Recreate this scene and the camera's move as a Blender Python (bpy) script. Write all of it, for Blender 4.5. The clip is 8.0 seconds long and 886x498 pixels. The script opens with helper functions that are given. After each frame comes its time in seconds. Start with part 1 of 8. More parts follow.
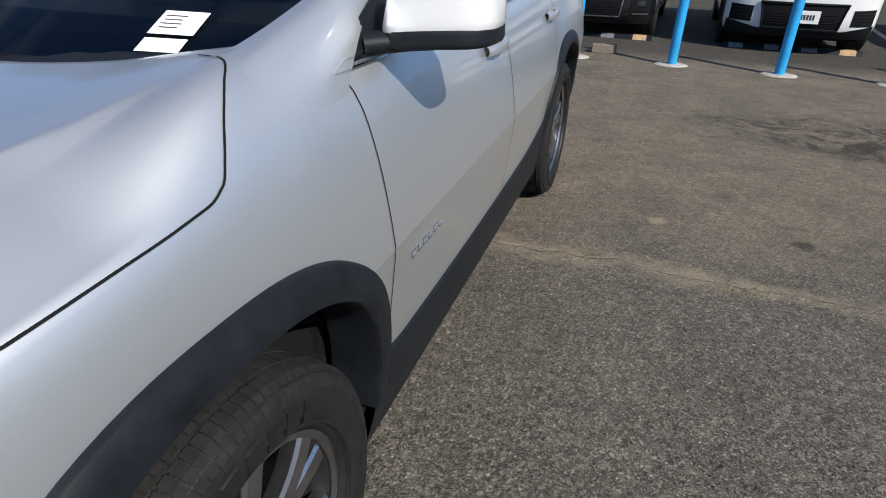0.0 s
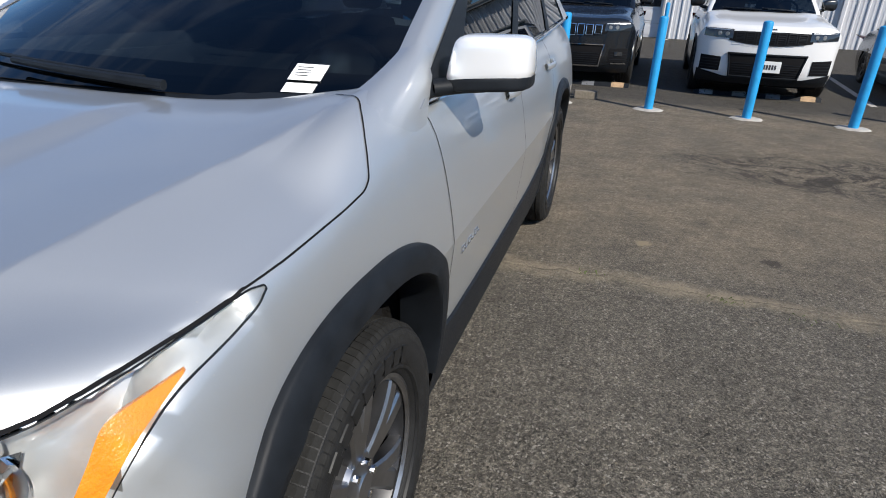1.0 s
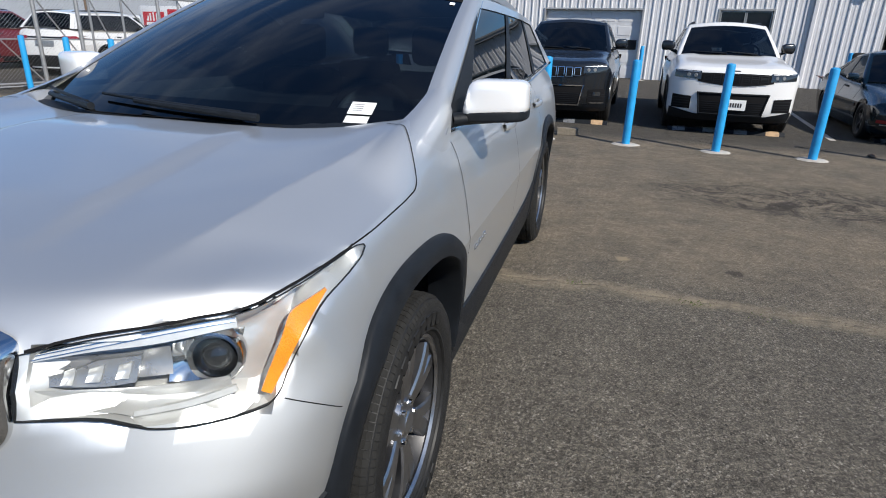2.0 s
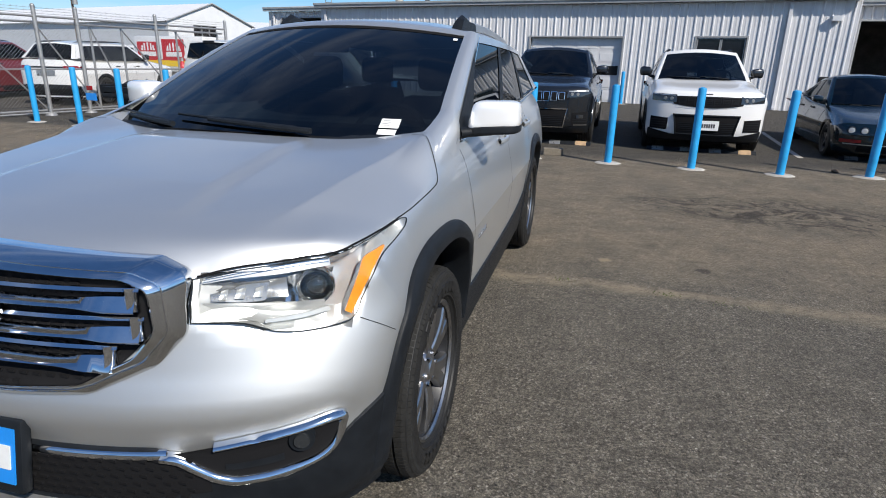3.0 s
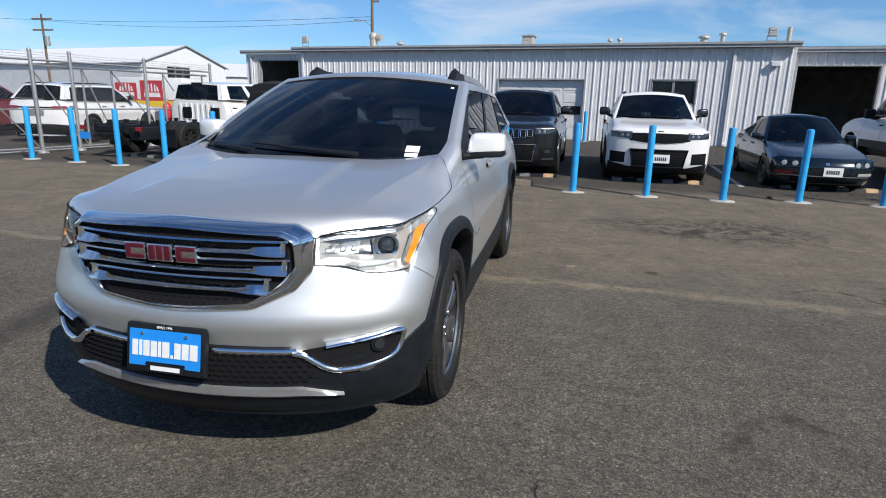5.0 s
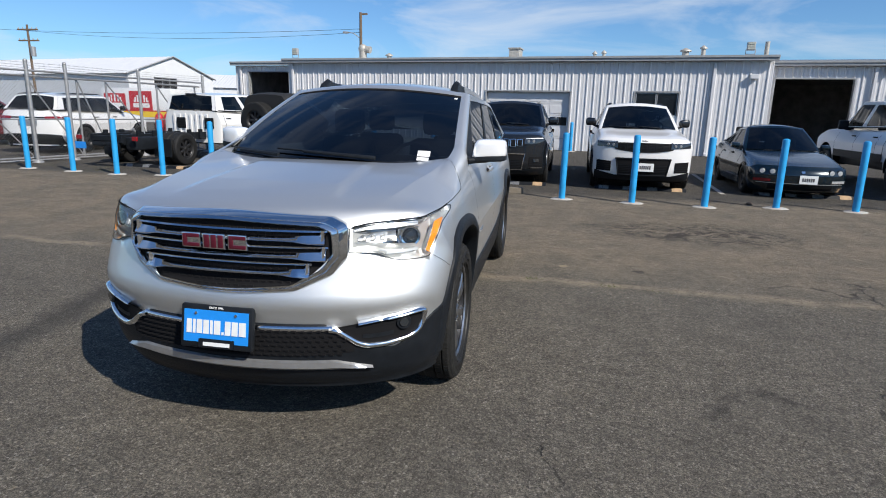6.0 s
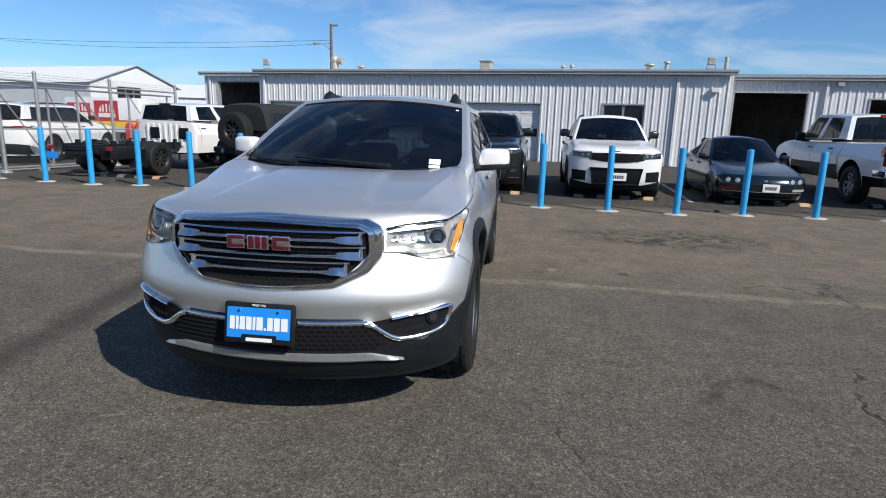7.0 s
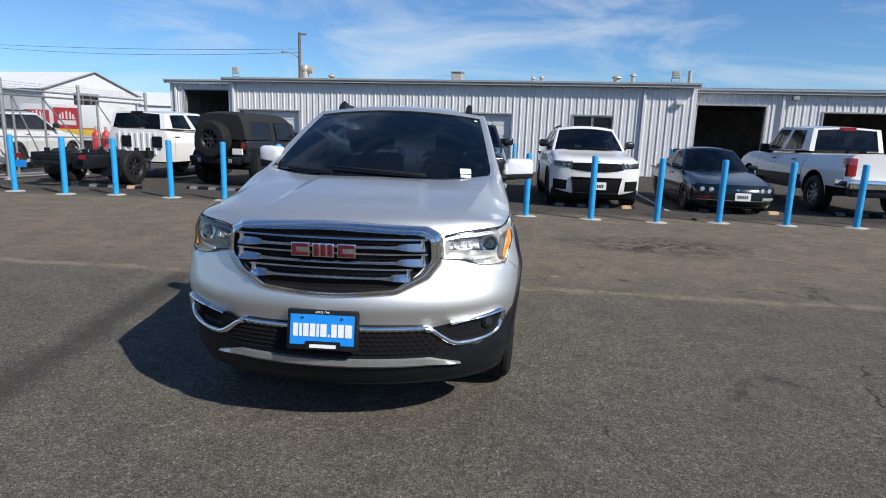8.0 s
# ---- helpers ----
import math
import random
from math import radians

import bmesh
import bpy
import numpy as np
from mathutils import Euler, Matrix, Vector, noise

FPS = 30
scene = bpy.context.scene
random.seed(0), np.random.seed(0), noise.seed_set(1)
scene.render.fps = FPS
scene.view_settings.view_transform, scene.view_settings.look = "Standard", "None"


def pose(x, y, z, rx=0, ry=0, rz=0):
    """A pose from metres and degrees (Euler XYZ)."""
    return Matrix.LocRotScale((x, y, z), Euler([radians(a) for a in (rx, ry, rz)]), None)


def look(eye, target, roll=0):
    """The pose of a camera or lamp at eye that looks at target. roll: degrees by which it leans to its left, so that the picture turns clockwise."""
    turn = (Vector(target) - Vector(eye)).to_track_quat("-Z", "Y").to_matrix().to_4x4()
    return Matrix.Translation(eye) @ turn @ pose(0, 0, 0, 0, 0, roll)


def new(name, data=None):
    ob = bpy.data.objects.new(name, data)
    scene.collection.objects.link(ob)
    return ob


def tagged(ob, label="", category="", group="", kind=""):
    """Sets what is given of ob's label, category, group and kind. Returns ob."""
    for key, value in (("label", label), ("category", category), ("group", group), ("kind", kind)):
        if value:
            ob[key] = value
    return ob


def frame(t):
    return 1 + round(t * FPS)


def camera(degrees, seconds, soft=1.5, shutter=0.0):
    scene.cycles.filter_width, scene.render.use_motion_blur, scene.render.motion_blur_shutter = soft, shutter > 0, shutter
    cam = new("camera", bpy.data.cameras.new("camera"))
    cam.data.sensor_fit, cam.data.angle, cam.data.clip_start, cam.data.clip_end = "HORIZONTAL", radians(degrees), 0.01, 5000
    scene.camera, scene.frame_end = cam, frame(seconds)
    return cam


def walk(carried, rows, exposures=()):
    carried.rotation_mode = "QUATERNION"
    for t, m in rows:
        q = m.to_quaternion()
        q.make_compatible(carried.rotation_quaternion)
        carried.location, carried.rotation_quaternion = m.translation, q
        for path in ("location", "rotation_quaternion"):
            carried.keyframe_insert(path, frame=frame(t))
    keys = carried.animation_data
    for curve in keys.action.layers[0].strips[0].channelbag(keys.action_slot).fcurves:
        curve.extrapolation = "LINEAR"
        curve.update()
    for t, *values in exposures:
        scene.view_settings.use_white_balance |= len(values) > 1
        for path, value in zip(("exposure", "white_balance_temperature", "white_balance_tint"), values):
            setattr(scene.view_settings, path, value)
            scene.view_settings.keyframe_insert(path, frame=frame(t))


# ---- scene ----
cam = camera(74.7, 8.0, soft=1.0)
PATH = [
    (0, (0.467, -0.469, 1.349), (-0.098, 1.198, 0.398), 1.5),
    (0.5, (0.447, -0.659, 1.37), (-0.101, 1.045, 0.477), 1.5),
    (1, (0.423, -0.874, 1.395), (-0.107, 0.872, 0.578), 1.9),
    (1.5, (0.426, -1.095, 1.413), (-0.088, 0.685, 0.66), 2.0),
    (2.8, (0.49, -1.715, 1.451), (0.009, 0.122, 0.823), 1.2),
    (3, (0.492, -1.815, 1.447), (0.019, 0.028, 0.83), 1.3),
    (3.5, (0.494, -2.061, 1.446), (0.04, -0.2, 0.873), 1.2),
    (4, (0.504, -2.282, 1.462), (0.07, -0.405, 0.925), 1.2),
    (4.5, (0.514, -2.505, 1.465), (0.107, -0.616, 0.951), 1.3),
    (6, (0.45, -3.053, 1.448), (0.107, -1.136, 0.992), 1.4),
    (6.5, (0.36, -3.206, 1.444), (0.058, -1.279, 1.002), 1.6),
    (7, (0.223, -3.305, 1.439), (-0.013, -1.363, 1.021), 1.6),
    (7.5, (0.03, -3.383, 1.423), (-0.138, -1.43, 1.024), 1.7),
    (8, (-0.2, -3.431, 1.432), (-0.314, -1.472, 1.049), 1.9),
]
walk(cam, [(t, look(eye, target, roll)) for t, eye, target, roll in PATH])

# ---------------------------------------------------------------- light
SUN = Vector((1.0, -0.73, 1.03)).normalized()
world = bpy.data.worlds.new("sky")
scene.world = world
world.use_nodes = True
wn, wl = world.node_tree.nodes, world.node_tree.links
sky = wn.new("ShaderNodeTexSky")
sky.sky_type = "NISHITA"
sky.sun_disc = False
sky.sun_elevation = math.asin(SUN.z)
sky.sun_rotation = math.atan2(SUN.x, SUN.y)
sky.altitude = 900.0
sky.dust_density = 0.6
# thin streaky cirrus mixed into the sky
tc = wn.new("ShaderNodeTexCoord")
mp = wn.new("ShaderNodeMapping")
mp.inputs["Scale"].default_value = (1.6, 1.2, 7.0)
mp.inputs["Rotation"].default_value = (0.0, 0.35, 0.3)
cn = wn.new("ShaderNodeTexNoise")
cn.inputs["Scale"].default_value = 1.7
cn.inputs["Detail"].default_value = 7.0
cn.inputs["Roughness"].default_value = 0.58
cn.inputs["Distortion"].default_value = 0.6
cr = wn.new("ShaderNodeValToRGB")
cr.color_ramp.elements[0].position = 0.46
cr.color_ramp.elements[1].position = 0.76
cr.color_ramp.elements[1].color = (0.75, 0.75, 0.75, 1)
mixc = wn.new("ShaderNodeMix")
mixc.data_type = "RGBA"
tint = wn.new("ShaderNodeMix")
tint.data_type = "RGBA"
tint.blend_type = "MULTIPLY"
tint.inputs["Factor"].default_value = 1.0
tint.inputs["B"].default_value = (0.58, 0.88, 1.2, 1)
wl.new(tc.outputs["Generated"], mp.inputs["Vector"])
wl.new(mp.outputs["Vector"], cn.inputs["Vector"])
wl.new(cn.outputs["Fac"], cr.inputs["Fac"])
wl.new(sky.outputs["Color"], tint.inputs["A"])
wl.new(tint.outputs["Result"], mixc.inputs["A"])
mixc.inputs["B"].default_value = (7.5, 8.0, 8.6, 1)
sepd = wn.new("ShaderNodeSeparateXYZ")
thin = wn.new("ShaderNodeMapRange")
thin.inputs["From Min"].default_value, thin.inputs["From Max"].default_value = 0.25, 0.75
thin.inputs["To Min"].default_value, thin.inputs["To Max"].default_value = 1.0, 0.25
cover = wn.new("ShaderNodeMath")
cover.operation = "MULTIPLY"
wl.new(tc.outputs["Generated"], sepd.inputs["Vector"])
wl.new(sepd.outputs["Z"], thin.inputs["Value"])
wl.new(cr.outputs["Color"], cover.inputs[0])
wl.new(thin.outputs["Result"], cover.inputs[1])
wl.new(cover.outputs[0], mixc.inputs["Factor"])
bg = wn["Background"]
bg.inputs["Strength"].default_value = 0.085
wl.new(mixc.outputs["Result"], bg.inputs["Color"])
sun_data = bpy.data.lights.new("sun", "SUN")
sun_data.energy = 4.8
sun_data.angle = radians(0.53)
sun_data.color = (1.0, 0.945, 0.86)
sun = new("sun", sun_data)
sun.matrix_world = look((0, 0, 30), Vector((0, 0, 30)) - SUN)
scene.view_settings.exposure = 0.30

# ---------------------------------------------------------------- materials


def mat(name, color, rough=0.5, metal=0.0, coat=0.0, spec=0.5, var=0.0, scale=8.0, bump=0.0, bscale=60.0, emit=0.0):
    """Principled material with two scales of colour variation and fine relief."""
    m = bpy.data.materials.new(name)
    m.use_nodes = True
    n, l = m.node_tree.nodes, m.node_tree.links
    b = n["Principled BSDF"]
    b.inputs["Base Color"].default_value = (*color, 1)
    b.inputs["Roughness"].default_value = rough
    b.inputs["Metallic"].default_value = metal
    b.inputs["Coat Weight"].default_value = coat
    b.inputs["Coat Roughness"].default_value = 0.03
    b.inputs["Specular IOR Level"].default_value = spec
    if emit:
        b.inputs["Emission Color"].default_value = (*color, 1)
        b.inputs["Emission Strength"].default_value = emit
    if var or bump:
        co = n.new("ShaderNodeTexCoord")
    if var:
        a = n.new("ShaderNodeTexNoise")
        a.inputs["Scale"].default_value = scale
        a.inputs["Detail"].default_value = 8
        a.inputs["Roughness"].default_value = 0.65
        l.new(co.outputs["Object"], a.inputs["Vector"])
        r = n.new("ShaderNodeMapRange")
        r.inputs["From Min"].default_value, r.inputs["From Max"].default_value = 0.3, 0.7
        r.inputs["To Min"].default_value, r.inputs["To Max"].default_value = 1 - var, 1 + var
        l.new(a.outputs["Fac"], r.inputs["Value"])
        mx = n.new("ShaderNodeMix")
        mx.data_type, mx.blend_type = "RGBA", "MULTIPLY"
        mx.inputs["Factor"].default_value = 1
        mx.inputs["A"].default_value = (*color, 1)
        l.new(r.outputs["Result"], mx.inputs["B"])
        l.new(mx.outputs["Result"], b.inputs["Base Color"])
        rr = n.new("ShaderNodeMapRange")
        rr.inputs["To Min"].default_value, rr.inputs["To Max"].default_value = max(rough - 0.08, 0.02), min(rough + 0.1, 1)
        l.new(a.outputs["Fac"], rr.inputs["Value"])
        l.new(rr.outputs["Result"], b.inputs["Roughness"])
    if bump:
        v = n.new("ShaderNodeTexNoise")
        v.inputs["Scale"].default_value = bscale
        v.inputs["Detail"].default_value = 4
        l.new(co.outputs["Object"], v.inputs["Vector"])
        bp = n.new("ShaderNodeBump")
        bp.inputs["Strength"].default_value = bump
        bp.inputs["Distance"].default_value = 0.01
        l.new(v.outputs["Fac"], bp.inputs["Height"])
        l.new(bp.outputs["Normal"], b.inputs["Normal"])
    return m


def paint_mat(name, color, metal=0.0, rough=0.3, dust=0.05):
    """Clear-coated paint with flakes, dust film and faint specks."""
    m = mat(name, color, rough, metal, 1.0)
    n, l = m.node_tree.nodes, m.node_tree.links
    b = n["Principled BSDF"]
    co = n.new("ShaderNodeTexCoord")
    fl = n.new("ShaderNodeTexVoronoi")
    fl.inputs["Scale"].default_value = 900
    l.new(co.outputs["Object"], fl.inputs["Vector"])
    du = n.new("ShaderNodeTexNoise")
    du.inputs["Scale"].default_value = 5
    du.inputs["Detail"].default_value = 9
    du.inputs["Roughness"].default_value = 0.7
    l.new(co.outputs["Object"], du.inputs["Vector"])
    r = n.new("ShaderNodeMapRange")
    r.inputs["From Min"].default_value, r.inputs["From Max"].default_value = 0.35, 0.75
    r.inputs["To Max"].default_value = dust * 2
    l.new(du.outputs["Fac"], r.inputs["Value"])
    sp = n.new("ShaderNodeTexVoronoi")
    sp.inputs["Scale"].default_value = 42
    l.new(co.outputs["Object"], sp.inputs["Vector"])
    pick = n.new("ShaderNodeSeparateColor")
    l.new(sp.outputs["Color"], pick.inputs["Color"])
    size = n.new("ShaderNodeMapRange")
    size.inputs["From Min"].default_value, size.inputs["From Max"].default_value = 0.35, 1.0
    size.inputs["To Min"].default_value, size.inputs["To Max"].default_value = 0.0, 0.075
    l.new(pick.outputs["Red"], size.inputs["Value"])
    near = n.new("ShaderNodeMath")
    near.operation = "LESS_THAN"
    l.new(sp.outputs["Distance"], near.inputs[0])
    l.new(size.outputs["Result"], near.inputs[1])
    spr = n.new("ShaderNodeMath")
    spr.operation = "MULTIPLY"
    spr.inputs[1].default_value = min(0.8, dust * 18)
    l.new(near.outputs[0], spr.inputs[0])
    ad = n.new("ShaderNodeMath")
    ad.operation = "ADD"
    ad.use_clamp = True
    l.new(r.outputs["Result"], ad.inputs[0])
    l.new(spr.outputs[0], ad.inputs[1])
    hsv = n.new("ShaderNodeHueSaturation")
    hsv.inputs["Color"].default_value = (*color, 1)
    fr = n.new("ShaderNodeMapRange")
    fr.inputs["To Min"].default_value, fr.inputs["To Max"].default_value = 0.97, 1.03
    l.new(fl.outputs["Distance"], fr.inputs["Value"])
    l.new(fr.outputs["Result"], hsv.inputs["Value"])
    mx = n.new("ShaderNodeMix")
    mx.data_type = "RGBA"
    mx.inputs["B"].default_value = (0.80, 0.78, 0.74, 1)
    l.new(ad.outputs[0], mx.inputs["Factor"])
    l.new(hsv.outputs["Color"], mx.inputs["A"])
    l.new(mx.outputs["Result"], b.inputs["Base Color"])
    cr2 = n.new("ShaderNodeMapRange")
    cr2.inputs["To Min"].default_value, cr2.inputs["To Max"].default_value = 0.03, 0.16
    l.new(du.outputs["Fac"], cr2.inputs["Value"])
    l.new(cr2.outputs["Result"], b.inputs["Coat Roughness"])
    b.inputs["Coat Weight"].default_value = 0.9
    return m


def glass_mat(name, tint, rough=0.0, ior=1.5):
    """Thin tinted glass: clear transmission with a mirror-like surface by Fresnel."""
    m = bpy.data.materials.new(name)
    m.use_nodes = True
    n, l = m.node_tree.nodes, m.node_tree.links
    n.remove(n["Principled BSDF"])
    tr = n.new("ShaderNodeBsdfTransparent")
    tr.inputs["Color"].default_value = (*tint, 1)
    gl = n.new("ShaderNodeBsdfGlossy")
    gl.inputs["Roughness"].default_value = rough
    fz = n.new("ShaderNodeFresnel")
    fz.inputs["IOR"].default_value = ior
    mx = n.new("ShaderNodeMixShader")
    l.new(fz.outputs["Fac"], mx.inputs["Fac"])
    l.new(tr.outputs["BSDF"], mx.inputs[1])
    l.new(gl.outputs["BSDF"], mx.inputs[2])
    l.new(mx.outputs["Shader"], n["Material Output"].inputs["Surface"])
    return m


M_SILVER = paint_mat("silver_paint", (0.700, 0.712, 0.708), 0.92, 0.51, 0.03)
M_WHITE = paint_mat("white_paint", (0.70, 0.70, 0.695), 0.0, 0.35, 0.03)
M_DARKP = paint_mat("dark_grey_paint", (0.008, 0.010, 0.013), 0.2, 0.25, 0.001)
M_TEAL = paint_mat("dark_teal_paint", (0.001, 0.010, 0.018), 0.35, 0.22, 0.0005)
M_RED = paint_mat("dark_red_paint", (0.13, 0.010, 0.014), 0.1, 0.3, 0.006)
M_PLASTIC = mat("black_plastic", (0.010, 0.012, 0.015), 0.46, spec=0.18, var=0.3, scale=14, bump=0.12, bscale=900)
M_DARK = mat("dark_void", (0.012, 0.012, 0.013), 0.9, spec=0.05)
M_CHROME = mat("chrome", (0.78, 0.79, 0.8), 0.07, 1.0, var=0.05, scale=20)
M_MIRROR = mat("polished_mirror_cap", (0.92, 0.92, 0.92), 0.24, 0.30, 0.8)
M_SATIN = mat("satin_silver_trim", (0.5, 0.5, 0.5), 0.33, 0.8, var=0.08, scale=30)
M_RIM = mat("machined_rim", (0.40, 0.40, 0.41), 0.30, 1.0, var=0.15, scale=18)
M_RIMDARK = mat("dark_rim", (0.03, 0.03, 0.032), 0.4, 0.5, var=0.3, scale=25)
M_TYRE = mat("tyre_rubber", (0.013, 0.013, 0.013), 0.55, spec=0.3, var=0.35, scale=22, bump=0.25, bscale=260)
M_TREAD = mat("dusty_tyre_tread", (0.018, 0.0178, 0.017), 0.85, spec=0.2, var=0.35, scale=30, bump=0.2, bscale=300)
M_TYREMARK = mat("raised_tyre_rubber", (0.012, 0.012, 0.012), 0.5, spec=0.3, var=0.3, scale=30)
M_GLASS = glass_mat("car_glass", (0.035, 0.052, 0.07), 0.0, 1.62)
M_GLASSDK = glass_mat("privacy_glass", (0.014, 0.017, 0.02))
M_GLASSPROJ = mat("projector_glass", (0.03, 0.034, 0.038), 0.05, 0.3, 1.0)
M_LENS = glass_mat("lamp_lens", (0.93, 0.95, 0.96))
M_AMBER = mat("amber_lens", (0.78, 0.27, 0.02), 0.18, 0.0, 0.6, var=0.15, scale=40, bump=0.3, bscale=260)
M_REDLENS = mat("red_lens", (0.22, 0.008, 0.012), 0.15, 0.0, 0.7, var=0.1, scale=40)
M_REFLECT = mat("lamp_reflector", (0.60, 0.605, 0.60), 0.32, 0.58, var=0.12, scale=12, bump=0.08, bscale=40)
M_GUIDE = mat("frosted_light_guide", (0.60, 0.61, 0.61), 0.32, 0.35, 0.4, var=0.12, scale=30)
M_BOWL = mat("grey_lamp_bowl", (0.33, 0.335, 0.34), 0.28, 0.6, var=0.15, scale=20, bump=0.1, bscale=30)
M_LINING = mat("dusty_wheel_liner", (0.020, 0.019, 0.018), 0.9, spec=0.1, var=0.4, scale=12, bump=0.3, bscale=90)
M_FABRIC = mat("dark_seat_fabric", (0.010, 0.010, 0.011), 0.85, var=0.25, scale=30)
M_LINER = mat("grey_headliner", (0.06, 0.06, 0.06), 0.9, var=0.1, scale=20)
M_REDBADGE = mat("red_badge", (0.095, 0.008, 0.020), 0.3, 0.2, 0.3, var=0.1, scale=30)
M_PLATEBLUE = mat("plate_blue", (0.012, 0.24, 0.72), 0.3, 0.0, 0.3, var=0.06, scale=30)
M_PLATEWHITE = mat("plate_white", (0.72, 0.73, 0.72), 0.4, var=0.06, scale=30)
M_PAPER = mat("white_paper", (0.8, 0.8, 0.79), 0.7, var=0.03, scale=20)
M_INK = mat("dark_ink", (0.03, 0.03, 0.035), 0.7)
M_BOLLARD = mat("blue_painted_steel", (0.02, 0.30, 0.62), 0.42, var=0.16, scale=6, bump=0.12, bscale=40)
M_CONC = mat("concrete", (0.40, 0.37, 0.33), 0.9, var=0.25, scale=9, bump=0.5, bscale=70)
M_GRAVEL = mat("dusty_gravel", (0.17, 0.145, 0.11), 0.9, var=0.3, scale=40)
M_VINYL = mat("smoked_vinyl_window", (0.012, 0.013, 0.015), 0.12, spec=0.5, var=0.2, scale=6)
M_WOOD = mat("raw_lumber", (0.42, 0.28, 0.16), 0.8, var=0.25, scale=12, bump=0.3, bscale=60)
M_WALL = mat("ribbed_metal_siding", (0.62, 0.62, 0.63), 0.45, var=0.08, scale=1.2, bump=0.05, bscale=10)
M_TRIM = mat("grey_metal_trim", (0.30, 0.31, 0.32), 0.45, var=0.15, scale=4)
M_ROOFM = mat("galvanised_roof", (0.46, 0.47, 0.48), 0.4, 0.3, var=0.15, scale=3)
M_GABLE = mat("white_metal_building", (0.62, 0.63, 0.645), 0.5, var=0.07, scale=1.5)
M_GALV = mat("galvanised_steel", (0.36, 0.36, 0.36), 0.45, 0.6, var=0.2, scale=20)
M_RUST = mat("weathered_vent_metal", (0.42, 0.40, 0.36), 0.55, 0.3, var=0.25, scale=10)
M_POLE = mat("weathered_pole_wood", (0.13, 0.09, 0.06), 0.9, var=0.3, scale=8, bump=0.4, bscale=30)
M_INTERIOR = mat("dark_shop_interior", (0.24, 0.225, 0.21), 0.9, var=0.4, scale=2)
M_YELLOW = mat("yellow_vinyl", (0.75, 0.50, 0.03), 0.4, var=0.06, scale=5)
M_REDV = mat("red_vinyl", (0.45, 0.02, 0.03), 0.4, var=0.08, scale=5)
M_GRASS = mat("weed_green", (0.09, 0.11, 0.03), 0.8, var=0.4, scale=15)
M_TOPCLOTH = mat("black_soft_top", (0.011, 0.011, 0.012), 0.75, var=0.3, scale=8, bump=0.3, bscale=20)
M_BLACKP = paint_mat("black_paint", (0.006, 0.006, 0.007), 0.0, 0.3, 0.002)


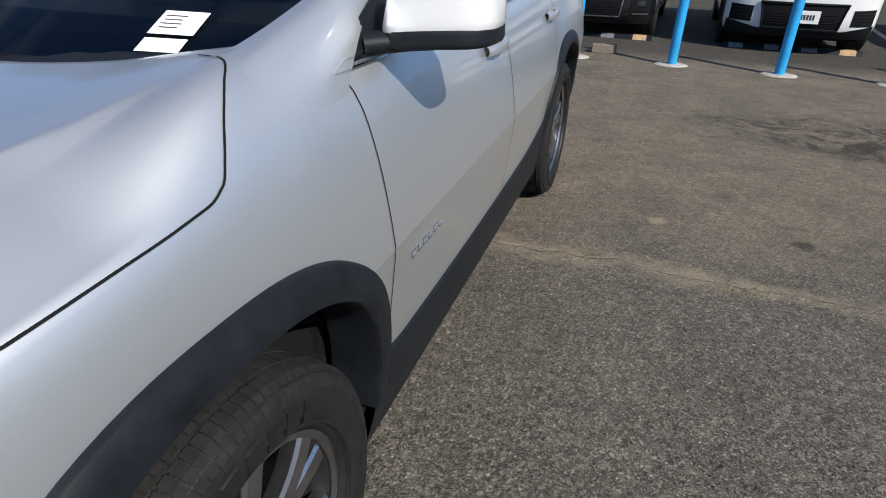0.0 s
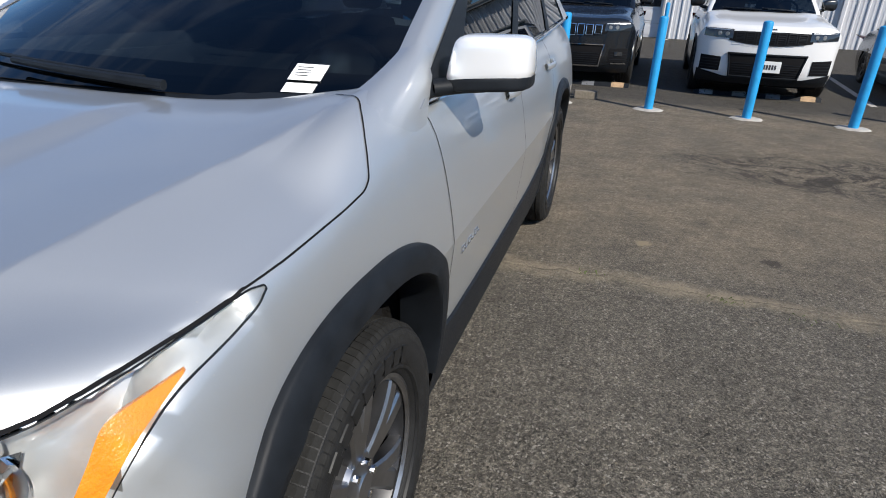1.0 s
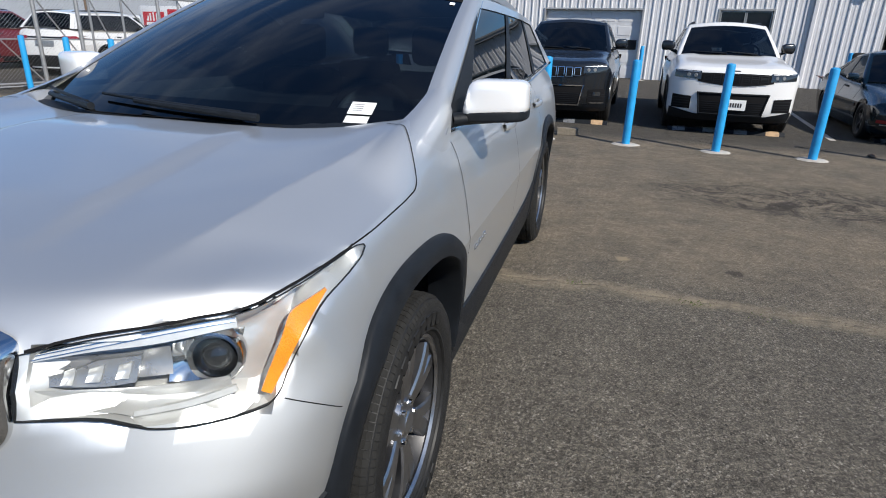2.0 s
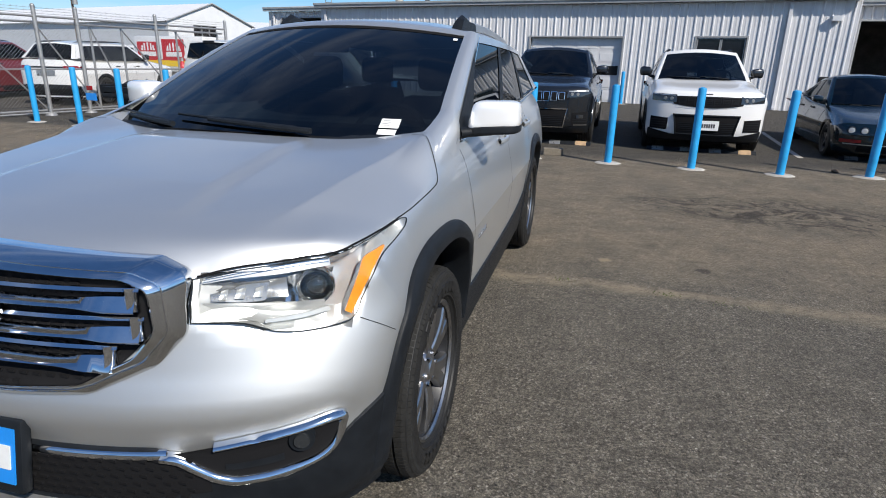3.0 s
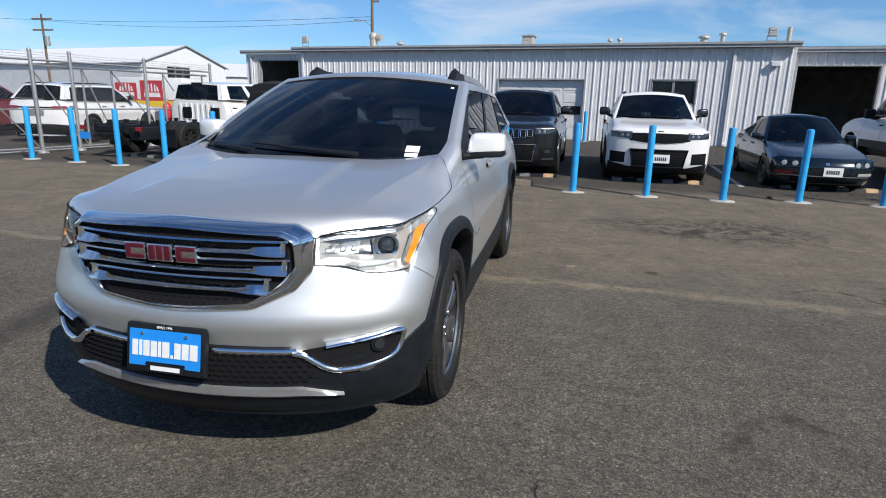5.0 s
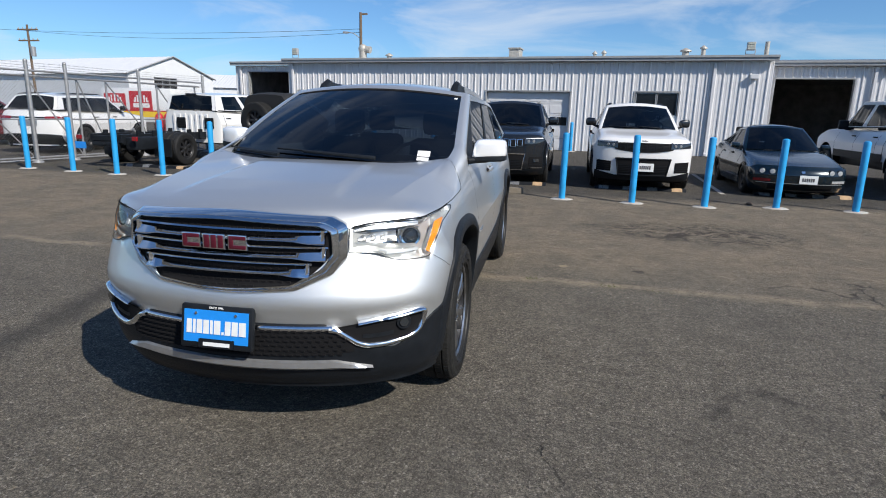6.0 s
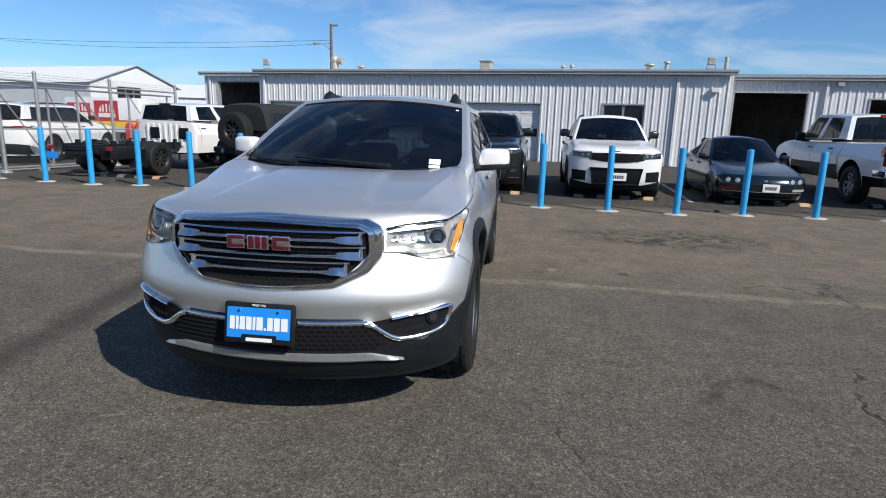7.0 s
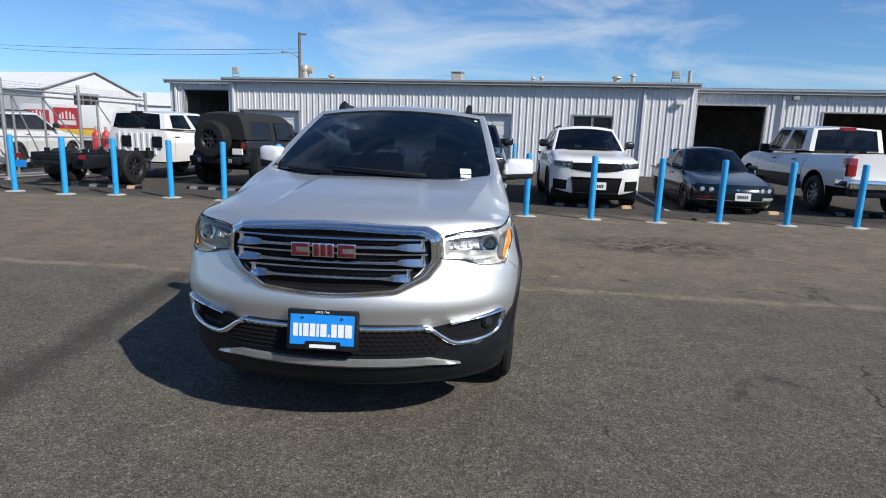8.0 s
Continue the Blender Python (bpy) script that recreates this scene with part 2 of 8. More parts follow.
def asphalt_mat():
    """Worn asphalt: fine aggregate, sandy patches, a dirt-filled crack line, dark stains."""
    m = bpy.data.materials.new("worn_asphalt")
    m.use_nodes = True
    n, l = m.node_tree.nodes, m.node_tree.links
    b = n["Principled BSDF"]
    co = n.new("ShaderNodeTexCoord")
    P = co.outputs["Object"]

    def noise_(scale, detail=6, rough=0.6, dist=0.0, vec=None):
        a = n.new("ShaderNodeTexNoise")
        a.inputs["Scale"].default_value, a.inputs["Detail"].default_value = scale, detail
        a.inputs["Roughness"].default_value, a.inputs["Distortion"].default_value = rough, dist
        l.new(vec or P, a.inputs["Vector"])
        return a.outputs["Fac"]

    def rng(v, a, b_, c=0.0, d=1.0, smooth=True):
        r = n.new("ShaderNodeMapRange")
        if smooth:
            r.interpolation_type = "SMOOTHSTEP"
        for k, x in (("From Min", a), ("From Max", b_), ("To Min", c), ("To Max", d)):
            r.inputs[k].default_value = x
        l.new(v, r.inputs["Value"])
        return r.outputs["Result"]

    def op(kind, a, b_=None, c=None):
        q = n.new("ShaderNodeMath")
        q.operation = kind
        for i, x in enumerate((a, b_, c)):
            if x is None:
                continue
            if isinstance(x, (int, float)):
                q.inputs[i].default_value = x
            else:
                l.new(x, q.inputs[i])
        return q.outputs[0]

    def mix(f, a, b_):
        q = n.new("ShaderNodeMix")
        q.data_type = "RGBA"
        l.new(f, q.inputs["Factor"])
        for k, x in (("A", a), ("B", b_)):
            if isinstance(x, tuple):
                q.inputs[k].default_value = (*x, 1)
            else:
                l.new(x, q.inputs[k])
        return q.outputs["Result"]

    sep = n.new("ShaderNodeSeparateXYZ")
    l.new(P, sep.inputs["Vector"])
    X, Y = sep.outputs["X"], sep.outputs["Y"]
    vor = n.new("ShaderNodeTexVoronoi")
    vor.inputs["Scale"].default_value = 130
    l.new(P, vor.inputs["Vector"])
    stone = n.new("ShaderNodeSeparateColor")
    l.new(vor.outputs["Color"], stone.inputs["Color"])
    col = mix(rng(stone.outputs["Red"], 0.1, 0.95), (0.134, 0.119, 0.096), (0.266, 0.235, 0.185))
    col = mix(rng(noise_(230, 3, 0.75), 0.42, 0.62, 0, 0.68), col, (0.044, 0.040, 0.035))
    # pale stone chips
    col = mix(rng(stone.outputs["Green"], 0.92, 0.95, 0, 0.65), col, (0.36, 0.33, 0.28))
    # dark voids between the stones
    vg = n.new("ShaderNodeTexVoronoi")
    vg.feature = "DISTANCE_TO_EDGE"
    vg.inputs["Scale"].default_value = 78
    l.new(P, vg.inputs["Vector"])
    voids = op("MULTIPLY", rng(vg.outputs["Distance"], 0.03, 0.13, 1, 0), rng(noise_(30, 4, 0.7), 0.42, 0.60))
    col = mix(op("MULTIPLY", voids, 0.50), col, (0.030, 0.027, 0.024))
    # single larger stones, pale and dark
    vs_ = n.new("ShaderNodeTexVoronoi")
    vs_.inputs["Scale"].default_value = 34
    l.new(P, vs_.inputs["Vector"])
    pick = n.new("ShaderNodeSeparateColor")
    l.new(vs_.outputs["Color"], pick.inputs["Color"])
    chip = rng(vs_.outputs["Distance"], 0.16, 0.22, 1, 0)
    col = mix(op("MULTIPLY", chip, rng(pick.outputs["Red"], 0.86, 0.88, 0, 0.8)), col, (0.38, 0.35, 0.30))
    col = mix(op("MULTIPLY", chip, rng(pick.outputs["Green"], 0.80, 0.82, 0, 0.75)), col, (0.025, 0.023, 0.021))
    # large tone drift
    col = mix(rng(noise_(0.55, 5), 0.35, 0.7, 0, 0.25), col, (0.098, 0.092, 0.083))
    # sandy dust, heavier past the crack line
    far = rng(op("ADD", Y, op("MULTIPLY", noise_(0.8, 5), 1.6)), 2.4, 4.0)
    dust = op("MULTIPLY", far, rng(noise_(1.3, 8, 0.75), 0.28, 0.66, 0.40, 1.0))
    lot = rng(Y, 7.6, 8.3, 1, 0.35)
    col = mix(op("MULTIPLY", dust, lot), col, (0.235, 0.192, 0.138))
    col = mix(rng(op("ADD", Y, op("MULTIPLY", noise_(3.0, 5), 0.5)), 7.9, 8.7, 0, 0.75), col, (0.056, 0.052, 0.047))
    near = op("MULTIPLY", rng(noise_(2.2, 8, 0.75), 0.56, 0.78, 0, 0.55), 1.0)
    col = mix(near, col, (0.175, 0.15, 0.11))
    # mottling at hand and foot size
    def tone(v, a, b_, lo, hi):
        q = n.new("ShaderNodeMix")
        q.data_type, q.blend_type = "RGBA", "MULTIPLY"
        q.inputs["Factor"].default_value = 1
        l.new(col, q.inputs["A"])
        l.new(rng(v, a, b_, lo, hi, False), q.inputs["B"])
        return q.outputs["Result"]

    col = tone(noise_(11, 8, 0.8), 0.3, 0.7, 0.72, 1.26)
    col = tone(noise_(24, 4, 0.7), 0.35, 0.65, 0.84, 1.16)
    col = tone(noise_(48, 5, 0.8), 0.3, 0.7, 0.72, 1.28)
    col = tone(noise_(95, 3, 0.7), 0.35, 0.65, 0.66, 1.36)
    col = tone(noise_(2.6, 6, 0.7), 0.3, 0.7, 0.80, 1.14)
    # crack line with dirt across the lot
    wob = op("ADD", op("MULTIPLY", op("SUBTRACT", noise_(0.9, 5), 0.5), 0.35), op("MULTIPLY", op("SUBTRACT", noise_(7, 4), 0.5), 0.1))
    line = op("ABSOLUTE", op("ADD", op("SUBTRACT", Y, 2.08), op("ADD", wob, op("MULTIPLY", X, 0.035))))
    dirt = op("MULTIPLY", rng(op("ADD", line, op("MULTIPLY", op("SUBTRACT", noise_(9, 6, 0.75), 0.5), 0.22)), 0.01, 0.13, 1, 0), rng(noise_(3.0, 6, 0.7), 0.36, 0.60, 0.25, 0.95))
    col = mix(op("MULTIPLY", dirt, rng(noise_(60, 5, 0.75), 0.34, 0.54, 0.45, 1.0)), col, (0.33, 0.275, 0.195))
    slit = rng(line, 0.004, 0.012, 1, 0)
    col = mix(op("MULTIPLY", slit, rng(noise_(3, 4), 0.62, 0.68)), col, (0.012, 0.011, 0.01))
    # hairline cracks
    vc = n.new("ShaderNodeTexVoronoi")
    vc.feature = "DISTANCE_TO_EDGE"
    vc.inputs["Scale"].default_value = 0.22
    wv = n.new("ShaderNodeVectorMath")
    wv.operation = "ADD"
    nz = n.new("ShaderNodeTexNoise")
    nz.inputs["Scale"].default_value = 0.9
    nz.inputs["Detail"].default_value = 5
    l.new(P, nz.inputs["Vector"])
    l.new(P, wv.inputs[0])
    l.new(nz.outputs["Color"], wv.inputs[1])
    l.new(wv.outputs[0], vc.inputs["Vector"])
    hair = op("MULTIPLY", rng(vc.outputs["Distance"], 0.0005, 0.003, 1, 0), rng(noise_(0.7, 4), 0.54, 0.62))
    col = mix(op("MULTIPLY", hair, 0.6), col, (0.014, 0.013, 0.012))
    # oil stains and the swirled tyre scuffs
    oil = rng(noise_(1.05, 4, 0.5, 1.2), 0.66, 0.76, 0, 0.6)
    col = mix(oil, col, (0.028, 0.026, 0.025))
    scuff_d = n.new("ShaderNodeVectorMath")
    scuff_d.operation = "DISTANCE"
    sq = n.new("ShaderNodeMapping")
    sq.inputs["Scale"].default_value = (0.62, 1.25, 1)
    sq.inputs["Location"].default_value = (-1.49, -6.0, 0)
    l.new(P, sq.inputs["Vector"])
    l.new(sq.outputs["Vector"], scuff_d.inputs[0])
    rad = op("ADD", scuff_d.outputs["Value"], op("MULTIPLY", op("SUBTRACT", noise_(1.5, 5), 0.5), 1.1))
    rings = op("MULTIPLY", rng(rad, 0.45, 1.15, 1, 0), rng(noise_(2.4, 8, 0.75, 2.5), 0.42, 0.60, 0, 0.92))
    col = mix(rings, col, (0.045, 0.038, 0.03))
    # a pale spill and a dark drip beside the car
    def spot(x, y, r, c, k):
        d = n.new("ShaderNodeVectorMath")
        d.operation = "DISTANCE"
        l.new(P, d.inputs[0])
        d.inputs[1].default_value = (x, y, 0)
        v = op("ADD", d.outputs["Value"], op("MULTIPLY", op("SUBTRACT", noise_(14, 5, 0.7), 0.5), r * 2))
        return mix(rng(v, r * 0.5, r * 1.1, k, 0), col, c)

    col = spot(0.65, 2.64, 0.055, (0.36, 0.29, 0.19), 0.85)
    col = spot(1.36, 2.61, 0.07, (0.03, 0.027, 0.024), 0.7)
    # shadow at the pickup's tail, painted into the asphalt as a dark patch
    col = spot(7.9, 9.0, 0.7, (0.035, 0.032, 0.03), 0.6)
    # soft-edged dark band along the lane beside the car
    band = op("ABSOLUTE", op("SUBTRACT", op("ADD", X, op("MULTIPLY", Y, 0.14)), -2.82))
    bmask = op("MULTIPLY", rng(op("ADD", band, op("MULTIPLY", op("SUBTRACT", noise_(2.5, 4), 0.5), 0.25)), 0.02, 0.24, 0.62, 0), rng(Y, 1.7, 2.6, 1, 0))
    col = mix(bmask, col, (0.030, 0.029, 0.028))
    l.new(col, b.inputs["Base Color"])
    b.inputs["Roughness"].default_value = 0.9
    b.inputs["Specular IOR Level"].default_value = 0.35
    bp = n.new("ShaderNodeBump")
    bp.inputs["Strength"].default_value = 0.9
    bp.inputs["Distance"].default_value = 0.018
    h = op("ADD", op("MULTIPLY", stone.outputs["Red"], 0.5), op("MULTIPLY", noise_(180, 4), 0.8))
    h = op("SUBTRACT", h, op("MULTIPLY", op("ADD", slit, hair), 1.5))
    h = op("SUBTRACT", h, op("MULTIPLY", voids, 0.8))
    l.new(h, bp.inputs["Height"])
    l.new(bp.outputs["Normal"], b.inputs["Normal"])
    return m


M_ASPHALT = asphalt_mat()

# ---------------------------------------------------------------- mesh tools


def part(name, bm, material, parent=None, label="", smooth=False, angle=40):
    """Links a bmesh as one mesh object, under parent where given."""
    me = bpy.data.meshes.new(name)
    bmesh.ops.recalc_face_normals(bm, faces=bm.faces)
    bm.to_mesh(me)
    bm.free()
    if smooth:
        me.polygons.foreach_set("use_smooth", [True] * len(me.polygons))
        me.set_sharp_from_angle(angle=radians(angle))
    me.materials.append(material)
    ob = new(name, me)
    if parent is not None:
        ob.parent = parent
    if label:
        tagged(ob, label=label)
    return ob


def thing(name, m, label, category, group="", kind=""):
    """An Empty at a thing's base, which parents its parts."""
    ob = new(name)
    ob.empty_display_size = 0.2
    ob.matrix_world = m
    return tagged(ob, label, category, group, kind)


def box(bm, x0, x1, y0, y1, z0, z1, bevel=0.0, m=None):
    r = bmesh.ops.create_cube(bm, size=1)
    vs = r["verts"]
    for v in vs:
        v.co = Vector((x0 + (v.co.x + 0.5) * (x1 - x0), y0 + (v.co.y + 0.5) * (y1 - y0), z0 + (v.co.z + 0.5) * (z1 - z0)))
    if bevel:
        es = list({e for v in vs for e in v.link_edges})
        g = bmesh.ops.bevel(bm, geom=es, offset=bevel, segments=2, affect="EDGES", profile=0.5)
        vs = list({v for f in g["faces"] for v in f.verts} | {v for v in vs if v.is_valid})
    if m is not None:
        for v in vs:
            v.co = m @ v.co
    return vs


def cyl(bm, p0, p1, r0, r1=None, n=16, caps=True):
    """A cylinder or cone between two points."""
    p0, p1 = Vector(p0), Vector(p1)
    r1 = r0 if r1 is None else r1
    q = (p1 - p0).to_track_quat("Z", "Y")
    rings = []
    for p, r in ((p0, r0), (p1, r1)):
        rings.append([bm.verts.new(p + q @ Vector((r * math.cos(2 * math.pi * i / n), r * math.sin(2 * math.pi * i / n), 0))) for i in range(n)])
    for i in range(n):
        bm.faces.new((rings[0][i], rings[0][(i + 1) % n], rings[1][(i + 1) % n], rings[1][i]))
    if caps:
        bm.faces.new(rings[0][::-1])
        bm.faces.new(rings[1])


def grid(bm, rows, close=False):
    """Quads over rows of points; verts that coincide are merged by the caller."""
    vr = [[bm.verts.new(p) for p in r] for r in rows]
    for a, b in zip(vr, vr[1:]):
        k = len(a)
        for i in range(k if close else k - 1):
            j = (i + 1) % k
            try:
                bm.faces.new((a[i], a[j], b[j], b[i]))
            except ValueError:
                pass
    return vr


def weld(bm, d=1e-4):
    bmesh.ops.remove_doubles(bm, verts=bm.verts, dist=d)
    bmesh.ops.dissolve_degenerate(bm, edges=bm.edges, dist=1e-5)


def lathe(bm, profile, n=48):
    """Turns (radius, along) pairs about the x axis."""
    rows = []
    for r, a in profile:
        rows.append([Vector((a, r * math.cos(2 * math.pi * i / n), r * math.sin(2 * math.pi * i / n))) for i in range(n)])
    return grid(bm, rows, close=True)


def knots(pts):
    """A smooth curve through (x, value) knots, flat past its ends."""
    xs, ys = [p[0] for p in pts], [p[1] for p in pts]
    ds = []
    for i in range(len(xs)):
        if i == 0 or i == len(xs) - 1:
            j = min(i, len(xs) - 2)
            ds.append((ys[j + 1] - ys[j]) / (xs[j + 1] - xs[j]))
        else:
            a, b = (ys[i] - ys[i - 1]) / (xs[i] - xs[i - 1]), (ys[i + 1] - ys[i]) / (xs[i + 1] - xs[i])
            ds.append(0 if a * b <= 0 else 2 * a * b / (a + b))

    def f(x):
        if x <= xs[0]:
            return ys[0]
        if x >= xs[-1]:
            return ys[-1]
        i = max(k for k in range(len(xs) - 1) if xs[k] <= x)
        h = xs[i + 1] - xs[i]
        t = (x - xs[i]) / h
        return (2 * t**3 - 3 * t**2 + 1) * ys[i] + (t**3 - 2 * t**2 + t) * h * ds[i] + (-2 * t**3 + 3 * t**2) * ys[i + 1] + (t**3 - t**2) * h * ds[i + 1]

    return f


def frange(a, b, k):
    return [a + (b - a) * i / (k - 1) for i in range(k)]


def text_bm(s, size, depth=0.002, m=None, narrow=1.0):
    """The letters of s as a mesh, centred, in the x-z plane facing -y."""
    cu = bpy.data.curves.new("t", "FONT")
    cu.body, cu.size, cu.extrude = s, size, depth
    cu.align_x, cu.align_y = "CENTER", "CENTER"
    cu.resolution_u = 4
    ob = bpy.data.objects.new("t", cu)
    scene.collection.objects.link(ob)
    dg = bpy.context.evaluated_depsgraph_get()
    me = bpy.data.meshes.new_from_object(ob.evaluated_get(dg))
    bm = bmesh.new()
    bm.from_mesh(me)
    bpy.data.objects.remove(ob)
    bpy.data.curves.remove(cu)
    bpy.data.meshes.remove(me)
    bm.transform(Matrix.Diagonal((narrow, 1, 1, 1)))
    bm.transform(Matrix.Rotation(radians(90), 4, "X"))
    if m is not None:
        bm.transform(m)
    return bm
from mathutils.bvhtree import BVHTree

# ---------------------------------------------------------------- vehicles
SECTION = [(0, 1.0), (0.5, 0.992), (0.72, 0.978), (0.82, 0.945), (0.87, 0.85), (0.91, 0.66), (0.955, 0.38), (0.988, 0.12), (1.0, 0.0)]
A_STEPS = [0, 0.1, 0.2, 0.3, 0.4, 0.5, 0.58, 0.66, 0.72, 0.77, 0.81, 0.84, 0.865, 0.885, 0.905, 0.925, 0.945, 0.965, 0.98, 0.99, 0.996, 1.0]


class Shape:
    """The outer skin of a car. Local axes: x to its left, y to its rear, z up; the front axle is at y = 0."""

    def __init__(s, W, F, L, H, R0, Lr, base, rear, zs=0.78, zlow=0.27, arch=0.43, hub=0.386, p=2.0, side=None, taper=None, section=None, ridge=0.0, k=5, section2=None, section0=None, crease=None, bulge=None, cowl=None, opening=None):
        s.W, s.F, s.L, s.H, s.R0, s.Lr, s.zs, s.zlow, s.arch, s.hub, s.p, s.k = W, knots(F), (knots(L) if isinstance(L, list) else (lambda z, v=L: v)), knots(H), R0, Lr, zs, zlow, arch, hub, p, k
        s.base, s.rear, s.ridge = base, knots(rear), ridge
        s.side = knots(side or [(0.25, 0.95), (0.42, 0.985), (0.6, 0.985), (0.78, 1.0)])
        s.taper = knots(taper or [(-0.6, 0.985), (0.6, 1.0), (2.2, 1.0), (3.2, 0.985), (4.0, 0.95)])
        s.sec = knots(section or SECTION)
        s.sec2 = knots(section2) if section2 else s.sec
        s.sec0 = knots(section0) if section0 else s.sec
        s.crease, s.bulge = (knots(crease) if crease else None), (knots(bulge) if bulge else None)
        s.cowl, s.opening = cowl, opening
        s.H0 = s.H(-9)
        s.F0 = s.F(s.H0)
        s.H1 = s.H(99)

    def cornering(s, a):
        return 1 - (1 - min(abs(a), 1) ** s.p) ** (1 / s.p)

    def fix(s, x, y, z):
        return Vector((x * s.taper(y), y, z))

    def front(s, a, z):
        return s.fix(a * s.W * s.side(min(z, s.zs)), s.F(z) + s.L(z) * s.cornering(a), z)

    def back(s, a, z):
        return s.fix(a * s.W * s.side(min(z, s.zs)), s.rear(z) - s.Lr * s.cornering(a), z)

    def upper(s, a, b):
        f = s.sec0(abs(a))
        zf = s.zs + (s.H0 - s.zs) * f
        yF = s.F(zf) + s.L(zf) * s.cornering(a)
        yR = s.rear(s.zs + (s.H1 - s.zs) * s.sec2(abs(a))) - s.Lr * s.cornering(a)
        F0, R0 = s.F0, s.rear(s.H1)
        y0 = F0 + b * (R0 - F0)
        y = y0 + (yF - F0) * (1 - b) ** s.k + (yR - R0) * b**s.k
        t = min(1, max(0, (y - yF) / 0.3)) if s.opening else min(1, max(0, (y + 0.62) / 0.5))
        f += (s.sec(abs(a)) - f) * t * t * (3 - 2 * t)
        t = min(1, max(0, (y - 0.02) / 0.40))
        g = s.sec2(abs(a))
        if s.crease:
            # flat hood top, a firm crease, then a slope down to the hood's side gap
            c = s.crease(y)
            m = abs(a)
            flat, fall = 1 - 0.015 * (m / c) ** 2, 0.988 - (m - c) / max(0.935 - c, 0.01) * 0.248
            k = min(1, max(0, (m - c + 0.006) / 0.012))
            h = (flat + (fall - flat) * k) if m < 0.935 else s.sec(m)
            u = min(1, max(0, (y - yF) / 0.22))
            f = f + (h - f) * u * u * (3 - 2 * u)
            t = min(1, max(0, (y + 0.10) / 0.28))
        f += (g - f) * t * t * (3 - 2 * t)
        z = s.zs + (s.H(y0) - s.zs) * f
        if s.bulge:
            e = s.bulge(y)
            t = min(1, max(0, (e + 0.02 - abs(a)) / 0.042))
            z += 0.015 * t * t * (3 - 2 * t) * min(1, max(0, (y0 - F0) * 3)) * min(1, max(0, (0.16 - y0) * 5))
        if s.cowl:
            # the hood's rear edge is bowed, and the skin drops behind it
            y += s.cowl * abs(a / 0.8) ** 2.2 * math.exp(-(((y0 - 0.14) / 0.25) ** 2)) * (1 if abs(a) < 0.8 else max(0, 1 - (abs(a) - 0.8) / 0.1))
            t = min(1, max(0, (y0 - 0.15) / 0.015)) * min(1, max(0, (0.80 - abs(a)) / 0.03))
            z -= 0.05 * t
        if s.ridge and y0 < 0.5:
            edge = 0.50 + 0.15 * min(1, (y0 - F0) / 1.0)
            t = min(1, max(0, (edge + 0.05 - abs(a)) / 0.10))
            z += s.ridge * t * t * (3 - 2 * t) * min(1, max(0, (y0 - F0) * 2.5)) * min(1, max(0, (0.5 - y0) * 5))
        return s.fix(a * s.W, y, z)

    def hole(s, t, f=0.5):
        """a point of the wheel opening's edge about the hub, f from its inner (0) to its outer rim (1)"""
        cy, cz = math.cos(t), math.sin(t)
        wr, wf, hh = (q[0] + (q[1] - q[0]) * f for q in s.opening)
        n = 2.6
        w = wr if cy > 0 else wf
        r = ((abs(cy) / w) ** n + (abs(cz) / hh) ** n) ** (-1 / n)
        return r * cy, r * cz

    def cut(s, bm):
        """opens the wheel arches in a fine skin"""
        dead = []
        for f in bm.faces:
            p = f.calc_center_median()
            for c in s.base:
                dy, dz = p.y - c, p.z - s.hub
                if abs(p.x) > 0.6 and abs(dy) < 0.7 and dz < 0.6:
                    e = s.hole(math.atan2(max(dz, 0.0), dy), 0.5)
                    if math.hypot(dy, max(dz, 0)) < math.hypot(*e):
                        dead.append(f)
                        break
        bmesh.ops.delete(bm, geom=dead, context="FACES")

    def skin(s, nb=70, rear_face=True):
        bm = bmesh.new()
        half = sorted([math.sin(math.pi / 2 * i / 56) for i in range(57)] + [0.601 + 0.0093 * i for i in range(24)]) if s.opening else A_STEPS
        steps = [-a for a in half[:0:-1]] + half
        for face, top in ((s.front, s.H0), (s.back, s.H1)):
            if face == s.back and not rear_face:
                continue
            rows = []
            for a in steps:
                zt = s.zs + (top - s.zs) * (s.sec0 if face == s.front else s.sec2)(abs(a))
                rows.append([face(a, z) for z in frange(s.zlow, zt, 22)])
            grid(bm, rows)
        bs = [(i / (nb - 1)) ** 1.35 for i in range(nb)]
        if s.opening:
            bs = [0.27 * i / 96 for i in range(97)] + [0.27 + 0.73 * i / 54 for i in range(1, 55)]
        grid(bm, [[s.upper(a, b) for a in steps] for b in bs])
        # lower flanks with the wheel openings left free
        cols = [(q, s.zlow) for q in frange(s.F(s.zs) + s.L(s.zs), s.rear(s.zs) - s.Lr, 190)] if s.opening else []
        y = s.F(s.zs) + s.L(s.zs)
        for c in () if s.opening else s.base:
            cols += [(q, s.zlow) for q in frange(y, c - s.arch, 8)][1 if cols else 0:]
            for i in range(0, 29):
                t = math.pi * (1 - i / 28)
                cols.append((c + s.arch * math.cos(t), s.hub + s.arch * math.sin(t)))
            y = c + s.arch
            cols.append((y, s.zlow))
        if not s.opening:
            cols += [(q, s.zlow) for q in frange(y, s.rear(s.zs) - s.Lr, 8)][1:]
        for sg in (-1, 1):
            rows = []
            for i, (y, zl) in enumerate(cols):
                r = []
                for z in frange(zl, s.zs, 26 if s.opening else 12):
                    yy = y
                    if i == 0:
                        yy = s.F(z) + s.L(z)
                    elif i == len(cols) - 1:
                        yy = s.rear(z) - s.Lr
                    r.append(s.fix(sg * s.W * s.side(z), yy, z))
                rows.append(r)
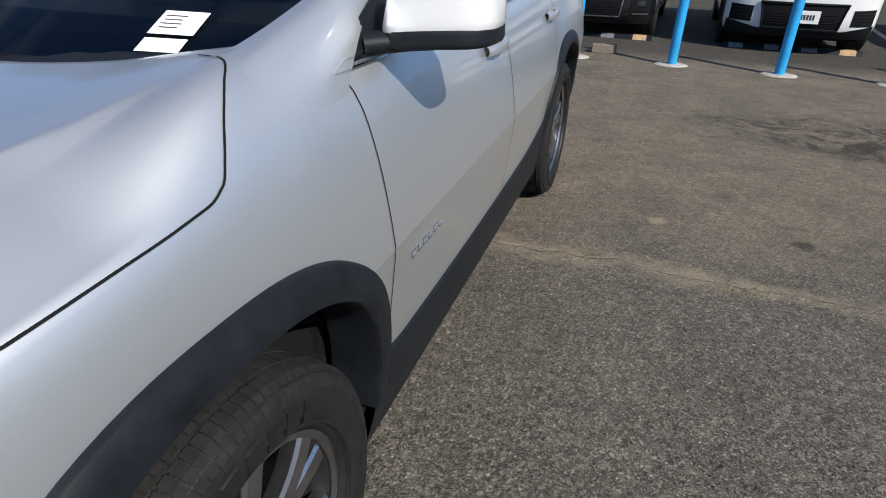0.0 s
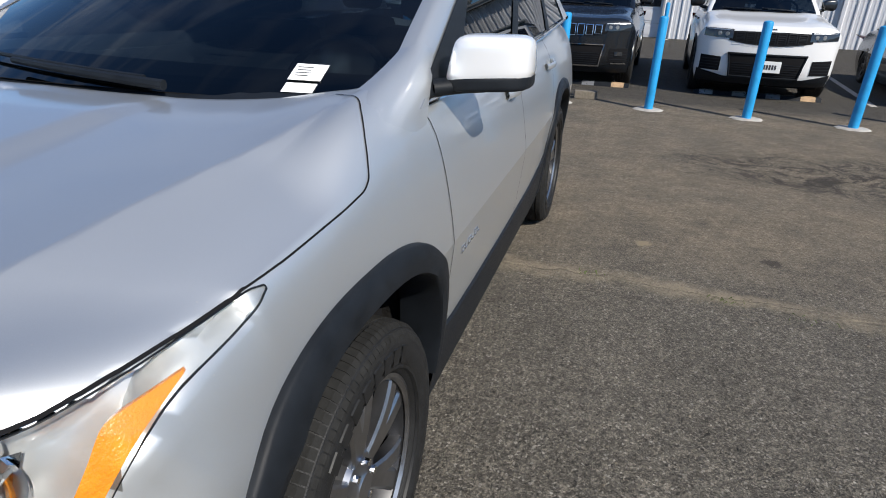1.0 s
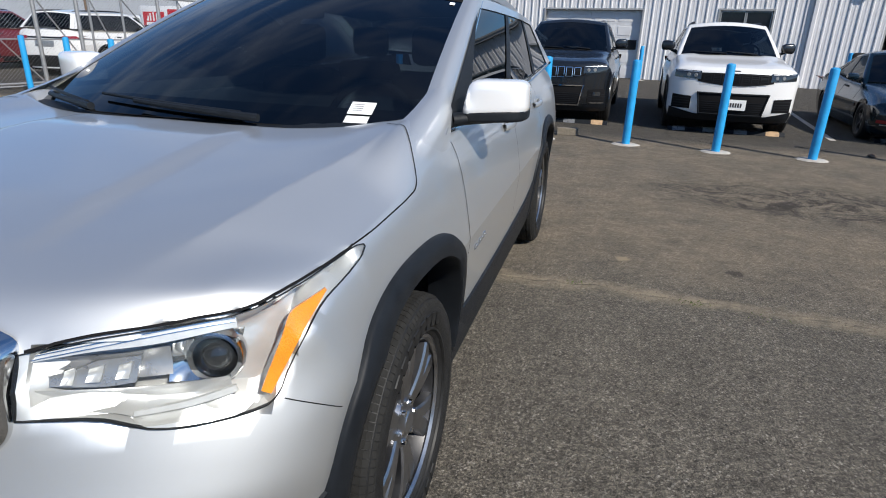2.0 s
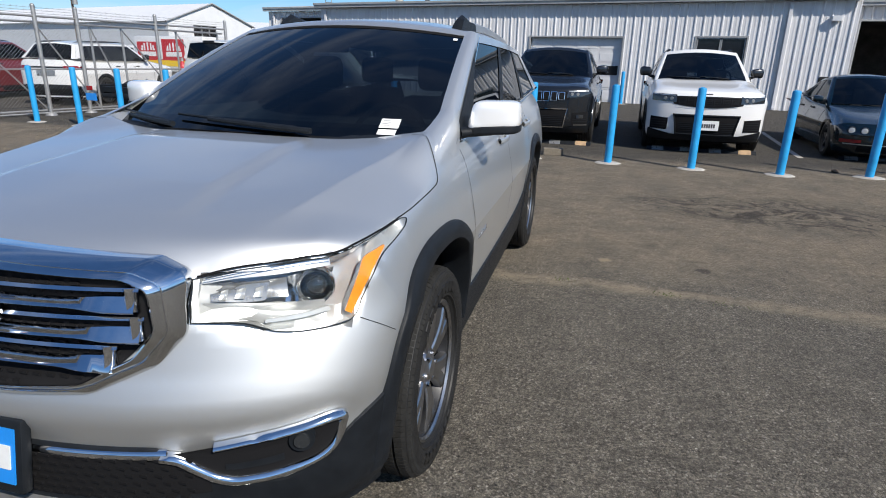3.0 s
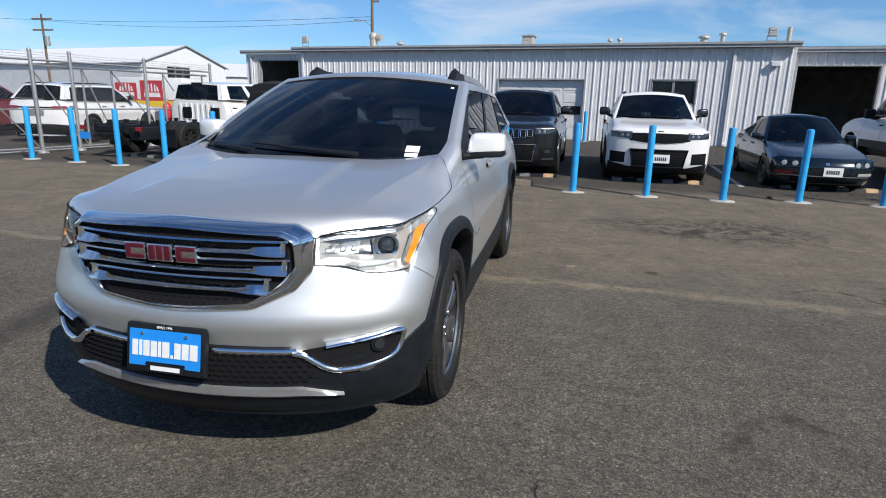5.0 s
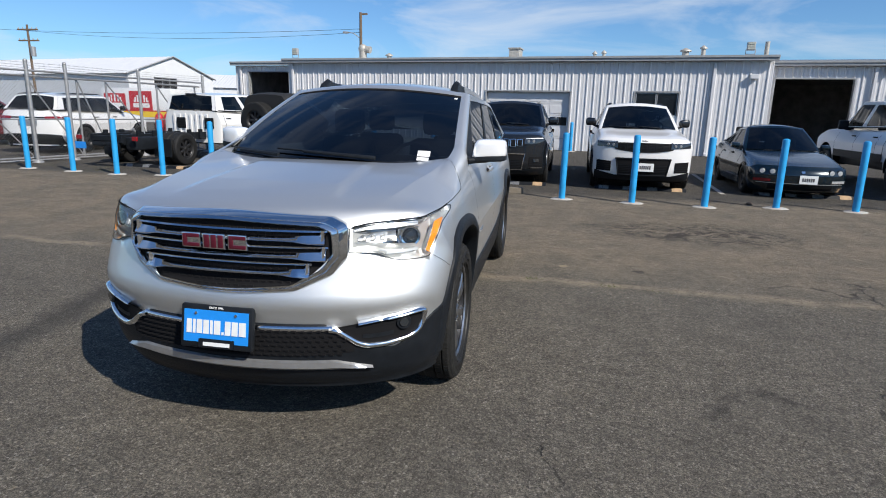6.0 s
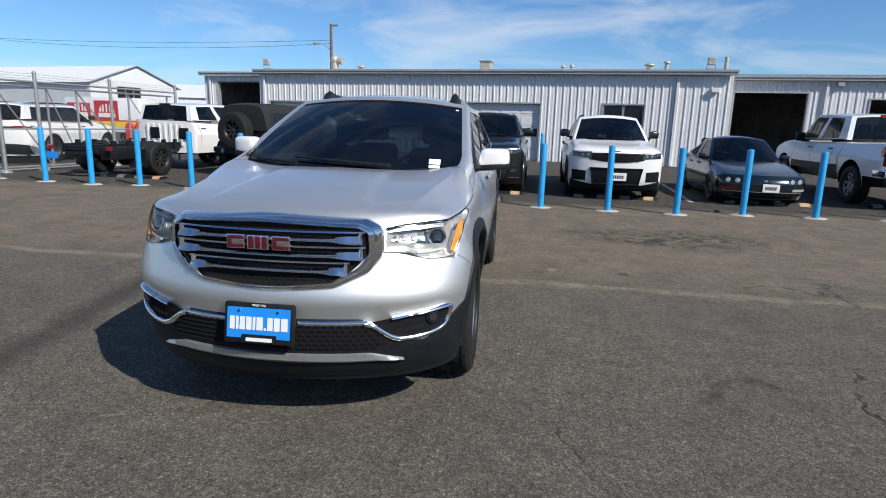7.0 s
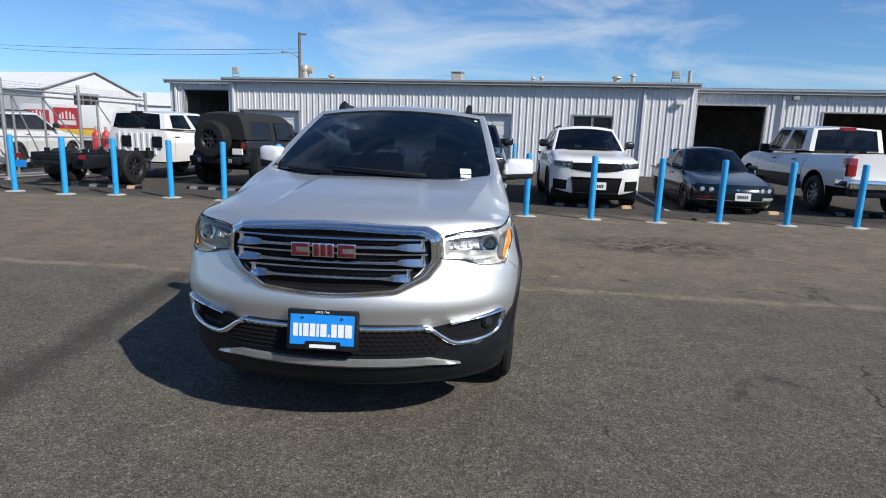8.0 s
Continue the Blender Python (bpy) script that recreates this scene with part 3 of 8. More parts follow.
            grid(bm, rows)
        weld(bm, 2e-4)
        return bm


class House:
    """The glazed upper part of a car."""

    def __init__(s, wsb, wst, zb, zt, wb, wt, rb, rt, bow=0.18, crown=0.05, belt=None, zrear=None, rbow=0.08, bulge=0.015, arc=0.05):
        s.bulge, s.arc = bulge, arc
        s.wsb, s.wst, s.zb, s.zt, s.wb, s.wt, s.rb, s.rt, s.bow, s.crown, s.rbow = wsb, wst, zb, zt, wb, wt, rb, rt, bow, crown, rbow
        s.belt = knots(belt or [(wsb, zb), (rb, zb + 0.06)])
        s.zrear = zt - 0.05 if zrear is None else zrear

    def screen(s, q, h, off=0.0):
        x = q * (s.wb + (s.wt - s.wb) * h)
        y = s.wsb + (s.wst - s.wsb) * h + s.bow * q * q * (1 - 0.35 * h)
        z0 = s.zb + (s.belt(s.wsb + s.bow) - s.zb) * q * q
        z = z0 + (s.zt - s.crown * q * q - z0) * h + s.arc * h * (1 - h)
        return Vector((x, y - 0.55 * off, z + 0.8 * off))

    def flank(s, t, h, off=0.0, sg=1):
        f = s.screen(1, h)
        yr = s.rb + (s.rt - s.rb) * h - s.rbow
        y = f.y + (yr - f.y) * t
        yt = s.screen(1, 1).y
        ztop = s.zt - s.crown + (s.zrear - s.zt) * (max(0, (y - yt)) / max(0.1, s.rt - yt)) ** 1.6
        zb = s.belt(y)
        x = s.wb + (s.wt - s.wb) * (0.85 * h + 0.15 * h * h)
        x *= 1 - 0.05 * max(0.0, t - 0.6) / 0.4
        return Vector((sg * (x + off), y, zb + (ztop - zb) * h))

    def tail(s, q, h, off=0.0):
        e = s.flank(1, h)
        return Vector((q * e.x, e.y + s.rbow * (1 - q * q) + off, e.z + s.crown * (1 - q * q) * h))

    def roof(s, q, t):
        e0, e1 = s.screen(q, 1), s.tail(q, 1)
        e = s.flank(t, 1)
        p = e0.lerp(e1, t)
        z = e.z + s.crown * (1 - q * q)
        x = q * e.x
        return Vector((x, p.y, z + s.bulge * (1 - q**4) * math.sin(math.pi * min(t * 1.05, 1)) ** 0.8))


def sheet(fn, a0, a1, b0, b1, na, nb, thick=0.0, push=None):
    """A patch of a two-parameter surface, with a turned-in edge where thick is given."""
    bm = bmesh.new()
    vr = grid(bm, [[fn(a, b) for b in frange(b0, b1, nb)] for a in frange(a0, a1, na)])
    if thick:
        bm.normal_update()
        ring = vr[0] + [r[-1] for r in vr[1:]] + vr[-1][-2::-1] + [r[0] for r in vr[-2:0:-1]]
        inner = [bm.verts.new(v.co + (push or -v.normal) * thick) for v in ring]
        for i in range(len(ring)):
            j = (i + 1) % len(ring)
            bm.faces.new((ring[i], ring[j], inner[j], inner[i]))
    return bm


WHEEL_CACHE = {}


def wheel(parent, x, y, r, width=0.235, rim=0.235, sg=1, style="twin", spoke_mat=None, fine=False, hubz=None):
    """tyre and rim of one wheel; its outer face looks along sg * x."""
    key = (r, width, rim, style, spoke_mat, fine)
    if key not in WHEEL_CACHE:
        bm = bmesh.new()
        n = 342 if fine else 60
        w = width / 2
        prof = [(rim, w * 0.72), (rim + 0.012, w * 0.86), (rim + 0.03, w * 0.98), (r - 0.07, w * 1.04), (r - 0.03, w * 0.99), (r - 0.012, w * 0.90), (r - 0.003, w * 0.76)]
        prof += [(r, w * 0.60), (r - 0.007, w * 0.57), (r - 0.007, w * 0.53), (r, w * 0.50), (r + 0.001, w * 0.2), (r - 0.007, w * 0.17), (r - 0.007, w * 0.13), (r + 0.001, w * 0.1)]
        prof += [(a, -b) for a, b in prof[::-1]]
        rows = []
        for a, b in prof:
            rows.append([Vector((b, a * math.cos(2 * math.pi * i / n), a * math.sin(2 * math.pi * i / n))) for i in range(n)])
        grid(bm, rows, close=True)
        tyre = part("tyre", bm, M_TYRE, None, smooth=True, angle=28)
        tread = []
        if fine:
            # separate dusty tread blocks standing on the carcass: ribs cut by slots
            for x0, x1, lag in ((0.56, 1.0, 0.0), (0.14, 0.50, 0.5), (-0.34, 0.10, 0.2), (-0.98, -0.40, 0.7)):
                bm = bmesh.new()
                for i in range(112):
                    q = 2 * math.pi / 112
                    rows = []
                    for t in (0.0, 0.03, 0.45, 0.87, 0.90):
                        row = []
                        for u in (0.0, 0.04, 0.5, 0.75, 0.97, 1.0):
                            xx = x0 + (x1 - x0) * u
                            drop = 0.030 * max(0.0, (abs(xx) - 0.68) / 0.32) ** 1.7
                            edge = 0.010 if t in (0.0, 0.90) or u in (0.0, 1.0) else 0.0
                            ang = q * (i + t + lag + 0.5 * xx * (1 if x0 > 0 else -1))
                            rr = r + 0.003 - drop - edge
                            row.append(Vector((xx * w, rr * math.cos(ang), rr * math.sin(ang))))
                        rows.append(row)
                    grid(bm, rows)
                tread.append(part("tread_rib", bm, M_TREAD, None))
        bm = bmesh.new()
        lathe(bm, [(rim + 0.004, w * 0.80), (rim - 0.004, w * 0.78), (rim - 0.016, w * 0.62), (rim - 0.03, w * 0.1), (rim - 0.03, -w * 0.7)], 48)
        lathe(bm, [(rim - 0.03, -w * 0.1), (0.001, -w * 0.1)], 48)
        barrel = part("barrel", bm, M_RIMDARK, None, smooth=True)
        bm = bmesh.new()
        lathe(bm, [(rim - 0.012, w * 0.70), (rim + 0.003, w * 0.81), (rim - 0.006, w * 0.82), (rim - 0.014, w * 0.74)], 64)
        lathe(bm, [(0.001, w * 0.74), (0.034, w * 0.73), (0.04, w * 0.68), (0.075, w * 0.60), (0.085, w * 0.5), (0.09, w * 0.2)], 32)
        k = 6 if style == "twin" else (8 if style == "steel" else 5)
        for i in range(k):
            t0 = 2 * math.pi * i / k
            for dt in ((-0.17, 0.17) if style == "twin" else (0,)):
                rows = []
                for u in frange(0, 1, 6):
                    rr = 0.06 + (rim - 0.068) * u
                    ang = t0 + dt * (0.35 + 0.75 * u)
                    hw = (0.022 + 0.007 * u) if style == "twin" else 0.04 - 0.012 * u
                    ax = w * (0.60 + 0.12 * math.sin(u * 2.2))
                    c = Vector((0, math.cos(ang), math.sin(ang)))
                    e = Vector((0, -math.sin(ang), math.cos(ang)))
                    rows.append([c * rr + e * q * hw + Vector((ax - dz, 0, 0)) for q, dz in ((-1, 0.035), (-1, 0.006), (-0.7, 0), (0.7, 0), (1, 0.006), (1, 0.035))])
                grid(bm, rows)
        spokes = part("spokes", bm, spoke_mat or M_RIM, None, smooth=True, angle=30)
        objs = [tyre, barrel, spokes] + tread
        if fine:
            # raised maker's marks on the sidewall, as plain blocks
            for a0, k, step in ((0.5, 8, 0.16), (3.5, 7, 0.18)):
                for j in range(k):
                    t = a0 + step * j
                    bm = bmesh.new()
                    for q in ((0.0, 0.11),):
                        rows = []
                        for tt in frange(t + q[0], t + q[1], 4):
                            c = Vector((0, math.cos(tt), math.sin(tt)))
                            rows.append([c * (r - 0.088) + Vector((w * 1.005, 0, 0)), c * (r - 0.086) + Vector((w * 1.045, 0, 0)), c * (r - 0.050) + Vector((w * 1.042, 0, 0)), c * (r - 0.047) + Vector((w * 1.0, 0, 0))])
                        grid(bm, rows)
                    objs.append(part("sidewall_mark", bm, M_TYREMARK, None))
            bm = bmesh.new()
            lathe(bm, [(rim + 0.016, w * 0.90), (rim + 0.019, w * 0.965), (rim + 0.025, w * 0.965), (rim + 0.028, w * 0.93)], 64)
            objs.append(part("rim_guard", bm, M_TYREMARK, None, smooth=True))
        for i in range(6 if style == "twin" else 0):
            t = 2 * math.pi * (i + 0.5) / 6
            bm = bmesh.new()
            cyl(bm, (w * 0.5, 0.056 * math.cos(t), 0.056 * math.sin(t)), (w * 0.72, 0.056 * math.cos(t), 0.056 * math.sin(t)), 0.011, 0.009, 8)
            objs.append(part("lug_nut", bm, M_CHROME, None, smooth=True))
        WHEEL_CACHE[key] = tuple(objs)
    else:
        objs = []
        for o in WHEEL_CACHE[key]:
            c = o.copy()
            scene.collection.objects.link(c)
            objs.append(c)
    hub = objs[0]
    hub.name = "wheel"
    hub.parent = parent
    spin = random.random() * 40
    hub.matrix_basis = pose(x, y, r if hubz is None else hubz, spin, 0, 0 if sg > 0 else 180)
    for o, nm in zip(objs[1:], ["rim", "spokes"] + (["tread_rib"] * 4 + ["sidewall_mark"] * 15 + ["rim_guard"] if fine else []) + ["lug_nut"] * 6):
        o.parent = hub
        o.name = nm
        o.matrix_basis = Matrix.Identity(4)
    return hub


def seats(parent, rows, z=0.62):
    for y in rows:
        for x in (-0.38, 0.38):
            bm = bmesh.new()
            box(bm, x - 0.24, x + 0.24, y, y + 0.5, z - 0.12, z + 0.05, 0.05)
            box(bm, x - 0.23, x + 0.23, y + 0.44, y + 0.58, z, z + 0.60, 0.06, Matrix.Translation((0, y + 0.5, z)) @ Matrix.Rotation(radians(-14), 4, "X") @ Matrix.Translation((0, -y - 0.5, -z)))
            sc = part("seat", bm, M_FABRIC, parent, smooth=True)
            bm = bmesh.new()
            box(bm, x - 0.13, x + 0.13, y + 0.62, y + 0.72, z + 0.61, z + 0.80, 0.045)
            part("headrest", bm, M_FABRIC, sc, smooth=True)


def greenhouse(root, g, body_mat, glass, side_glass, frames=(0.34, 0.62), a_w=0.93, dark_pillars=True, roof_mat=None, rear=True, fine=False, top=0.93, pw=0.02, lower=0.0):
    """windscreen, side glass, pillars and roof."""
    n = 2 if fine else 1
    ws = part("windscreen", sheet(lambda q, h: g.screen(q, h, 0.004), -a_w, a_w, 0.0, top, 12 * n, 8 * n), glass, root, smooth=True)
    ws.visible_shadow = False
    part("screen_border", sheet(lambda q, h: g.screen(q, h, 0.002), -a_w, a_w, 0.0, 0.035, 12 * n, 3), M_DARK, ws)
    bm = bmesh.new()
    rows = []
    for q in frange(-1, 1, 24):
        rows.append([g.screen(q, top - 0.005, -0.004), g.screen(q, top - 0.002, 0.008), g.screen(q, 0.97, 0.012), g.screen(q, 1.0, 0.008), g.roof(q, 0.03), g.roof(q, 0.06)])
    grid(bm, rows)
    part("roof_header", bm, roof_mat or body_mat, root, smooth=True, angle=60)
    for sg in (-1, 1):
        # A pillar: from the screen edge round to the side glass
        bm = bmesh.new()
        rows = []
        for h in frange(-0.10, 1, 14):
            o = min(1.0, max(-2.5, h / 0.07))
            rows.append([g.screen(sg * a_w, h, 0.006 * o), g.screen(sg * (a_w + 0.04), h, 0.014 * o), g.screen(sg * 0.995, h, 0.012 * o), g.flank(0.012, h, 0.008 * o, sg), g.flank(0.035, h, 0.006 * o, sg)])
        grid(bm, rows)
        part("a_pillar", bm, body_mat, root, smooth=True, angle=60)
        sgl = part("side_glass", sheet(lambda t, h: g.flank(t, h, 0.0, sg), 0.03, 0.97, 0.03, 0.93, 14, 6), side_glass, root, smooth=True)
        sgl.visible_shadow = False
        part("roof_side", sheet(lambda t, h: g.flank(t, h, 0.006, sg), 0.0, 1.0, 0.90, 1.0, 20, 4), body_mat, root, smooth=True)
        for i, f in enumerate(frames):
            part("pillar", sheet(lambda t, h: g.flank(t, h, 0.004, sg), f - pw, f + pw, 0.0, 0.92, 3, 6), M_PLASTIC if dark_pillars else body_mat, root)
        if lower:
            part("door_top", sheet(lambda t, h: g.flank(t, h, 0.005, sg), 0.03, 0.97, 0.0, lower, 14, 3), body_mat, root, smooth=True)
        part("rear_pillar", sheet(lambda t, h: g.flank(t, h, 0.006, sg), 0.92, 1.0, 0.0, 1.0, 4, 6), body_mat, root, smooth=True)
        part("beltline_trim", sheet(lambda t, h: g.flank(t, h, 0.012, sg), 0.02, 0.97, -0.01, 0.035, 16, 2, 0.01), M_CHROME if fine else M_PLASTIC, root)
    part("roof", sheet(g.roof, -1, 1, 0, 1, 16 * n, 16 * n), roof_mat or body_mat, root, smooth=True)
    part("headliner", sheet(lambda q, t: g.roof(q, t) - Vector((0, 0, 0.035)), -0.96, 0.96, 0.02, 0.98, 8, 8), M_LINER if fine else M_DARK, root)
    if rear:
        rg = part("rear_glass", sheet(lambda q, h: g.tail(q, h, 0.002), -0.9, 0.9, 0.05, 0.92, 8, 5), side_glass, root, smooth=True)
        rg.visible_shadow = False
        part("rear_frame", sheet(lambda q, h: g.tail(q, h, -0.004), -1, 1, 0.90, 1.0, 8, 3), body_mat, root)
        for sg in (-1, 1):
            part("rear_corner", sheet(lambda q, h: g.tail(sg * q, h, 0.006), 0.87, 1.004, 0.0, 1.0, 4, 6), body_mat, root, smooth=True)


def underbody(root, s, w=0.7):
    bm = bmesh.new()
    box(bm, -w, w, s.F0 + 0.3, s.rear(0.5) - 0.25, s.zlow - 0.05, s.zs - 0.2)
    part("underbody", bm, M_DARK, root)
    for c in s.base:
        for sg in (-1, 1):
            bm = bmesh.new()
            rows = []
            for i in range(25):
                t = math.pi * (1 - i / 24)
                e = s.hole(t, 0.25) if s.opening else ((s.arch - 0.006) * math.cos(t), (s.arch - 0.006) * math.sin(t))
                q = Vector((0, c + e[0], s.hub + e[1]))
                rows.append([q + Vector((sg * k, 0, 0)) for k in (w - 0.25, s.W * 0.985 * s.side(q.z))])
            drop, trim = s.hub - s.zlow, sg * (s.W * 0.985 * (s.side(s.hub) - s.side(s.zlow)) + 0.012)
            rows = [[r[0] - Vector((0, 0, drop)), r[1] - Vector((trim, 0, drop))] for r in rows[:1]] + rows + [[r[0] - Vector((0, 0, drop)), r[1] - Vector((trim, 0, drop))] for r in rows[-1:]]
            vr = grid(bm, rows)
            bm.faces.new([r[0] for r in vr])
            part("wheel_liner", bm, M_LINING, root)


class Skin:
    """Ray casts against a car's skin, to lay trims on it."""

    def __init__(s, bm):
        s.t = BVHTree.FromBMesh(bm)

    def ray(s, o, d, off):
        loc, nor, _, _ = s.t.ray_cast(Vector(o), Vector(d).normalized())
        if loc is None:
            return None
        if nor.dot(Vector(d)) > 0:
            nor = -nor
        return loc + nor * off

    def front(s, x, z, off=0.0):
        return s.ray((x, -4, z), (0, 1, 0), off) or Vector((x, -0.6, z))

    def rear(s, x, z, off=0.0):
        return s.ray((x, 9, z), (0, -1, 0), off) or Vector((x, 4.0, z))

    def flank(s, y, z, off=0.0, sg=1):
        return s.ray((sg * 4, y, z), (-sg, 0, 0), off) or Vector((sg * 0.85, y, z))

    def out(s, x, y, z, off=0.0, c=(0.3, 0.1)):
        sg = 1 if x >= 0 else -1
        o = Vector((x, y, z)) - Vector((sg * c[0], c[1], z))
        o.z = 0
        o.normalize()
        o.z = 0.75 * min(1, max(0, (z - 0.86) / 0.14))
        far = Vector((x, y, z)) + o * 3
        return s.ray(far, -o, off) or Vector((x, y, z))

    def down(s, x, y, off=0.0):
        return s.ray((x, y, 4), (0, 0, -1), off) or Vector((x, y, 1.1))


def path_pts(pts, k):
    """k points along a smooth curve through the given 2D or 3D points, by chord length."""
    d = [0]
    for a, b in zip(pts, pts[1:]):
        d.append(d[-1] + (Vector(b) - Vector(a)).length)
    fs = [knots([(d[i], p[c]) for i, p in enumerate(pts)]) for c in range(len(pts[0]))]
    return [tuple(f(t) for f in fs) for t in frange(0, d[-1], k)]


def ribbon(centre, w, side=None):
    """A flat strip along a line of points on a surface."""
    bm = bmesh.new()
    rows = []
    for i, p in enumerate(centre):
        t = (centre[min(i + 1, len(centre) - 1)] - centre[max(i - 1, 0)]).normalized()
        nrm = side[i] if isinstance(side, list) else side
        e = t.cross(nrm).normalized() * (w[i] if isinstance(w, list) else w) / 2
        rows.append([p - e, p + e])
    grid(bm, rows)
    return bm


def loop_ring(bm, loops):
    """Quads between closed loops of equal length."""
    vr = [[bm.verts.new(p) for p in l] for l in loops]
    for a, b in zip(vr, vr[1:]):
        for i in range(len(a)):
            j = (i + 1) % len(a)
            bm.faces.new((a[i], a[j], b[j], b[i]))
    return vr


def rounded(corners, k=6, seg=3):
    """A closed outline: 2D corners (x, z, radius) with rounded corners, sides cut into seg pieces."""
    out = []
    n = len(corners)
    ends = []
    for i in range(n):
        p, a, b = Vector(corners[i][:2]), Vector(corners[i - 1][:2]), Vector(corners[(i + 1) % n][:2])
        da, db = (a - p).normalized(), (b - p).normalized()
        half = da.angle(db) / 2
        r = corners[i][2]
        t = min(r / math.tan(half), (a - p).length * 0.48, (b - p).length * 0.48)
        s0, s1 = p + da * t, p + db * t
        arc = []
        for j in range(k):
            u = j / (k - 1)
            arc.append((s0 * (1 - u) ** 2 + p * 2 * u * (1 - u) + s1 * u * u))
        ends.append(arc)
    for i in range(n):
        out += ends[i]
        q0, q1 = ends[i][-1], ends[(i + 1) % n][0]
        out += [q0.lerp(q1, j / seg) for j in range(1, seg)]
    return out


def tube(bm, pts, r0, r1=None, n=8, squash=1.0):
    """One continuous round bar along a line of points."""
    r1 = r0 if r1 is None else r1
    rows = []
    k = len(pts)
    for i, p in enumerate(pts):
        d = (pts[min(i + 1, k - 1)] - pts[max(i - 1, 0)]).normalized()
        q = d.to_track_quat("Z", "Y")
        r = r0 + (r1 - r0) * i / (k - 1)
        rows.append([p + q @ Vector((r * math.cos(2 * math.pi * j / n), squash * r * math.sin(2 * math.pi * j / n), 0)) for j in range(n)])
    vr = grid(bm, rows, close=True)
    bm.faces.new(vr[0][::-1])
    bm.faces.new(vr[-1])

# ---------------------------------------------------------------- the silver car in the middle
LAMP_TOP = [(0.492, -0.790, 0.978), (0.570, -0.725, 0.981), (0.646, -0.674, 0.986), (0.700, -0.634, 0.990), (0.749, -0.596, 0.996), (0.773, -0.560, 1.002), (0.795, -0.480, 1.008), (0.810, -0.370, 1.014), (0.818, -0.285, 1.017), (0.824, -0.262, 1.013)]
LAMP_LOW = [(0.497, -0.812, 0.872), (0.553, -0.785, 0.869), (0.600, -0.762, 0.863), (0.630, -0.745, 0.850), (0.665, -0.725, 0.836), (0.710, -0.694, 0.829), (0.765, -0.645, 0.827), (0.800, -0.596, 0.831), (0.812, -0.567, 0.872), (0.822, -0.528, 0.920), (0.828, -0.450, 0.966), (0.831, -0.340, 0.984), (0.830, -0.276, 0.998), (0.827, -0.262, 1.008)]


def lamp_recess(bm):
    """presses the skin inwards behind both headlight lenses"""
    def flat(p):
        return math.atan2(abs(p[0]) - 0.3, 0.1 - p[1]) * 0.8, p[2]

    ring = [Vector(flat(p)) for p in path_pts(LAMP_TOP, 40) + path_pts(LAMP_LOW, 40)[::-1]]
    for v in bm.verts:
        if v.co.y > -0.2 or not 0.8 < v.co.z < 1.05 or abs(v.co.x) < 0.45:
            continue
        q = Vector(flat(v.co))
        inside, near = False, 1.0
        for a, b in zip(ring, ring[1:] + ring[:1]):
            if (a.y > q.y) != (b.y > q.y) and q.x < a.x + (q.y - a.y) * (b.x - a.x) / (b.y - a.y):
                inside = not inside
            e = b - a
            u = min(1, max(0, (q - a).dot(e) / max(e.length_squared, 1e-9)))
            near = min(near, (q - a - e * u).length)
        if inside and near > 0.009:
            k = min(1.0, (near - 0.009) / 0.018)
            d = Vector((v.co.x - math.copysign(0.3, v.co.x), v.co.y - 0.1, 0)).normalized()
            v.co -= d * 0.075 * k


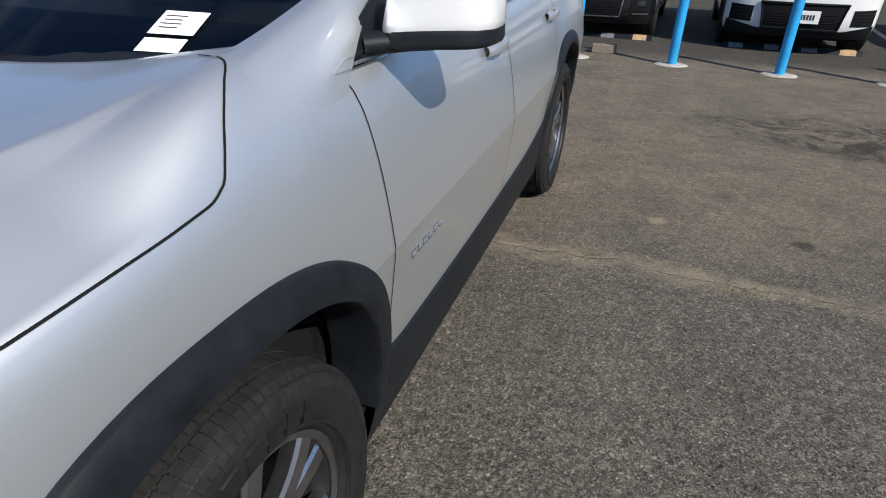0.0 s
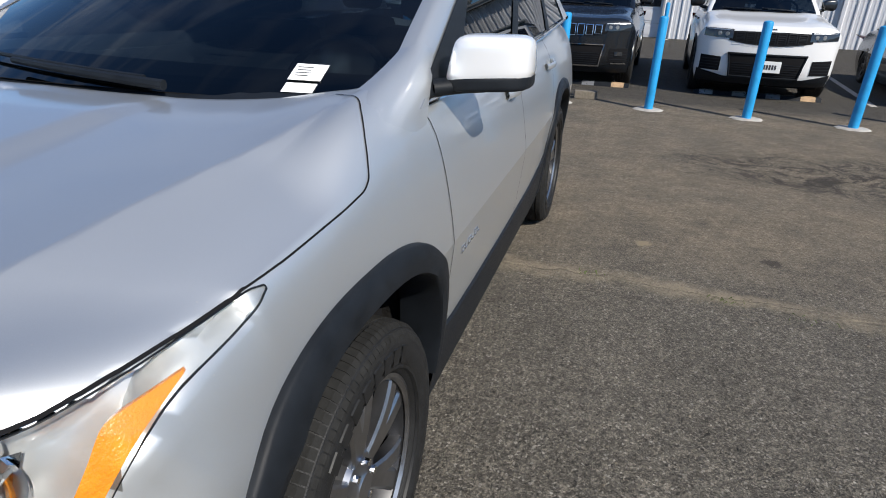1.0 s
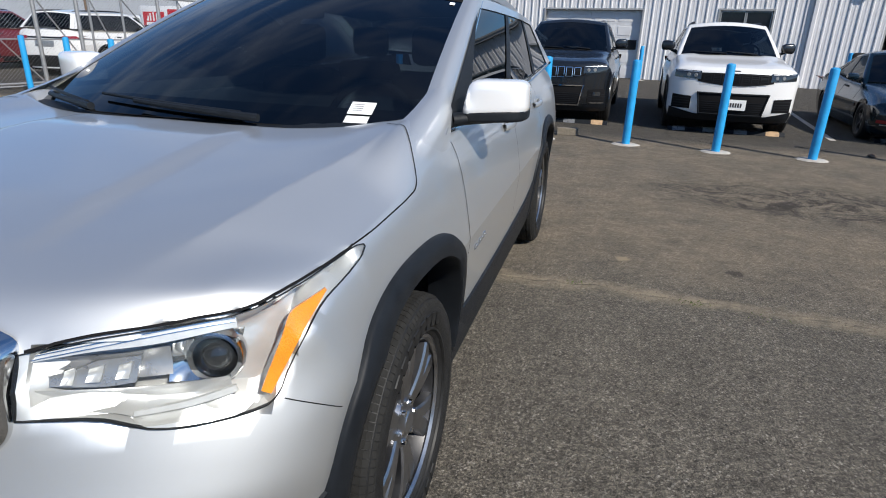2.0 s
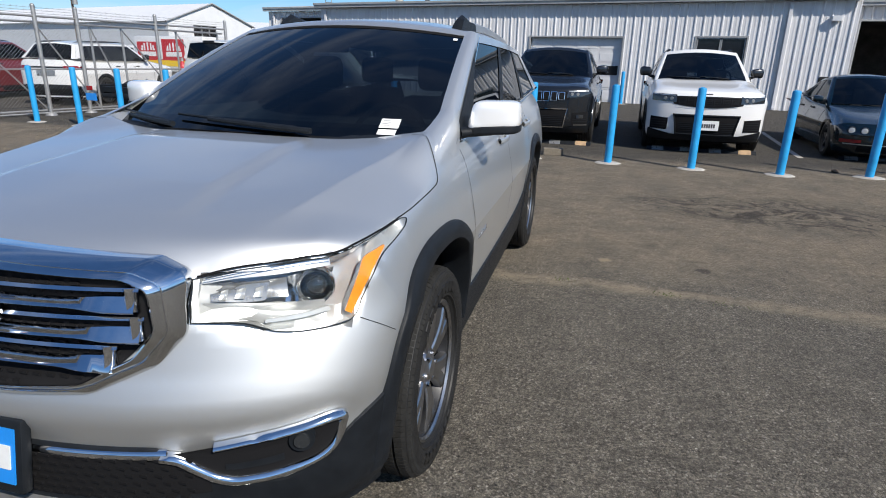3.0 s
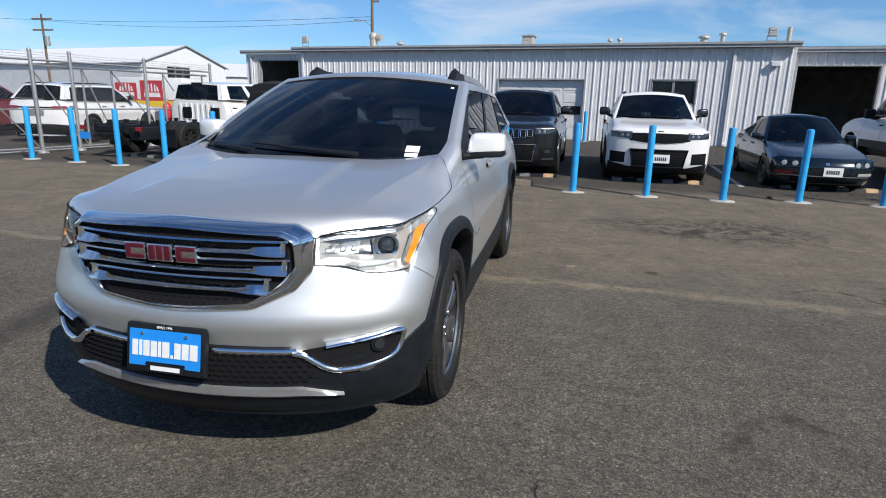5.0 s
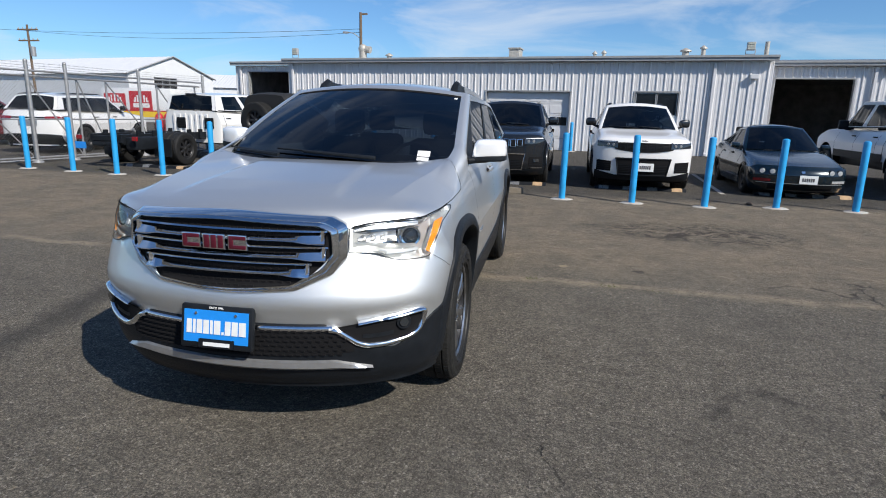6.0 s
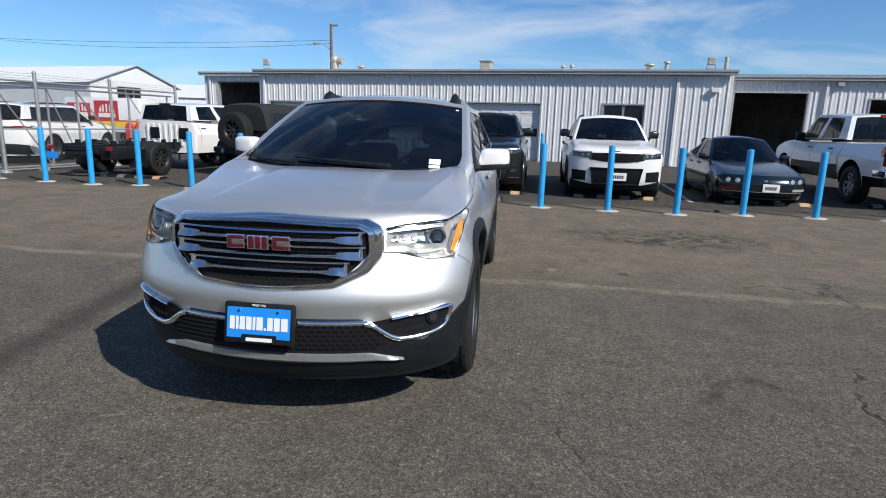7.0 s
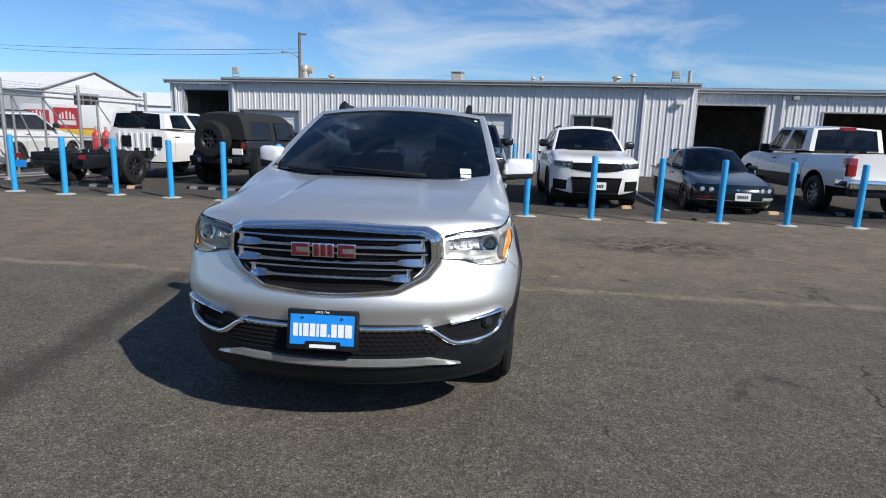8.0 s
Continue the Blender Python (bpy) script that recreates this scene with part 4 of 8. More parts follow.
def hero():
    root = thing("suv", pose(-0.845, 0, 0), "silver SUV with black lower cladding and chrome-barred grille", "car")
    S = Shape(
        W=0.885,
        F=[(0.25, -0.84), (0.33, -0.90), (0.45, -0.925), (0.56, -0.925), (0.655, -0.957), (0.685, -0.952), (0.76, -0.924), (0.86, -0.905), (0.94, -0.892), (0.985, -0.868), (1.01, -0.842), (1.025, -0.81)],
        L=[(0.5, 0.46), (0.75, 0.50), (0.9, 0.57), (0.98, 0.57), (1.025, 0.47)],
        side=[(0.25, 0.92), (0.42, 0.955), (0.6, 0.978), (0.78, 1.0)],
        section0=[(0, 1.0), (0.6, 0.995), (0.8, 0.965), (0.89, 0.87), (0.93, 0.75), (0.965, 0.45), (0.993, 0.15), (1.0, 0.0)],
        section=[(0, 1.0), (0.5, 0.992), (0.72, 0.97), (0.82, 0.92), (0.88, 0.84), (0.935, 0.74), (0.952, 0.64), (0.968, 0.46), (0.985, 0.20), (1.0, 0.0)],
        section2=[(0, 1.0), (0.45, 0.985), (0.6, 1.0), (0.76, 1.05), (0.82, 1.062), (0.86, 1.01), (0.895, 0.91), (0.935, 0.74), (0.965, 0.50), (0.99, 0.18), (1.0, 0.0)],
        H=[(-0.81, 1.025), (-0.755, 1.046), (-0.62, 1.078), (-0.3, 1.122), (0.1, 1.165), (0.25, 1.176), (0.6, 1.176), (1.5, 1.165), (3.0, 1.18), (3.8, 1.16)],
        arch=0.46, R0=3.9, Lr=0.3, base=(0.0, 2.857), rear=[(0.27, 3.8), (0.5, 3.93), (1.16, 3.88)],
        crease=[(-0.80, 0.60), (-0.70, 0.63), (-0.45, 0.70), (-0.2, 0.735), (0.0, 0.775), (0.2, 0.82)],
        bulge=[(-0.8, 0.47), (-0.4, 0.40), (0.15, 0.36)], cowl=0.105,
        opening=((0.425, 0.495), (0.455, 0.54), (0.462, 0.527)),
    )
    bm = S.skin(nb=90)
    # roll the hood's front lip over into the lamps and the bumper
    for _ in range(14):
        bmesh.ops.smooth_vert(bm, verts=[v for v in bm.verts if v.co.y < -0.30 - 0.36 * (1 - min(1.0, (abs(v.co.x) / 0.8) ** 3)) and v.co.z > 0.93 and abs(v.co.x) < 0.86], factor=0.5, use_axis_x=True, use_axis_y=True, use_axis_z=True)
    K = Skin(bm)
    S.cut(bm)
    lamp_recess(bm)
    part("body", bm, M_SILVER, root, smooth=True, angle=48)
    underbody(root, S)

    # upper house
    G = House(wsb=0.17, wst=1.26, zb=1.168, zt=1.635, wb=0.785, wt=0.665, rb=3.85, rt=3.35, bow=0.20, crown=0.05, belt=[(0.1, 1.155), (0.37, 1.148), (0.46, 1.135), (1.0, 1.145), (2.2, 1.18), (3.85, 1.24)], zrear=1.58, bulge=0.06, arc=0.085)
    greenhouse(root, G, M_SILVER, M_GLASS, M_GLASSDK, frames=(0.37, 0.66), fine=True)
    part("sun_band", sheet(lambda q, h: G.screen(q, h, 0.0055), -0.93, 0.93, 0.895, 0.93, 20, 3), M_DARK, root)

    # hood cut lines, door cuts
    up = Vector((0, 0, 1))
    for sg in (-1, 1):
        line = path_pts([(0.50, -0.785, 0.984), (0.570, -0.722, 0.9875), (0.646, -0.671, 0.9925), (0.700, -0.630, 0.997), (0.749, -0.590, 1.003), (0.773, -0.555, 1.009), (0.795, -0.475, 1.015), (0.812, -0.365, 1.020), (0.820, -0.25, 1.024), (0.824, -0.1, 1.035), (0.826, 0.0, 1.045), (0.826, 0.055, 1.05), (0.822, 0.091, 1.057), (0.811, 0.115, 1.08), (0.79, 0.15, 1.11), (0.76, 0.20, 1.16), (0.735, 0.236, 1.189), (0.715, 0.243, 1.191), (0.68, 0.25, 1.191)], 130)
        pts = [K.out(sg * a, b, c - 0.0015, 0.0055) if b < -0.3 else K.down(sg * a, b, 0.0016).lerp(K.out(sg * a, b, c, 0.0016), min(1, max(0, (-0.1 - b) / 0.2))) for a, b, c in line]
        part("hood_gap", ribbon(pts, [0.0050 if b < -0.3 else 0.0036 for a, b, c in line], side=[Vector((sg, -0.3, 0.8)).normalized()] * len(pts)), M_DARK, root)
        for cut in ([(0.43, 1.14), (0.465, 1.116), (0.478, 1.05), (0.486, 0.9), (0.49, 0.75), (0.494, 0.50)], [(1.545, 1.16), (1.55, 0.9), (1.55, 0.5)], [(2.44, 1.16), (2.47, 1.0), (2.43, 0.86)]):
            pts = [K.flank(y, z, 0.0014, sg) for y, z in path_pts(cut, 22)]
            part("door_gap", ribbon(pts, 0.0035, side=Vector((sg, 0, 0))), M_DARK, root)
        pts = [K.out(sg * a, b, c, 0.0014) for a, b, c in path_pts([(0.80, -0.565, 0.83), (0.84, -0.51, 0.79), (0.86, -0.469, 0.759)], 8)]
        part("bumper_gap", ribbon(pts, 0.002, side=Vector((sg, -0.4, 0.2)).normalized()), M_DARK, root)

    # black cladding: arches and sills
    for sg in (-1, 1):
        for c in S.base:
            bm = bmesh.new()
            rows = []
            for t in frange(0.02, math.pi, 56) + [math.pi + 0.06]:
                row = []
                for f, off, inn in ((0.0, 0.0, 0.10), (0.0, 0.012, 0.0), (0.07, 0.020, 0.0), (0.4, 0.022, 0.0), (0.93, 0.015, 0.0), (0.995, 0.008, 0.0), (1.0, -0.006, 0.0)):
                    e = S.hole(min(max(t, 0), math.pi), f)
                    yy = c + e[0]
                    zz = S.hub + (e[1] if 0 <= t <= math.pi else 0.9 * math.sin(t))
                    q = K.flank(yy, zz, off, sg)
                    row.append(Vector((q.x - sg * inn, yy, zz)))
                rows.append(row)
            grid(bm, rows)
            part("arch_cladding", bm, M_PLASTIC, root, smooth=True, angle=50)
        top = knots([(0.40, 0.535), (0.6, 0.495), (1.2, 0.485), (1.9, 0.50), (2.25, 0.545), (2.42, 0.60)])
        bm = bmesh.new()
        rows = []
        for y in frange(0.43, 2.46, 40):
            zt = top(y)
            rows.append([K.flank(y, z, o, sg) for z, o in ((zt + 0.004, -0.002), (zt, 0.009), (zt - 0.04, 0.012), (0.38, 0.014), (0.33, 0.012), (0.275, 0.008))] + [K.flank(y, 0.275, 0.006, sg) - Vector((0, 0, 0.015)), Vector((sg * 0.72, y, 0.245))])
        grid(bm, rows)
        part("sill_cladding", bm, M_PLASTIC, root, smooth=True, angle=50)
        bm = bmesh.new()
        grid(bm, [[K.flank(y, z, 0.012, sg) for z in (0.56, 0.45, 0.3)] for y in frange(3.27, 3.55, 6)])
        part("rear_cladding", bm, M_PLASTIC, root)

    # front lower fascia in black
    ztop = knots([(0.0, 0.570), (0.40, 0.568), (0.47, 0.54), (0.56, 0.475), (0.68, 0.445), (0.76, 0.50), (0.83, 0.565), (0.88, 0.60)])
    bm = bmesh.new()
    rows = []
    for t in frange(-1, 1, 81):
        x = t * 0.905
        ax = abs(x)
        y = -0.93 + 0.50 * (1 - math.sqrt(max(0, 1 - (min(ax, 0.875) / 0.88) ** 2)))
        y = min(y, -0.47)
        zt = ztop(ax)
        rows.append([K.out(x if x else 1e-4, y, z, o, (0.0, -0.2)) for z, o in ((zt + 0.003, -0.001), (zt, 0.008), (0.48 if zt > 0.5 else zt - 0.01, 0.009), (0.42, 0.01), (0.36, 0.012), (0.30, 0.010), (0.275, 0.006))])
        rows[-1].append(rows[-1][-1] + Vector((0, 0.004, -0.018)))
    grid(bm, rows)
    part("lower_fascia", bm, M_PLASTIC, root, smooth=True, angle=60)
    # lower intake mesh
    bm = bmesh.new()
    rows = []
    for x in frange(-0.52, 0.52, 44):
        e = abs(x) / 0.52
        rows.append([K.front(x, z, 0.012) for z in frange(0.425 + 0.02 * e * e, 0.545 - 0.05 * e**6, 10)])
    grid(bm, rows)
    intake = part("lower_intake", bm, M_DARK, root)
    bm = bmesh.new()
    for r in range(6):
        for c in range(-15, 16):
            x, z = 0.033 * c + (0.0165 if r % 2 else 0), 0.435 + 0.021 * r
            if abs(x) < 0.49:
                p = K.front(x, z, 0.014)
                box(bm, p.x - 0.011, p.x + 0.011, p.y - 0.003, p.y + 0.004, z - 0.003, z + 0.004)
    part("mesh_studs", bm, M_DARK, intake)
    # satin skid strip
    bm = bmesh.new()
    rows = []
    for x in frange(-0.585, 0.585, 44):
        e = abs(x) / 0.585
        zc = 0.386 + 0.004 * e * e
        drop = 0.040 * max(0.0, (e - 0.76) / 0.24)
        rows.append([K.front(x, z, o) for z, o in ((zc + 0.023 - drop, 0.008), (zc + 0.019 - drop, 0.022), (zc - 0.007 - 0.3 * drop, 0.028), (zc - 0.023, 0.014))])
    grid(bm, rows)
    part("skid_strip", bm, M_SATIN, root, smooth=True)
    # chrome strip across the bumper and round the fog lamps
    bm = bmesh.new()
    rows = []
    for x in frange(-0.435, 0.435, 36):
        zc = 0.549
        rows.append([K.front(x, zc + dz, o) for dz, o in ((0.017, 0.002), (0.015, 0.012), (0.0, 0.018), (-0.012, 0.012), (-0.015, 0.003))])
    grid(bm, rows)
    part("bumper_chrome", bm, M_CHROME, root, smooth=True, angle=60)
    for sg in (-1, 1):
        def fog(u, v, off):
            return K.out(sg * u, -0.93 + 0.50 * (1 - math.sqrt(max(0, 1 - (u / 0.89) ** 2))), v, off, (0.0, -0.2))

        lo = path_pts([(0.425, 0.547), (0.455, 0.541), (0.505, 0.508), (0.545, 0.482), (0.587, 0.470), (0.640, 0.471), (0.70, 0.480), (0.745, 0.493), (0.768, 0.507), (0.785, 0.532), (0.793, 0.565), (0.795, 0.593), (0.789, 0.605), (0.770, 0.609), (0.70, 0.600), (0.62, 0.588), (0.54, 0.575)], 80)
        bm = bmesh.new()
        rows = []
        n = len(lo)
        for i, (u, v) in enumerate(lo):
            a, b = Vector(lo[max(i - 1, 0)]), Vector(lo[min(i + 1, n - 1)])
            t = (b - a).normalized()
            e = Vector((-t.y, t.x))
            w = 0.0155 if i < 30 else max(0.0105, 0.0155 - 0.005 * (i - 30) / 12) if i < 50 else max(0.0062, 0.0105 - 0.0043 * (i - 50) / 8)
            rows.append([fog(u + e.x * q * w, v + e.y * q * w, o) for q, o in ((-1, 0.002), (-0.8, 0.016), (-0.3, 0.024), (0.3, 0.025), (0.8, 0.017), (1, 0.002))])
        grid(bm, rows)
        part("fog_chrome", bm, M_CHROME, root, smooth=True, angle=60)
        bm = bmesh.new()
        top = knots([(0.440, 0.556), (0.54, 0.574), (0.62, 0.586), (0.74, 0.602), (0.79, 0.604)])
        bot = knots([(0.440, 0.548), (0.505, 0.512), (0.545, 0.488), (0.587, 0.476), (0.64, 0.477), (0.70, 0.486), (0.745, 0.500), (0.77, 0.520), (0.79, 0.572)])
        grid(bm, [[fog(u, bot(u) + (top(u) - bot(u)) * f, 0.010) for f in frange(0, 1, 7)] for u in frange(0.44, 0.79, 26)])
        pocket = part("fog_pocket", bm, M_DARK, root)
        bm = bmesh.new()
        grid(bm, [[fog(u, bot(u) + (top(u) - bot(u)) * f, 0.0125) for f in (0.25, 0.42)] for u in frange(0.56, 0.68, 8)])
        part("pocket_fin", bm, M_PLASTIC, pocket)
        bm = bmesh.new()
        p = fog(0.718, 0.562, 0.0)
        d = Vector((sg * 0.45, -0.9, 0)).normalized()
        cyl(bm, p + d * 0.005, p + d * 0.024, 0.034, 0.031, 24)
        part("fog_bezel", bm, M_PLASTIC, pocket, smooth=True)
        bm = bmesh.new()
        cyl(bm, p + d * 0.02, p + d * 0.030, 0.022, 0.019, 20)
        part("fog_lamp", bm, M_GLASSPROJ, pocket, smooth=True)

    # grille
    def gf(x, z, off=0.0):
        return K.front(1.035 * x - 0.016, z, off)

    top_o, top_i = [(0.0, 1.042, 2.0), (0.42, 1.020, 0.05), (0.487, 0.985, 0.04), (0.492, 0.852, 0.05), (0.436, 0.780, 0.07), (0.30, 0.716, 0.12)], [(0.0, 1.002, 2.0), (0.385, 0.982, 0.04), (0.430, 0.958, 0.03), (0.437, 0.866, 0.04), (0.388, 0.802, 0.06), (0.28, 0.740, 0.10)]

    def outline(half, low):
        right = half[1:]
        return rounded([half[0]] + right + [(0.0, low, 2.0)] + [(-x, z, r) for x, z, r in right[::-1]], 6, 6)

    outer, inner = outline(top_o, 0.696), outline(top_i, 0.715)

    def upright(p, o):
        """the surround's own face: upright above the grille's middle, where the skin leans back"""
        return gf(p.x, min(p.y, 0.80), o) + Vector((0, 0.02, 1)) * max(0.0, p.y - 0.80)

    def leaning(p, o):
        return gf(p.x, min(p.y, 0.965), o) + Vector((0, 0.35, 1)) * max(0, p.y - 0.965)

    bm = bmesh.new()
    loops = []
    for f, o, k in ((0.0, -0.004, 0.0), (0.0, 0.001, 0.42), (0.03, 0.004, 0.50), (0.50, 0.016, 0.90), (0.535, 0.0125, 0.93), (0.58, 0.0165, 0.95), (0.88, 0.025, 1.0), (0.95, 0.022, 1.0), (1.0, -0.006, 0.8)):
        loops.append([leaning(p.lerp(q, f), o).lerp(upright(p.lerp(q, f), o), k) for p, q in zip(outer, inner)])
    loop_ring(bm, loops)
    part("grille_surround", bm, M_CHROME, root, "bright chrome grille surround", smooth=True, angle=50)
    def gu(x, z, off=0.0):
        return upright(Vector((x, z)), off)

    bm = bmesh.new()
    rows = []
    zt = knots([(0.0, 1.003), (0.38, 0.980), (0.436, 0.956)])
    zb = knots([(0.0, 0.716), (0.26, 0.732), (0.36, 0.785), (0.436, 0.868)])
    for x in frange(-0.436, 0.436, 40):
        rows.append([gu(x, zb(abs(x)) + (zt(abs(x)) - zb(abs(x))) * f, 0.0035) for f in frange(0, 1, 12)])
    grid(bm, rows)
    backing = part("grille_backing", bm, M_DARK, root)
    bm = bmesh.new()
    for r in range(13):
        for c in range(-14, 15):
            x, z = 0.032 * c + (0.016 if r % 2 else 0), 0.736 + 0.020 * r
            if abs(x) < 0.40 and zb(abs(x)) + 0.012 < z < zt(abs(x)) - 0.01:
                p = gu(x, z, 0.006)
                box(bm, p.x - 0.010, p.x + 0.010, p.y - 0.003, p.y + 0.004, z - 0.004, z + 0.003)
    part("mesh_studs", bm, M_DARK, backing)
    for z0, half, thin in ((0.930, 0.410, 0.962), (0.860, 0.413, 0.895), (0.790, 0.352, 0.826)):
        bm = bmesh.new()
        rows = []
        for x in frange(-half, half, 44):
            e = abs(x) / half
            fl = 1 / (1 + math.exp(-(e - 0.78) * 26))
            hh = 0.0110 + 0.0095 * fl
            zc = z0 + 0.004 * (1 - e * e) - 0.003 * fl
            rows.append([gu(x, zc + dz * hh, o) for dz, o in ((1.0, 0.004), (0.96, 0.014), (-0.76, 0.034), (-0.88, 0.033), (-1.0, 0.026), (-1.0, 0.004))])
        grid(bm, rows)
        bar = part("grille_bar", bm, M_CHROME, root, smooth=True, angle=50)
        bm = bmesh.new()
        rows = []
        for x in frange(-half - 0.01, half + 0.01, 44):
            e = abs(x) / half
            zc = thin + 0.004 * (1 - e * e)
            rows.append([gu(x, zc + dz, o) for dz, o in ((0.0050, 0.004), (0.0045, 0.016), (-0.0035, 0.022), (-0.0050, 0.019), (-0.0050, 0.004))])
        grid(bm, rows)
        part("thin_bar", bm, M_CHROME, bar, smooth=True, angle=50)
        # bright end pieces that join the two bars
        for sg in (-1, 1):
            bm = bmesh.new()
            lo_z, hi_z = z0 - 0.018, thin + 0.004
            grid(bm, [[gu(sg * (half + dx), lo_z + (hi_z - lo_z) * f, o) for f in frange(0, 1, 4)] for dx, o in ((-0.022, 0.004), (-0.020, 0.020), (-0.012, 0.030), (-0.004, 0.026), (0.004, 0.012), (0.005, 0.003))])
            part("bar_end", bm, M_CHROME, bar, smooth=True, angle=50)
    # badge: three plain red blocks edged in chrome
    for i, x in enumerate((-0.098, 0.0, 0.098)):
        w = (0.042, 0.050, 0.042)[i]
        z = 0.918
        p = gu(x - 0.012, z, 0.036)
        x = p.x
        bm = bmesh.new()
        box(bm, x - w, x + w, p.y - 0.006, p.y + 0.02, z - 0.032, z + 0.032, 0.004)
        blk = part("badge_edge", bm, M_CHROME, root, smooth=True)
        bm = bmesh.new()
        if i == 1:
            for k in (-1, 0, 1):
                box(bm, x + k * 0.031 - 0.0115, x + k * 0.031 + 0.0115, p.y - 0.009, p.y, z - 0.027, z + 0.027, 0.002)
        else:
            box(bm, x - w + 0.005, x - w + 0.024, p.y - 0.009, p.y, z - 0.027, z + 0.027, 0.002)
            for k in (-1, 1):
                box(bm, x - w + 0.02, x + w - 0.005, p.y - 0.009, p.y, z + k * 0.019 - 0.008, z + k * 0.019 + 0.008, 0.002)
        part("badge_block", bm, M_REDBADGE, blk, smooth=True)

    # headlamps: a recess with reflectors, guides and a projector behind one clear lens
    for sg in (-1, 1):
        T, B = path_pts(LAMP_TOP, 26), path_pts(LAMP_LOW, 26)

        def along(P, u):
            i = min(max(u, 0.0), 1.0) * (len(P) - 1)
            k = min(int(i), len(P) - 2)
            return Vector(P[k]).lerp(Vector(P[k + 1]), i - k)

        def inward(q, off):
            p = K.out(sg * q.x, q.y, q.z, 0.0)
            d = Vector((sg * (q.x - 0.3), q.y - 0.1, 0.0)).normalized() + Vector((0, 0, 0.25))
            return p + d.normalized() * off

        def lampf(u, f, off):
            return inward(along(B, u).lerp(along(T, u), f), off)

        def patch(top, low, off, n=14, m=6, curve=0.0, thick=0.0):
            """a sheet between two lines on the lamp, off metres outwards, dished by curve, with a turned-back edge"""
            P, Q = path_pts(top, n), path_pts(low, n)
            bm = bmesh.new()
            vr = grid(bm, [[inward(Vector(q).lerp(Vector(p), f), off - curve * math.sin(math.pi * f) * math.sin(math.pi * (0.1 + 0.8 * i / (n - 1)))) for f in frange(0, 1, m)] for i, (p, q) in enumerate(zip(P, Q))])
            if thick:
                edge = vr[0] + [r[-1] for r in vr[1:]] + vr[-1][-2::-1] + [r[0] for r in vr[-2:0:-1]]
                deep = [bm.verts.new(v.co + Vector((-sg * 0.5, 0.82, -0.2)) * thick) for v in edge]
                for i in range(len(edge)):
                    j = (i + 1) % len(edge)
                    bm.faces.new((edge[i], edge[j], deep[j], deep[i]))
            return bm

        def rows_of(off_of, us, fs):
            bm = bmesh.new()
            grid(bm, [[lampf(u, f, off_of(u, f)) for f in fs] for u in us])
            return bm

        us = frange(0, 1, 52)
        lamp = part("headlight", rows_of(lambda u, f: -0.055 * min(1, 7 * min(f, 1 - f, 1.2 * u, 1.2 * (1 - u))) - 0.002, us, frange(0, 1, 16)), M_REFLECT, root, "clear headlight with amber corner marker", smooth=True, angle=70)
        # dark gasket round the edge, under the lens
        loops = []
        ring = [(u, 0.0, 1) for u in frange(0, 1, 60)] + [(1.0, f, 0) for f in frange(0.2, 0.8, 4)] + [(u, 1.0, -1) for u in frange(1, 0, 60)] + [(0.0, f, 0) for f in frange(0.9, 0.1, 9)]
        for inset, off in ((-0.0010, 0.0005), (-0.0007, 0.0050), (0.0004, 0.0050), (0.0010, 0.0040), (0.0016, -0.004)):
            loop = []
            for u, f, way in ring:
                p = along(B, u).lerp(along(T, u), f)
                if way:
                    e = (along(T, u) - along(B, u)).normalized() * way
                    e = e * min(inset, 0.4 * (along(T, u) - along(B, u)).length)
                else:
                    e = (along(B, 0.5).lerp(along(T, 0.5), f) - p).normalized() * inset
                loop.append(inward(p + e, off))
            loops.append(loop)
        bm = bmesh.new()
        loop_ring(bm, loops)
        part("lens_seal", bm, M_PLASTIC, lamp, "black rubber lens seal", smooth=True)
        # lower reflector dish and the housing beside the grille
        part("lower_dish", patch([(0.515, -0.800, 0.918), (0.590, -0.762, 0.912), (0.660, -0.716, 0.904), (0.752, -0.646, 0.896)], [(0.515, -0.806, 0.879), (0.600, -0.762, 0.870), (0.668, -0.722, 0.846), (0.758, -0.652, 0.842)], -0.012, 18, 7, 0.030), M_REFLECT, lamp, "satin silver lower reflector", smooth=True)
        part("lower_guide", patch([(0.640, -0.740, 0.866), (0.700, -0.694, 0.868), (0.758, -0.640, 0.876)], [(0.640, -0.744, 0.858), (0.700, -0.698, 0.858), (0.762, -0.640, 0.864)], -0.006, 14, 3, 0.0, 0.01), M_GUIDE, lamp, smooth=True)
        # upper frosted guide with two thin ribs
        part("upper_guide", patch([(0.500, -0.786, 0.971), (0.575, -0.722, 0.975), (0.650, -0.672, 0.980), (0.745, -0.602, 0.989)], [(0.500, -0.788, 0.960), (0.575, -0.735, 0.964), (0.650, -0.690, 0.967), (0.752, -0.610, 0.977)], -0.007, 20, 4, 0.0, 0.014), M_GUIDE, lamp, "frosted upper light guide", smooth=True)
        for dz in (0.0, 0.0075):
            part("guide_rib", patch([(0.505, -0.790, 0.968 + dz), (0.590, -0.722, 0.972 + dz), (0.745, -0.604, 0.984 + dz)], [(0.505, -0.790, 0.9665 + dz), (0.590, -0.722, 0.9705 + dz), (0.745, -0.604, 0.9825 + dz)], -0.004, 18, 2, 0.0, 0.004), M_CHROME, lamp, smooth=True)
